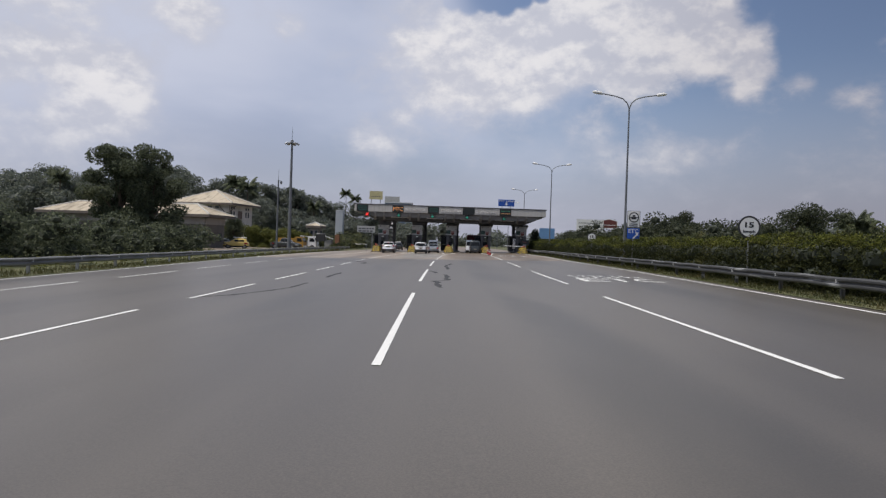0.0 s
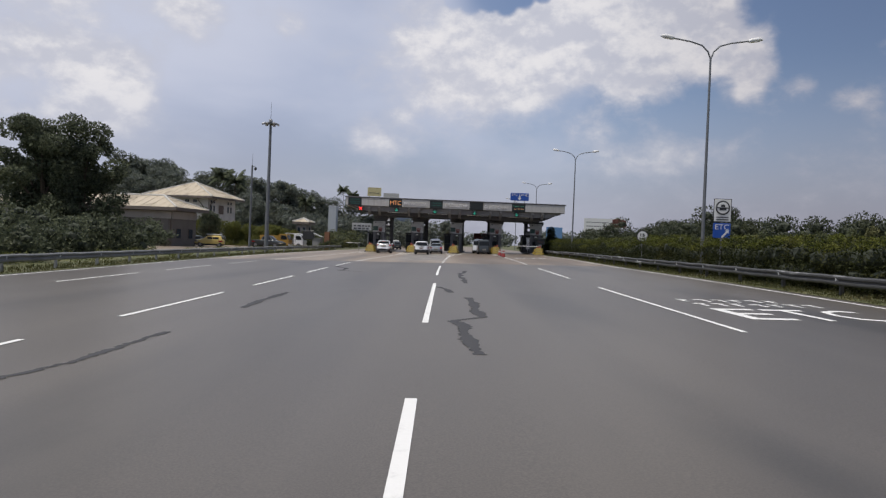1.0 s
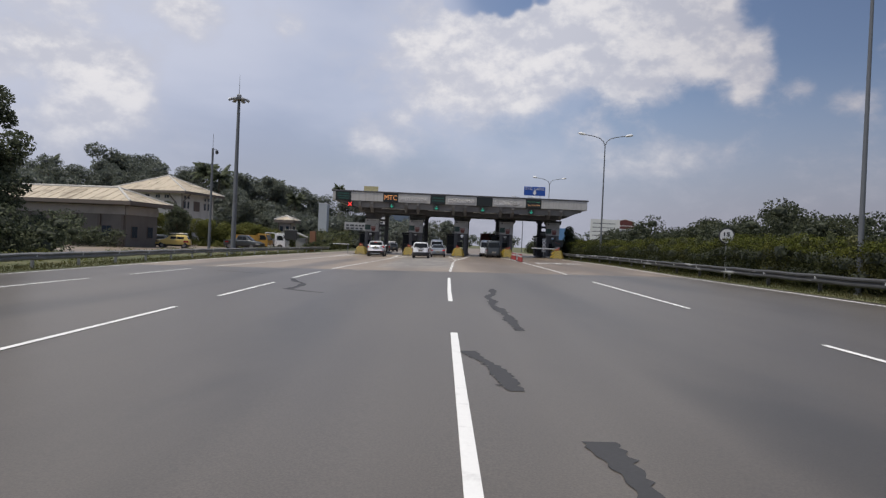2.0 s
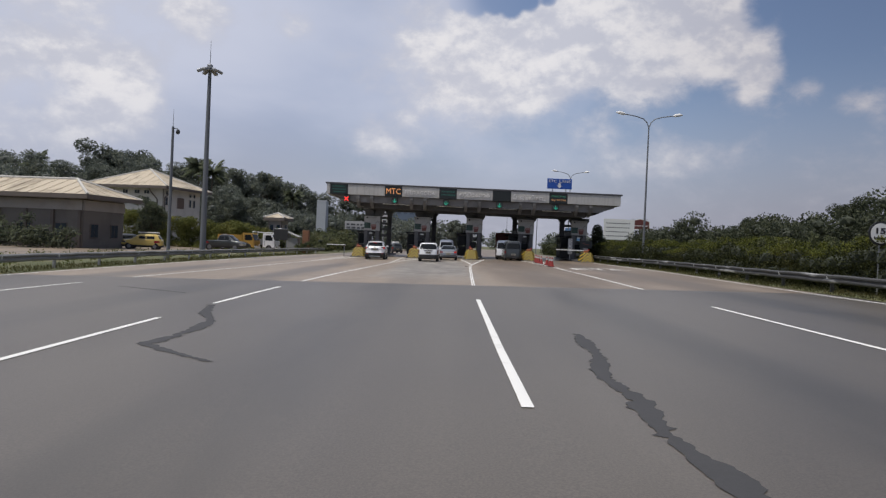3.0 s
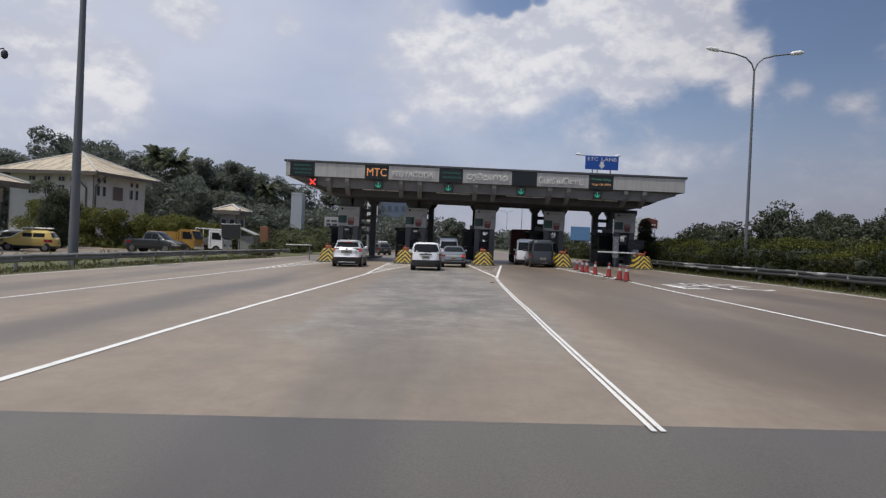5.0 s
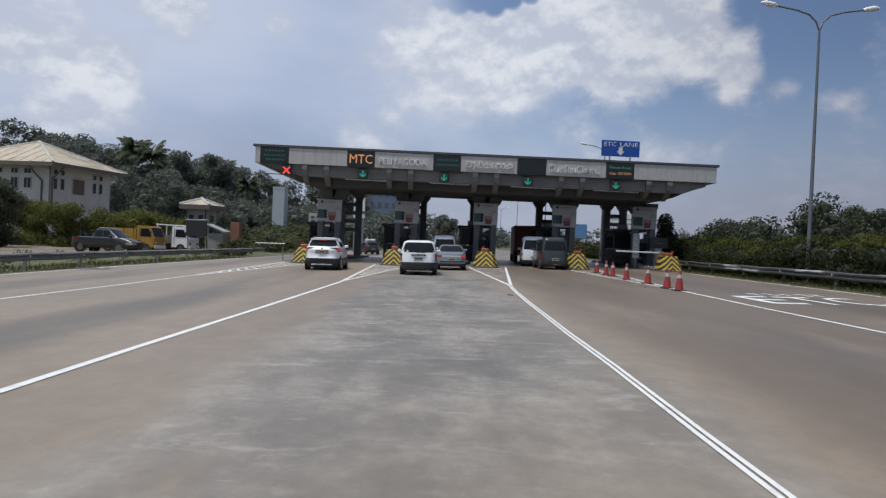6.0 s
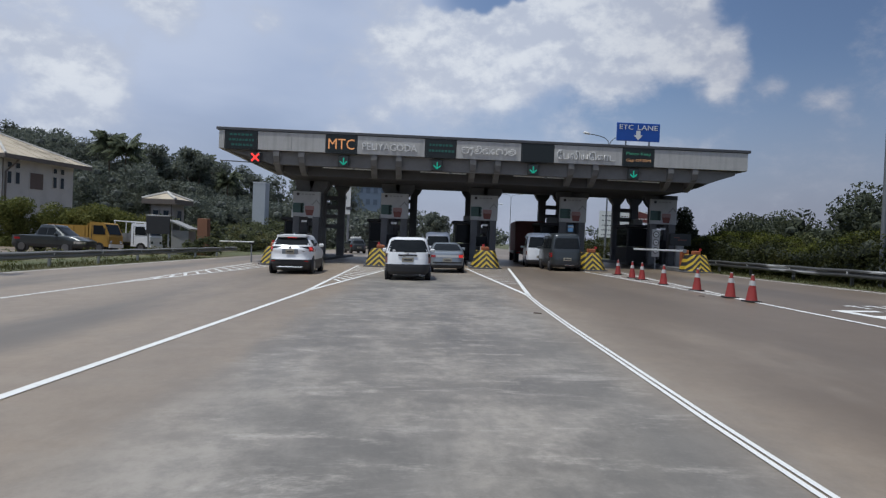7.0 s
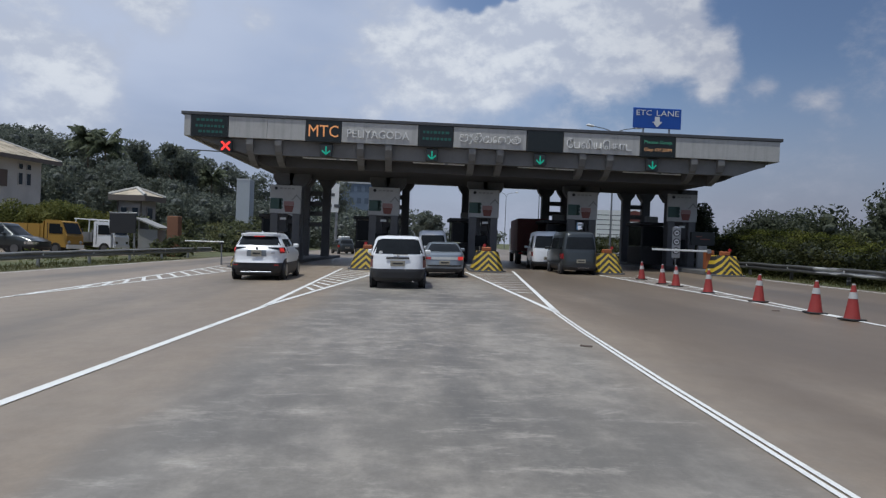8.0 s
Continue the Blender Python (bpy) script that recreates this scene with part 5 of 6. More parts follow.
part("bumper_insert", box(1.0, 0.03, 0.05, 0, -0.02, 0.25, 0.01), M["car_silver"], suv, "silver strip in the bumper")
part("bumper_crease", patch(lambda u, z, o: sh.rear(z, u, o), spread(-0.97, 0.97, 16), spread(0.585, 0.62, 1), 0.03), M["car_white"], suv, smooth=True)
part("plate_recess", patch(lambda u, z, o: sh.rear(z, u, o), spread(-0.36, 0.36, 6), spread(0.8, 1.0, 3), 0.006), M["car_silver"], suv, smooth=True)
part("plate", box(0.34, 0.02, 0.2, 0, 0.015, 0.8, 0.006), M["plate"], suv, "dull plate with dark bars")
part("plate_bar", box(0.24, 0.006, 0.05, 0, 0.001, 0.87), M["sign_black"], suv)
part("badge", disc(0.05, 0.02, 16, "y", 0, sh.rear(1.05, 0).y - 0.02, 1.05), M["chrome"], suv)
part("side_badge", box(0.14, 0.012, 0.03, 0.52, sh.rear(0.9, 0.6).y - 0.012, 0.9), M["chrome"], suv)
part("wiper", box(0.5, 0.02, 0.02, 0.12, sh.rear(1.19, 0).y - 0.035, 1.185), M["black_plastic"], suv)
part("roof_aerial", prism([(0.0, 1.6), (0.16, 1.6), (0.02, 1.66)], -0.012, 0.012, "x"), M["car_white"], suv, m=pose(0, 0.95, -0.005))
for s in (-1, 1):
    part("lamp_wedge", patch(lambda u, z, o, s=s: sh.rear(1.1 - (1.1 - z) * max(0.25, (u - 0.42) / 0.42), s * u, o), spread(0.44, 0.83, 8), spread(1.0, 1.1, 3), 0.02), M["glass"], suv, "dark tapered inner lamp", True)
    part("lit_lamp", patch(lambda u, z, o, s=s: sh.rear(z, s * u, o), spread(0.85, 0.95, 5), spread(0.96, 1.07, 3), 0.032), M["tail_glow"], suv, "lit red tail lamp", True)
    part("reflector", box(0.16, 0.02, 0.035, s * 0.66, -0.01, 0.5), M["tail_red"], suv)

wagon, sh = car("white estate car with a dark lower half at the gate", tilt(-2.86, -15.1),
    [(0.2, 0.14, 4.05, 0.72), (0.32, 0.02, 4.15, 0.82), (0.5, 0.0, 4.17, 0.845), (0.7, 0.02, 4.15, 0.85), (0.88, 0.05, 3.9, 0.845), (0.98, 0.07, 3.05, 0.835), (1.24, 0.2, 2.7, 0.765), (1.45, 0.31, 2.5, 0.70), (1.53, 0.42, 2.35, 0.61), (1.56, 0.8, 2.1, 0.42)],
    M["car_white"], 0.96, 1.49, 0.9, (0.2, 0.58), (), False, 0.74, 0.29, (0.7, 3.1), side_from=0.4, rear_glass=(1.02, 1.46), power=6)
part("handle_bar", box(0.68, 0.035, 0.06, 0, 0.02, 0.87, 0.01), M["black_plastic"], wagon)
part("wiper", box(0.42, 0.02, 0.02, 0.08, sh.rear(1.0, 0).y - 0.035, 1.0), M["black_plastic"], wagon)
part("sticker", disc(0.055, 0.01, 16, "y", -0.5, sh.rear(1.05, -0.62).y - 0.02, 1.05), M["sign_white"], wagon)
part("exhaust", tube([(0.45, 0.3, 0.24), (0.45, -0.02, 0.22)], 0.025, 8), M["chrome"], wagon)
part("badge", disc(0.035, 0.02, 14, "y", 0, sh.rear(0.95, 0).y - 0.012, 0.95), M["chrome"], wagon)
for s in (-1, 1):
    part("tail_lamp", patch(lambda u, z, o, s=s: sh.rear(z, s * u, o), spread(0.875, 0.99, 5), spread(0.62, 0.96, 4), 0.022), M["patch_red"], wagon, "dull dark red tail lamp", True)
    part("lamp_band", patch(lambda u, z, o, s=s: sh.rear(z, s * u, o), spread(0.88, 0.985, 5), spread(0.84, 0.94, 2), 0.026), M["glass"], wagon, "", True)

sedan, sh = car("silver saloon car with one lit tail lamp at the gate", tilt(-1.18, -8.7),
    [(0.2, 0.14, 4.1, 0.70), (0.32, 0.02, 4.2, 0.79), (0.5, 0.0, 4.25, 0.815), (0.72, 0.03, 4.22, 0.82), (0.88, 0.07, 3.95, 0.81), (0.96, 0.2, 3.2, 0.79), (0.99, 0.62, 3.05, 0.77), (1.2, 0.95, 2.75, 0.67), (1.33, 1.2, 2.5, 0.59), (1.38, 1.6, 2.2, 0.42)],
    M["car_silver"], 0.98, 1.34, 0.88, (0.2, 0.36), (0.66, 0.97, 0.7, 0.8), False, 0.58, 0.29, (0.8, 3.25), side_from=0.6, low_trim="black_plastic", rear_glass=(1.01, 1.31))
part("stop_lamp", patch(lambda u, z, o: sh.rear(z, u, o), spread(0.64, 0.9, 5), spread(0.69, 0.82, 2), 0.03), M["tail_glow"], sedan, "lit red stop lamp", True)
part("bumper_strip", patch(lambda u, z, o: sh.rear(z, u, o), spread(-0.95, 0.95, 12), spread(0.44, 0.49, 1), 0.02), M["black_plastic"], sedan, "black rubbing strip", True)
part("boot_trim", patch(lambda u, z, o: sh.rear(z, u, o), spread(-0.62, 0.62, 10), spread(0.7, 0.8, 2), 0.016), M["collar"], sedan, "pale trim between the lamps", True)


def van(label, x, y, paint, height=1.95, width=0.84, length=4.3, heading=0.0):
    h, w = height, width
    return car(label, tilt(x, y, heading),
        [(0.2, 0.12, length - 0.1, w - 0.1), (0.34, 0.0, length, w - 0.02), (0.6, 0.0, length, w), (1.0, 0.03, length - 0.1, w), (1.12, 0.05, length - 0.35, w - 0.01), (h - 0.35, 0.16, length - 1.0, w - 0.07), (h - 0.12, 0.26, length - 1.25, w - 0.12), (h - 0.03, 0.36, length - 1.4, w - 0.2), (h, 0.6, length - 1.6, w - 0.34)],
        paint, 1.1, h - 0.14, 0.84, (0.2, 0.44), (0.91, 0.99, 0.72, 0.95), False, 0.62, 0.31, (0.8, length - 1.0), side_from=0.35, name="van", category="van", power=7, rear_glass=(1.16, h - 0.26))


v1, sh = van("dark grey passenger van at the toll gate", 5.24, -4.3, M["car_dark"], 1.98, 0.83)
part("chrome_strip", box(0.5, 0.02, 0.025, 0.1, -0.01, 0.3), M["chrome"], v1)
v2, sh = van("white passenger van ahead at the toll gate", 4.68, 0.55, M["car_white"], 2.05, 0.85, 4.6, -6)
v3, sh = van("white van behind the silver car", -1.38, 0.6, M["car_white"], 1.98, 0.82)

truck = thing("container_truck", "truck with a faded maroon container leaving the gate", "truck", tilt(5.4, 9.2, -4))
part("container", box(2.0, 6.0, 2.15, 0, 3.0, 0.85, 0.03), M["maroon"], truck)
for k in range(9):
    part("container_rib", box(0.06, 0.03, 1.9, -0.88 + k * 0.22, -0.012, 0.97), M["maroon"], truck)
part("chassis", box(0.9, 7.6, 0.25, 0, 3.8, 0.58), M["black_plastic"], truck)
part("cab", box(1.95, 1.7, 2.0, 0, 7.0, 0.6, 0.12), M["car_white"], truck)
for s in (-1, 1):
    for y in (0.9, 2.0, 6.9):
        part("wheel", disc(0.46, 0.28, 24, "x", s * 0.83, y, 0.46), M["black_rubber"], truck)
    part("tail_lamp", box(0.3, 0.04, 0.12, s * 0.78, -0.02, 0.66), M["tail_red"], truck)


def small_truck(label, x, y, cab, heading, scale=1.0, boards=0.42, bed="truck_yellow", rack=False):
    ob = thing("small_truck", label, "truck", tilt(x, y, heading) @ Matrix.Scale(scale, 4))
    part("cab", prism([(0, 0.45), (1.42, 0.45), (1.42, 1.15), (1.36, 1.25), (1.05, 1.98), (0.95, 2.05), (0.05, 2.08), (0, 2.0)], -0.82, 0.82, "x"), cab, ob)
    part("windscreen", prism([(1.37, 1.28), (1.39, 1.28), (1.09, 1.94), (1.07, 1.94)], -0.7, 0.7, "x"), M["glass"], ob)
    for s in (-1, 1):
        part("side_window", prism([(0.3, 1.25), (1.2, 1.25), (0.96, 1.85), (0.3, 1.85)], s * 0.82, s * 0.835, "x"), M["glass"], ob)
        part("door_seam", box(0.02, 0.03, 1.3, s * 0.825, 0.2, 0.6), M["black_plastic"], ob)
        part("mirror", box(0.14, 0.06, 0.26, s * 0.98, 1.2, 1.4, 0.02), M["black_plastic"], ob)
        part("head_lamp", box(0.26, 0.04, 0.16, s * 0.58, 1.42, 0.68, 0.01), M["chrome"], ob)
        part("side_board", box(0.05, 2.9, boards, s * 0.83, -1.5, 0.87), M[bed], ob)
        for k in range(4):
            part("board_rib", box(0.04, 0.08, boards, s * 0.87, -2.7 + 0.8 * k, 0.87), M[bed], ob)
        for w in (-2.3, 0.75):
            wheel = part("wheel", disc(0.36, 0.22, 22, "x", s * 0.72, w, 0.36), M["black_rubber"], ob)
            part("rim", disc(0.2, 0.03, 16, "x", s * 0.84, w, 0.36), M["rim"], wheel)
    part("bed", box(1.7, 2.9, 0.12, 0, -1.5, 0.75), M[bed], ob)
    part("tail_board", box(1.7, 0.05, boards, 0, -2.95, 0.87), M[bed], ob)
    part("head_board", box(1.7, 0.06, boards + 0.15, 0, -0.08, 0.87), M[bed], ob)
    part("chassis", box(0.7, 4.0, 0.2, 0, -0.9, 0.5), M["black_plastic"], ob)
    part("bumper", box(1.6, 0.12, 0.24, 0, 1.45, 0.38, 0.02), M["white"], ob)
    if rack:
        for s in (-0.7, 0.7):
            part("roof_bar", tube([(s, -1.4, 2.2), (s, 1.0, 2.16)], 0.035, 6), M["white"], ob, "white roof bar")
            for y in (-1.3, 0.2, 0.9):
                part("bar_leg", box(0.05, 0.05, 1.1 if y < 0 else 0.18, s, y, 1.1 if y < 0 else 2.02), M["white"], ob)
    return ob


HATCH = [(0.2, 0.1, 3.6, 0.68), (0.34, 0.0, 3.75, 0.78), (0.6, 0.0, 3.8, 0.8), (0.86, 0.05, 3.6, 0.8), (0.95, 0.1, 2.9, 0.78), (1.3, 0.35, 2.35, 0.66), (1.42, 0.5, 2.1, 0.58), (1.46, 0.8, 1.9, 0.4)]
PICKUP = [(0.35, 0.05, 4.7, 0.78), (0.5, 0.0, 4.85, 0.84), (0.8, 0.0, 4.85, 0.86), (1.02, 0.02, 4.3, 0.85), (1.08, 1.5, 3.75, 0.8), (1.5, 1.75, 3.1, 0.68), (1.68, 1.9, 2.9, 0.62), (1.72, 2.1, 2.7, 0.45)]
taxi, sh = car("yellow taxi with a white roof board parked in the court", tilt(-30.5, -1.5, 102) @ Matrix.Scale(1.06, 4), HATCH, M["car_yellow"], 0.94, 1.4, 0.8, (0.2, 0.4), (0.85, 0.98, 0.65, 0.85), False, 0.6, 0.28, (0.65, 2.95), face=True)
part("roof_board", box(0.5, 1.9, 0.08, 0, 1.35, 1.56, 0.02), M["white"], taxi)
for s in (0.6, 2.0):
    part("board_leg", box(0.06, 0.06, 0.14, 0, s, 1.43), M["black_plastic"], taxi)
car("dark pickup truck parked in the court", tilt(-29.0, 6.4, -98) @ Matrix.Scale(1.08, 4), PICKUP, M["car_dark"], 1.04, 1.66, 0.7, (0.35, 0.55), (0.9, 0.97, 0.78, 0.9), False, 0.7, 0.36, (0.9, 3.7), name="pickup", category="pickup", side_from=0.3, rear_glass=(1.15, 1.55), face=True)
car("dark saloon parked behind the taxi", tilt(-34.6, 2.4, 112), HATCH, M["car_dark"], 0.94, 1.4, 0.8, (0.2, 0.4), (0.85, 0.98, 0.65, 0.85), False, 0.6, 0.28, (0.65, 2.95), face=True)
small_truck("yellow tipper truck parked in the court", -25.3, 9.4, M["truck_yellow"], -98, 1.04, 0.95)
small_truck("white-cabbed small truck with roof bars parked in the court", -23.75, 12.6, M["car_white"], -98, 1.06, 0.5, "galv", True)
van("white van parked before the house", -43.6, 22.0, M["car_white"], 1.9, 0.82, 4.2, 85)
board = thing("dark_board", "dark blank board on two posts in the court", "notice board", tilt(-21.3, 10.3, 4))
part("panel", box(1.65, 0.12, 1.3, 0, 0, 1.5, 0.02), M["black_plastic"], board)
part("frame", box(1.75, 0.06, 0.07, 0, 0.02, 2.8, 0.01), M["galv"], board)
for s in (-0.7, 0.7):
    part("post", box(0.1, 0.1, 1.55, s, 0.05, 0), M["galv"], board)
shed = thing("shed", "low shed with a sloping pale sheet roof", "shed", tilt(-20.2, 12.4, 0))
part("wall", box(1.3, 1.6, 1.8, 0, 0, 0, 0.02), M["booth"], shed)
part("roof", prism([(-0.8, 2.5), (0.8, 1.85), (0.8, 1.95), (-0.8, 2.6)], -1.0, 1.0), M["booth"], shed)
part("rear_wall", box(0.1, 1.6, 0.6, -0.6, 0, 1.8), M["booth"], shed)
barrier = thing("barrier", "low white barrier pole on a short post", "barrier", tilt(-12.9, -0.1, 0))
part("post", box(0.07, 0.07, 1.05, 0.8, 0.1, 0, 0.01), M["galv"], barrier)
part("arm", tube([(-1.0, 0, 1.18), (0.95, 0, 1.16)], 0.032, 8), M["white"], barrier)
part("bracket", box(0.2, 0.3, 0.12, 0.8, 0.08, 1.03, 0.01), M["black_plastic"], barrier)
# Unidentified small vehicle, modelled as a hatchback with a white box for its top.
far_car, sh = car("small dark vehicle with a white top beyond the gate", tilt(-8.6, 30, 20), HATCH, M["car_dark"], 0.94, 1.4, 0.8, (0.2, 0.4), (0.85, 0.98, 0.65, 0.85), False, 0.6, 0.28, (0.65, 2.95))
part("roof_load", box(0.9, 1.1, 0.25, 0, 1.4, 1.44, 0.05), M["white"], far_car)
solo("brick_pillar", box(0.75, 0.75, 2.75, 0, 0, 0, 0.03), M["brick"], "small red brick pillar at the court edge", "pillar", tilt(-18.65, 12.2, 0))


# ---- lamp posts and masts ----
def street_lamp(m):
    ob = thing("street_lamp", "tall grey double-armed street lamp", "street lamp", m, "lamps along the hedge")
    part("pole", tube([(0, 0, 0), (0, 0, 4), (0, 0, 11.8)], [0.105, 0.085, 0.052], 12), M["pole"], ob, smooth=True)
    part("base_plate", box(0.42, 0.42, 0.04, 0, 0, 0, 0.01), M["galv"], ob)
    for s in (-1, 1):
        arm = part("arm", tube([(0, 0, 11.7), (s * 0.16, 0, 12.12), (s * 0.5, 0, 12.44), (s * 1.1, 0, 12.62), (s * 2.1, 0, 12.78)], 0.042, 8), M["pole"], ob, smooth=True)
        head = part("lamp_head", tube([(s * 2.0, 0, 12.76), (s * 2.15, 0, 12.8), (s * 2.55, 0, 12.87), (s * 2.78, 0, 12.88)], [0.06, 0.12, 0.13, 0.04], 10), M["white"], arm, "pale lamp head", True)
    return ob


lamp = street_lamp(pose(13.75, -58.8, ground_z(13.75), 0, 0, 0))
for x, y in ((15.1, -14.2), (16.55, 30), (17.6, 74), (18.2, 118), (18.8, 162)):
    copy_thing(lamp, pose(x, y, ground_z(x) - 0.06))

mast = thing("high_mast", "tall steel flood light mast with a ring of lamps", "light mast", pose(-20.4, -18.4, ground_z(-20)))
part("pole", tube([(0, 0, 0), (0, 0, 7), (0, 0, 15.0)], [0.24, 0.19, 0.13], 14), M["pole"], mast, smooth=True)
part("lightning_rod", tube([(0, 0, 15), (0, 0, 16.9)], [0.03, 0.012], 6), M["pole"], mast)
part("ring", disc(0.5, 0.1, 20, "z", 0, 0, 14.55), M["pole"], mast)
for k in range(6):
    a = k * math.pi / 3 + 0.3
    f = part("flood_lamp", box(0.42, 0.34, 0.2, 0, 0, -0.1, 0.04), M["galv"], mast, m=pose(math.cos(a) * 0.75, math.sin(a) * 0.75, 14.5, 0, 25, math.degrees(a)))
    part("lamp_arm", tube([(math.cos(a) * 0.4, math.sin(a) * 0.4, 14.55), (math.cos(a) * 0.7, math.sin(a) * 0.7, 14.5)], 0.03, 6), M["pole"], mast)
part("head_box", box(0.35, 0.35, 0.3, 0, 0, 14.7, 0.03), M["galv"], mast)

cctv = thing("camera_pole", "grey pole with a dome camera and a thin rod", "camera pole", pose(-20.55, -24.6, ground_z(-20)))
part("pole", tube([(0, 0, 0), (0, 0, 9.1)], [0.12, 0.085], 12), M["pole"], cctv, smooth=True)
part("rod", tube([(0, 0, 9.1), (0, 0, 10.3)], [0.02, 0.01], 6), M["pole"], cctv)
part("bracket", tube([(0, 0, 8.95), (0.3, 0, 9.0), (0.35, 0, 8.9)], 0.03, 6), M["pole"], cctv)
part("dome", tube([(0.35, 0, 8.92), (0.35, 0, 8.8), (0.35, 0, 8.65), (0.35, 0, 8.58)], [0.08, 0.14, 0.12, 0.04], 12), M["black_plastic"], cctv, smooth=True)


# ---- road signs on the verge ----
def round_sign(x, y, z, r, label):
    ob = thing("speed_sign", label, "road sign", pose(x, y, ground_z(x)), "speed limit signs")
    h = z - ground_z(x)
    part("post", tube([(0, 0.04, 0), (0, 0.04, h)], 0.035, 8), M["galv"], ob)
    part("rim", disc(r, 0.03, 36, "y", 0, 0, h), M["sign_black"], ob)
    part("face", disc(r * 0.84, 0.036, 36, "y", 0, -0.002, h), M["sign_white"], ob)
    part("number", fitted(lettering("15", 0.4, 0.006, bold=0.02), r * 0.8, 0, -0.024, h + r * 0.2, r * 0.5), M["sign_black"], ob)
    part("unit", fitted(lettering("kmph", 0.2, 0.006, bold=0.012), r * 1.1, 0, -0.024, h - r * 0.42, r * 0.32), M["sign_black"], ob)
    return ob


round_sign(12.95, -81.3, 2.62, 0.47, "round white speed sign with black figures above the hedge")
round_sign(13.75, -47.6, 2.5, 0.42, "round white speed sign with black figures rising from the hedge")

horn = thing("road_sign", "square white prohibition sign over a blue lane panel", "road sign", pose(13.58, -61.7, ground_z(13.6)))
part("post", box(0.08, 0.06, 3.9, 0, 0.05, 0), M["galv"], horn)
part("panel", box(0.9, 0.03, 1.17, 0, 0, 2.78, 0.015), M["sign_black"], horn)
part("panel_face", box(0.84, 0.03, 1.11, 0, -0.008, 2.81, 0.012), M["sign_white"], horn)
part("ring", disc(0.36, 0.02, 36, "y", 0, -0.03, 3.5), M["sign_black"], horn)
part("ring_face", disc(0.29, 0.024, 36, "y", 0, -0.032, 3.5), M["sign_white"], horn)
part("symbol", box(0.34, 0.012, 0.13, 0, -0.046, 3.37), M["sign_black"], horn)
part("symbol", box(0.2, 0.012, 0.12, 0, -0.046, 3.54), M["sign_black"], horn)
part("bar", box(0.62, 0.01, 0.05, 0, -0.055, 3.47), M["sign_black"], horn)
for z in (2.88, 3.0):
    part("unread_text", box(0.6, 0.012, 0.05, 0, -0.028, z), M["sign_black"], horn)
part("lane_panel", box(0.88, 0.03, 0.75, 0, 0, 1.98, 0.015), M["sign_blue"], horn)
part("lettering", fitted(lettering("ETC", 0.25, 0.01), 0.68, 0, -0.022, 2.54, 0.26), M["sign_white"], horn)
part("arrow", prism([(-0.05, 2.02), (0.22, 2.32), (0.14, 2.38), (0.34, 2.4), (0.34, 2.2), (0.28, 2.27), (0.05, 1.99)], -0.028, -0.018), M["sign_white"], horn)


# ---- hedge ----
def hedge_height(y):
    """Clipped level at first, then more and more uneven towards the gate."""
    wild = max(0.0, min(1.0, (y + 75) / 40))
    return 1.98 + (0.06 + 0.14 * wild) * math.sin(y * 0.9) + (0.05 + 0.16 * wild) * math.sin(y * 0.37 + 1.0) + 0.12 * wild * math.sin(y * 2.1)


blobs = []
r = random.Random(11)
y = -119.0
while y < 60:
    base = along(RIGHT_EDGE, y) + 1.9
    tall = hedge_height(y)
    for d in (0.45, 1.5, 2.7):
        z = ground_z(base)
        blobs.append((base + d + r.uniform(-0.15, 0.15), y + r.uniform(-0.3, 0.3), z + tall * 0.62 + r.uniform(-0.1, 0.12), 0.8, 0.85, tall * 0.36))
        blobs.append((base + d + r.uniform(-0.2, 0.2), y + r.uniform(-0.3, 0.3), z + tall * 0.3, 0.75, 0.8, tall * 0.3))
    y += 0.95
hedge = thing("hedge", "long clipped green hedge behind the guard rail", "hedge", kind="stuff")
near = [b for b in blobs if b[1] < -20]
mid = [b for b in blobs if -20 <= b[1] < 12]
far = [b for b in blobs if b[1] >= 12]
part("leaves", leaf_mesh("hedge_leaves", near, 300000, 0.055, 0.62), M["leaf_hedge"], hedge)
part("leaves", leaf_mesh("hedge_leaves", mid, 90000, 0.07, 0.65), M["leaf_hedge"], hedge)
part("leaves", leaf_mesh("hedge_leaves", far, 25000, 0.12, 0.7), M["leaf_hedge"], hedge)
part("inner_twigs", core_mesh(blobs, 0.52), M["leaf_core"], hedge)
# Sunlight on the clipped top is put into a layer of lighter leaves.
crown = []
for along_y in np.arange(-118, 10, 0.7):
    edge = along(RIGHT_EDGE, along_y) + 1.9
    z = ground_z(edge) + hedge_height(along_y) - 0.12
    for d in (0.15, 0.8, 1.5, 2.2, 2.9):
        if r.random() < 0.9 - 0.35 * max(0.0, min(1.0, (along_y + 75) / 40)):
            crown.append((edge + d + r.uniform(-0.1, 0.1), along_y, z - 0.18 * (d < 0.3) + r.uniform(-0.1, 0.1), 0.5, 0.55, 0.18))
part("young_leaves", leaf_mesh("young_leaves", crown, 110000, 0.05, 0.2), M["leaf_sunlit"], hedge, "yellow-green leaves coloured as the sunlit clipped top")
sprigs = [(along(RIGHT_EDGE, q) + 2.3 + r.uniform(0, 1.5), q, 2.12 + 0.25 * r.random(), 0.22, 0.22, 0.3) for q in np.arange(-112, -5, 1.4)]
part("sprigs", leaf_mesh("sprigs", sprigs, 14000, 0.06, 0.1), M["leaf_court"], hedge, "yellow-green young shoots")


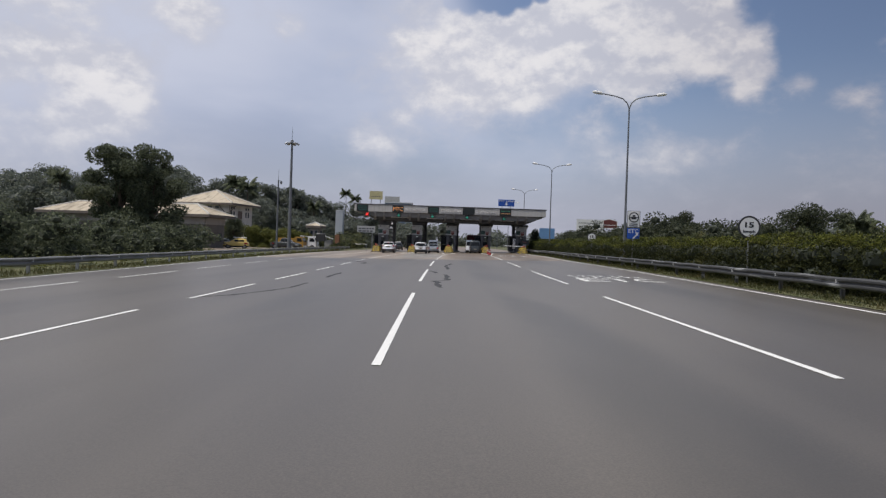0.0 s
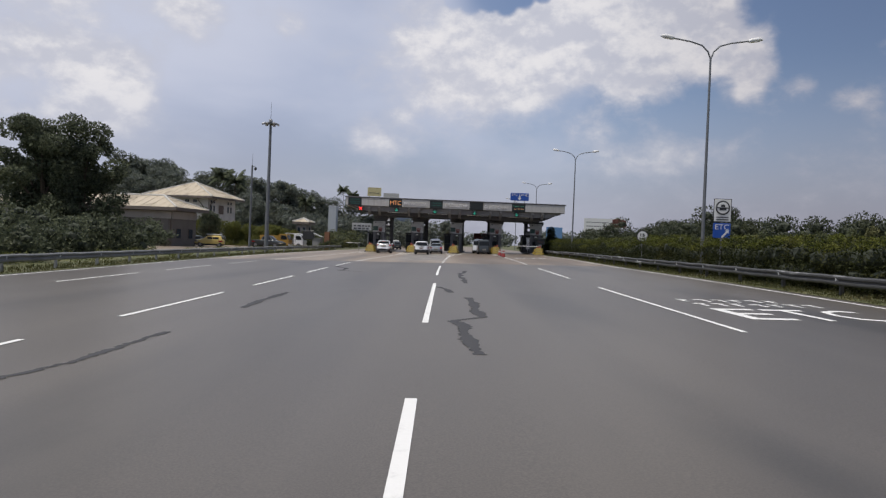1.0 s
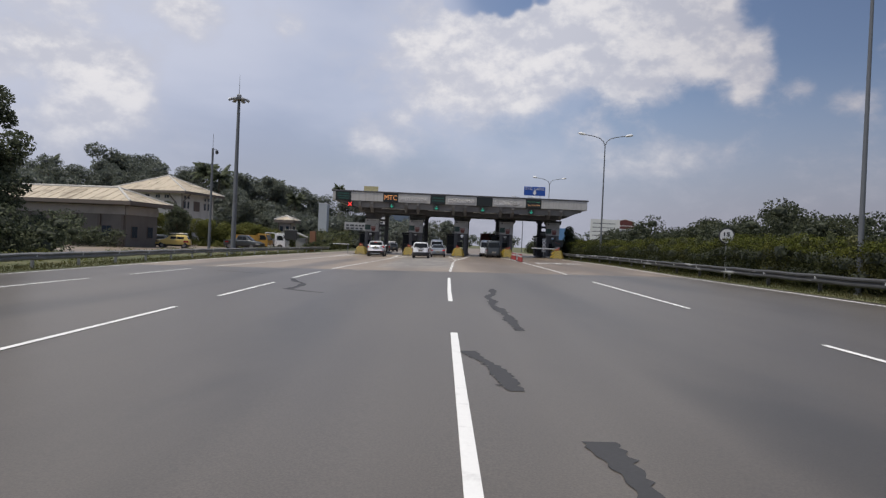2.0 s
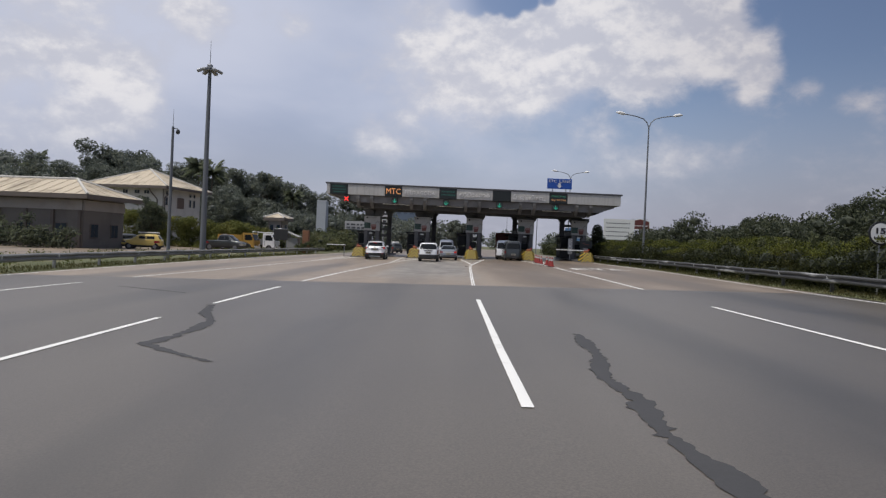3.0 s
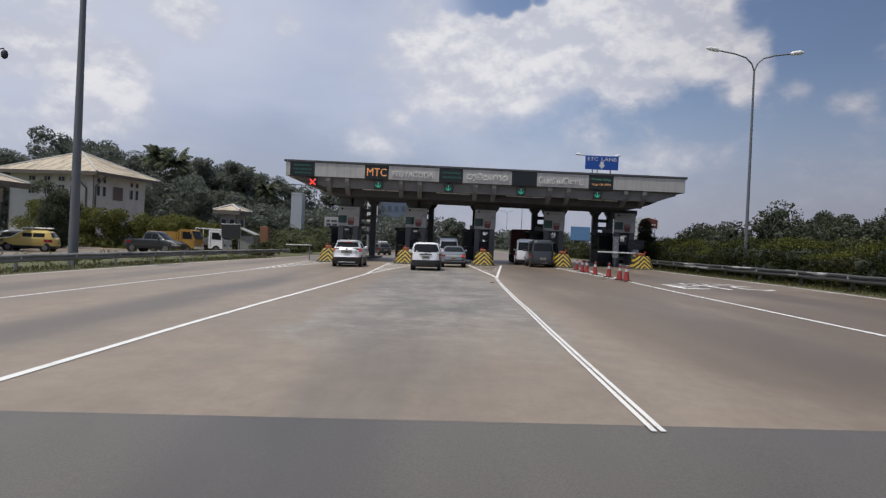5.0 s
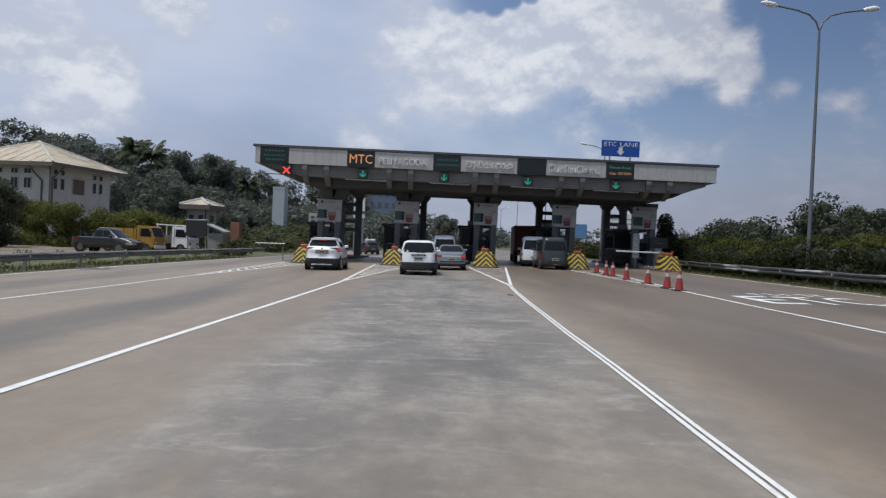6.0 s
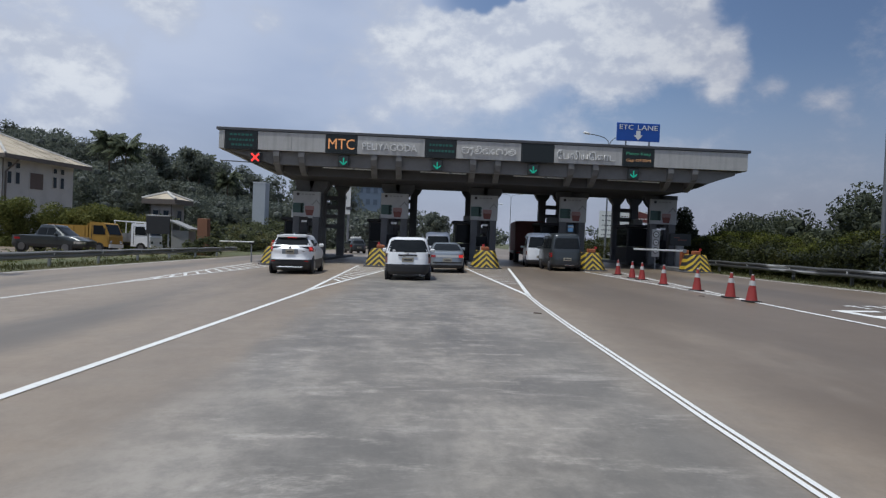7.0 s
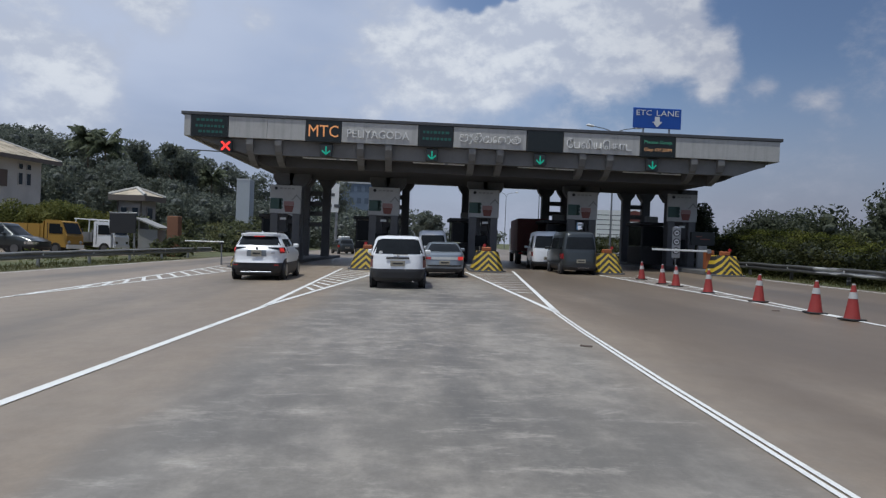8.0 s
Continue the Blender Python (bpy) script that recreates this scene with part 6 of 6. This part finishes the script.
# ---- woods and trees ----
def wood(name, spots, seed, leaves, size, mat, label, low=0.25):
    """Uncounted trees of one far wood: clumps over (x, y, height, radius) spots."""
    q = random.Random(seed)
    bl = []
    for x, y, h, rad in spots:
        g = ground_z(x)
        for _ in range(10):
            f = q.random()
            s = rad * (0.34 + 0.3 * q.random())
            bl.append((x + q.gauss(0, rad * 0.5), y + q.gauss(0, rad * 0.4), g + h * (low + (0.93 - low) * f), s, s, s * 0.72))
        bl.append((x, y, g + h * 0.25, rad * 0.9, rad * 0.7, h * 0.28))
    ob = thing(name, label, "woods", kind="stuff")
    part("leaves", leaf_mesh(name, bl, leaves, size, 0.6), M[mat], ob)
    part("inner_twigs", core_mesh(bl, 0.44), M["leaf_core_hazed" if mat == "leaf_hazed" else "leaf_core"], ob)
    return ob


q = random.Random(5)
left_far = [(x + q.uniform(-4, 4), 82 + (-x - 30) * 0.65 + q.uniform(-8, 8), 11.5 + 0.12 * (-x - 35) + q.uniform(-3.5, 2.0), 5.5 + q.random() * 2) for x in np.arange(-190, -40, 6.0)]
wood("wood_far_left", left_far, 1, 110000, 0.34, "leaf_hazed", "mixed slope woodland behind the houses, leaves greyed for haze")
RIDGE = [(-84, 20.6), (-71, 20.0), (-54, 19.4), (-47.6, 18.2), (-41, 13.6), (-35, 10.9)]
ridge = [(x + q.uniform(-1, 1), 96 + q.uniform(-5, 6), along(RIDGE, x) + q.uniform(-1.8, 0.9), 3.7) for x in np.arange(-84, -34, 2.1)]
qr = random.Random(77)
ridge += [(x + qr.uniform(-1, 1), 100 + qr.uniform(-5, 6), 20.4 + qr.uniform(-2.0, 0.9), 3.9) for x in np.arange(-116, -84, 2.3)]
wood("wood_ridge", ridge, 12, 165000, 0.22, "leaf_hazed", "mixed round-crowned trees along the ridge")
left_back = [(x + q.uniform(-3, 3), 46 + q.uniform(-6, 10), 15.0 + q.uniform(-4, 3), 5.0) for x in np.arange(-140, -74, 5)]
wood("wood_left_back", left_back, 8, 50000, 0.32, "leaf_hazed", "mixed trees behind the long house")
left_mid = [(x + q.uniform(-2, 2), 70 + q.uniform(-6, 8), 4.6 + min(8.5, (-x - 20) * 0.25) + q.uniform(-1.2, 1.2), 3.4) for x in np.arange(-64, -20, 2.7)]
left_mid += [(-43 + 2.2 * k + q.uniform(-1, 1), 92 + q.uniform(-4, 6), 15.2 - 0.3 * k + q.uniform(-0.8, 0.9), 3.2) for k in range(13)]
wood("wood_mid_left", left_mid, 2, 110000, 0.2, "leaf_hazed", "dense green trees and scrub beyond the court")
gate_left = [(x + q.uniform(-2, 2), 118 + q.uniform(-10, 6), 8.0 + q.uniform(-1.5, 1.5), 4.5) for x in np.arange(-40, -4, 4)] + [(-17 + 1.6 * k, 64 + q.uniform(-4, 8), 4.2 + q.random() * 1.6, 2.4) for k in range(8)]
wood("wood_beyond_gate", gate_left, 10, 40000, 0.26, "leaf_hazed", "trees seen through the toll gate")
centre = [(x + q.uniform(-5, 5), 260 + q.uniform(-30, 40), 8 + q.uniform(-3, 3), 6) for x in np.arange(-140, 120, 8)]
wood("wood_far_centre", centre, 3, 26000, 0.6, "leaf_hazed", "far tree line beyond the toll gate")
right_far = [(21.5 + q.uniform(0, 9) + max(0, -y) * 0.12, y, 4.5 + q.uniform(-0.9, 0.7), 2.3) for y in np.arange(-44, 16, 1.7)]
right_far += [(30 + q.uniform(0, 10), y, 2.5 + q.uniform(-0.4, 0.5), 2.2) for y in np.arange(18, 92, 3)] + [(34 + q.uniform(0, 8), y, 2.2, 2.0) for y in np.arange(-60, -46, 3)]
wood("wood_right", right_far, 4, 150000, 0.125, "leaf_dark", "low dark trees behind the hedge")
right_back = [(54 + q.uniform(0, 20), y, 4.6 + q.uniform(-1, 1.2), 4.0) for y in np.arange(-60, 160, 6)]
wood("wood_right_far", right_back, 6, 30000, 0.32, "leaf_hazed", "far low trees behind the hedge")
scrub = [(-21.5 - q.random() * 2.5 - (3 if -60 < y < -30 else 0), y, 2.2 + q.uniform(-0.7, 0.9), 1.7) for y in np.arange(-120, -38, 1.9)] + [(x, -11.9 - 0.15 * (x + 36) + q.uniform(-0.5, 0.4), 2.2 + q.uniform(-0.6, 0.9), 1.2) for x in np.arange(-60, -34, 1.2)]
wood("scrub_left", scrub, 7, 80000, 0.1, "leaf", "dark scrub and small bushes behind the rail")
pale = [(-18.5 - q.random() * 5, y, 1.6 + (y - 18) * 0.05 + q.uniform(-0.5, 0.8), 1.5) for y in np.arange(19, 60, 1.7)]
pale += [(-23.6 + 0.75 * k, 15.2 + q.uniform(-0.4, 0.6), 2.1 + q.uniform(-0.5, 0.9), 0.8) for k in range(7)] + [(-19.6 + 0.7 * k, 11.0 + q.uniform(-0.3, 0.3), 1.3 + q.uniform(-0.3, 0.5), 0.65) for k in range(4)]
wood("scrub_court", pale, 9, 30000, 0.13, "leaf_court", "pale yellow-green scrub at the edge of the court")

tree(-31.3, -43.4, ground_z(-29), 10.4, 3.3, 21, "large dark green tree behind the guard rail", 34000, 0.11, "leaf", 0.3, 0.05)
tree(-28.6, -42.6, ground_z(-29), 10.0, 3.2, 33, "large dark green tree grown into its neighbour", 34000, 0.11, "leaf", 0.28, 0.05)
tree(26.6, -60, ground_z(16), 4.7, 2.3, 22, "round dark green tree behind the hedge", 22000, 0.065, "leaf_dark", 0.2, 0.25)
tree(34.7, -10, ground_z(16), 6.4, 3.2, 29, "broad dark tree behind the hedge", 45000, 0.075, "leaf_dark", 0.22, 0.2)
tree(38.6, 18.7, ground_z(16), 5.9, 3.0, 23, "broad dark tree behind the hedge", 40000, 0.09, "leaf_dark", 0.25, 0.2)
tree(-40.0, 76, 0, 15.8, 4.4, 24, "tall round-crowned tree on the slope", 14000, 0.24, "leaf_hazed", 0.3, 0.35)
tree(-49.0, 84, 0, 16, 5.0, 25, "tall round-crowned tree on the slope", 14000, 0.24, "leaf_hazed", 0.3, 0.35)
tree(-107.5, 140, 0, 26.5, 9, 26, "spreading tall tree above the woods", 14000, 0.45, "leaf_hazed", 0.5, 0.5)
tree(-98.5, 138, 0, 26, 8, 27, "spreading tall tree above the woods", 12000, 0.42, "leaf_hazed", 0.5, 0.5)
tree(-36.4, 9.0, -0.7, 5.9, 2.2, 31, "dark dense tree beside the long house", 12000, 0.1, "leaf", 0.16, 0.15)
tree(1.6, 150, 0, 9, 4.2, 28, "rounded tree beyond the toll gate", 9000, 0.3, "leaf_hazed", 0.3, 0.2)
for k, (x, y, h) in enumerate(((-118, 120, 20), (-60.0, 88, 17.0), (-56.4, 86, 15.6), (-41, 84, 13.6), (-35.5, 78, 10.2), (-54, 268, 27), (-49, 262, 24), (-84, 40, 13), (-90, 48, 14))):
    palm(x, y, 0, h, 40 + k, "feathery coconut palm above the woods", 4.3 if h > 14 else 3.0)
palm(29.8, -60, 0.3, 3.4, 70, "short palm with upright fronds behind the hedge", 1.9)

bush = []
for x, top in [(-44 + 0.9 * k, 5.1 - 0.1 * k) for k in range(16)] + [(-30.4 + 0.8 * k, 3.9 - 0.12 * k) for k in range(8)]:
    for z in (0.2, 0.45, 0.68, 0.86):
        bush.append((x + q.uniform(-0.7, 0.7), 17.5 + q.uniform(-1.6, 1.8), -0.7 + top * z + q.uniform(-0.3, 0.2), 0.95, 0.95, 0.7))
solo("bushes", leaf_mesh("bushes", bush, 70000, 0.1, 0.3), M["leaf_bright"], "yellow-green bushes before the house", "bush", kind="stuff")
low = [(along(LEFT_EDGE, y) - 2.6 - q.random() * 1.2, y, -0.1 + q.random() * 0.22, 0.5, 0.5, 0.3) for y in np.arange(-115, 8, 1.2)]
solo("verge_weeds", leaf_mesh("verge_weeds", low, 12000, 0.055, 0.1), M["leaf_bright"], "tufts of weeds behind the guard rail", "weeds", kind="stuff")


# ---- buildings ----
def house(label, x, y, sx, sy, wall_h, rise, over, m_wall, storeys, heading=0.0, seed=1, bays=6, hip=None, openings=None):
    """A hip-roofed house; x, y is its near right corner, the house reaching to -x and +y."""
    ob = thing("house", label, "house", pose(x, y, ground_z(x), 0, 0, heading))
    part("wall", box(sx, 0.25, wall_h, -sx / 2, 0.125, 0), m_wall, ob)
    part("wall", box(sx, 0.25, wall_h, -sx / 2, sy - 0.125, 0), m_wall, ob)
    part("wall", box(0.25, sy - 0.5, wall_h, -0.125, sy / 2, 0), m_wall, ob)
    part("wall", box(0.25, sy - 0.5, wall_h, -sx + 0.125, sy / 2, 0), m_wall, ob)
    a, b, c, d = (over, -over), (over, sy + over), (-sx - over, sy + over), (-sx - over, -over)
    run = (sy + 2 * over) / 2
    hip = hip or run
    bm = bmesh.new()
    base = [bm.verts.new((*p, wall_h)) for p in (a, b, c, d)]
    lower = [bm.verts.new((*p, wall_h - 0.12)) for p in (a, b, c, d)]
    r0, r1 = bm.verts.new((over - hip, sy / 2, wall_h + rise)), bm.verts.new((min(over - hip - 0.05, -sx - over + hip), sy / 2, wall_h + rise))
    for f in ((base[0], base[1], r0), (base[1], base[2], r1, r0), (base[2], base[3], r1), (base[3], base[0], r0, r1), lower[::-1]):
        bm.faces.new(f)
    for k in range(4):
        bm.faces.new((lower[k], lower[(k + 1) % 4], base[(k + 1) % 4], base[k]))
    roof = part("roof", bm, M["roof"], ob, "weathered tan hip roof")
    R0, R1 = Vector((over - hip, sy / 2, wall_h + rise)), Vector((min(over - hip - 0.05, -sx - over + hip), sy / 2, wall_h + rise))
    for p, t in ((a, R0), (b, R0), (c, R1), (d, R1)):
        part("ridge_cap", tube([(p[0], p[1], wall_h + 0.03), t + Vector((0, 0, 0.04))], 0.13, 6), M["wall"], roof)
    part("ridge_cap", tube([R0 + Vector((0, 0, 0.04)), R1 + Vector((0, 0, 0.04))], 0.13, 6), M["wall"], roof)
    n = int(sx / 1.1)
    for k in range(1, n):
        u = -sx - over + (sx + 2 * over) * k / n
        reach = min(1.0, min(over - u, u + sx + over) / hip)
        part("roof_rib", tube([(u, -over, wall_h + 0.02), (u, -over + run * reach, wall_h + 0.02 + rise * reach)], 0.035, 4), M["roof"], roof)
    for k in range(1, int(sy / 1.1)):
        v = -over + (sy + 2 * over) * k / int(sy / 1.1)
        reach = min(1.0, min(v + over, sy + over - v) / run)
        part("roof_rib", tube([(over, v, wall_h + 0.02), (over - hip * reach, v, wall_h + 0.02 + rise * reach)], 0.035, 4), M["roof"], roof)
    for p, s in ((a, (1, 0)),):
        part("eave_board", box(sx + 2 * over, 0.06, 0.42, -sx / 2, -over - 0.04, wall_h - 0.42), M["trim"], ob)
        part("eave_board", box(0.06, sy + 2 * over, 0.42, over + 0.04, sy / 2, wall_h - 0.42), M["trim"], ob)
    for face, at, z, wide, high, dark in openings or ():
        if face == "front":
            w = part("window", box(wide, 0.12, high, -at, -0.03, z, 0.01), m_wall, ob)
            part("pane", box(wide - 0.16, 0.03, high - 0.16, -at, -0.095, z + 0.08), M["house_glass"], w)
            if wide > 0.8:
                part("mullion", box(0.05, 0.04, high - 0.16, -at, -0.115, z + 0.08), m_wall, w)
        else:
            w = part("window", box(0.12, wide, high, 0.03, at, z, 0.01), m_wall, ob)
            part("pane", box(0.03, wide - 0.12, high - 0.12, 0.095, at, z + 0.06), M["wood" if dark else "house_glass"], w)
    for st in range(0 if openings else storeys):
        z = wall_h * st / storeys + 0.95
        h = min(1.35, wall_h / storeys - 1.5)
        for k in range(bays):
            u = -sx * (k + 0.6) / bays
            w = part("window", box(1.2, 0.1, h, u, -0.03, z, 0.01), M["trim"], ob)
            for j in (-1, 1):
                part("pane", box(0.5, 0.03, h - 0.14, u + j * 0.28, -0.09, z + 0.07), M["house_glass"], w)
            part("sill", box(1.4, 0.16, 0.07, u, -0.08, z - 0.08), m_wall, w)
        for k in range(max(2, int(sy / 3.2))):
            v = sy * (k + 0.6) / max(2, int(sy / 3.2)) - 0.3
            w = part("window", box(0.1, 1.1, h, 0.03, v, z, 0.01), M["trim"], ob)
            for j in (-1, 1):
                part("pane", box(0.03, 0.46, h - 0.14, 0.09, v + j * 0.26, z + 0.07), M["house_glass"], w)
    for u in (-0.02, -sx + 0.02):
        part("down_pipe", tube([(u, -0.12, 0), (u, -0.12, wall_h - 0.4), (u, -over, wall_h - 0.15)], 0.05, 6), M["trim"], ob)
    return ob


B_OPEN = [("front", u, z, 0.95, h, 0) for u in (2.75, 4.35, 6.3, 8.4) for z, h in ((5.75, 1.22), (7.3, 0.66))]
B_OPEN += [("side", v, z, 0.6, h, 0) for v in (0.6, 1.65, 6.8, 7.9) for z, h in ((5.75, 1.25), (7.3, 0.62))] + [("side", 4.2, 5.4, 1.9, 1.75, 1)]
two_storey = house("two-storey cream house with a wide tan hip roof", -43.1, 28.2, 11.5, 9.7, 8.52, 2.9, 1.3, M["wall"], 2, -11, 1, 4, 7.0, B_OPEN)
part("down_pipe", tube([(-1.0, -0.1, 3), (-1.0, -0.1, 6.6), (-1.7, -0.6, 7.6), (-1.7, -1.2, 8.2)], 0.09, 6), M["trim"], two_storey)
part("down_pipe", tube([(0.1, 0.15, 3), (0.1, 0.15, 6.9), (0.7, 0.5, 7.7), (1.2, 0.6, 8.2)], 0.09, 6), M["trim"], two_storey)
long_house = house("long brown single-storey house darkened for shade, tan hip roof, pale frieze", -35.0, -8.7, 26, 6.0, 4.95, 1.62, 1.2, M["wall_shaded"], 1, -8.5, 2, 7)
part("frieze", box(26.1, 0.12, 0.95, -13, -0.07, 3.5, 0.01), M["wall_mid"], long_house, "pale painted band under the eaves")
part("frieze", box(0.12, 6.0, 0.95, 0.07, 3.0, 3.5, 0.01), M["wall_mid"], long_house, "pale painted band under the eaves")
for k in range(10):
    part("pilaster", box(0.32, 0.22, 3.5, -0.3 - 2.8 * k, -0.12, 0, 0.02), M["trim"], long_house)
HUT_OPEN = [("front", 0.5, 2.6, 0.6, 0.9, 0), ("front", 1.4, 2.6, 0.6, 0.9, 0), ("side", 1.0, 2.6, 0.8, 0.9, 0)]
house("small grey gatehouse with a pale pyramid roof", -23.0, 17.6, 1.9, 2.0, 4.35, 0.6, 0.5, M["wall_mid"], 1, -8, 3, 2, None, HUT_OPEN)

def block(name, label, x, y, sx, sy, h, mat, floors, bays, cap=0.4):
    ob = thing(name, label, "building", pose(x, y, 0))
    part("wall", box(sx, sy, h, 0, 0, 0), mat, ob)
    part("roof", box(sx + cap, sy + cap, 0.2 if cap < 0.1 else 0.35, 0, 0, h), M["far_wall"], ob)
    for f in range(floors):
        for k in range(bays):
            part("window", box(sx / bays * 0.55, 0.08, h / floors * 0.45, -sx / 2 + sx * (k + 0.5) / bays, -sy / 2 - 0.02, h * (f + 0.35) / floors), M["far_glass"], ob)
    return ob


block("tower_block", "pale narrow tower block among the trees", -25.55, 59.5, 1.75, 2.6, 8.6, M["tower_wall"], 0, 2, 0.06)
block("office_block", "blue-grey office block beyond the gate", -17.4, 156, 10.2, 10, 16.2, M["blue_wall"], 5, 5)
block("low_block", "low pale building among the trees", -27, 110, 9, 6, 6.5, M["far_wall"], 2, 4)


def billboard(x, y, w, z0, z1, mat, label, strokes, gable=False):
    ob = thing("billboard", label, "billboard", pose(x, y, ground_z(x) - 0.06), "far billboards")
    for s in (-0.35, 0.35):
        part("post", tube([(w * s, 0.2, 0), (w * s, 0.2, z1)], 0.16, 8), M["galv"], ob)
    outline = [(-w / 2, z0), (w / 2, z0), (w / 2, z1), (-w / 2, z1)]
    if gable:
        outline = [(-w / 2, z0), (w / 2, z0), (w / 2, z1 - 0.9), (0, z1 + 0.2), (-w / 2, z1 - 0.9)]
    part("panel", prism(outline, -0.1, 0.1), M[mat], ob)
    if gable:
        inner = [(-w / 2 + 0.35, z0 + 0.3), (w / 2 - 0.35, z0 + 0.3), (w / 2 - 0.35, z1 - 1.0), (0, z1 - 0.15), (-w / 2 + 0.35, z1 - 1.0)]
        part("red_field", prism(inner, -0.115, -0.1), M["maroon"], ob, "dark red field")
    k = random.Random(int(x))
    for row in range(strokes):
        z = z0 + (z1 - z0) * (row + 0.6) / (strokes + 0.6)
        u = -w * 0.42
        while u < w * 0.34:
            s = k.uniform(0.3, 0.9)
            part("unread_text", box(s, 0.03, 0.34, u + s / 2, -0.12, z - 0.2), M["sign_white" if gable else "coping"], ob)
            u += s + 0.25
    return ob


billboard(66.6, 200, 12.2, 4.9, 14.3, "sign_white", "white billboard with lines of script", 5)
billboard(76.6, 206, 8.0, 10.6, 15.0, "sign_white", "white gabled billboard with a red border", 1, True)
billboard(39.6, 150, 5.8, 4.3, 8.3, "blue_board", "blue and white billboard", 0)
billboard(-32.2, 213, 6.2, 21.6, 25.5, "yellow_board", "yellow billboard above the trees", 1)
billboard(-24.5, 213, 7.0, 20.6, 23.2, "poster", "grey billboard above the trees", 0)
billboard(-11.4, 40, 1.4, 4.4, 7.5, "sign_white", "narrow white board beyond the gate", 2)
billboard(-19.0, 60, 4.4, 4.0, 5.6, "poster", "pale notice board beside the gate", 2)


# ---- litter on the apron ----
for x, y, turn, label in ((-0.00, -25.68, 62, "flat brown scrap lying on the apron"), (5.73, -20.10, 85, "dark scrap lying beside the cones")):
    solo("road_scrap", box(0.06, 0.17, 0.02, 0, 0, 0, 0.008), M["wood"], label, "litter", pose(x, y, ground_z(x) + 0.002, 0, 0, turn))
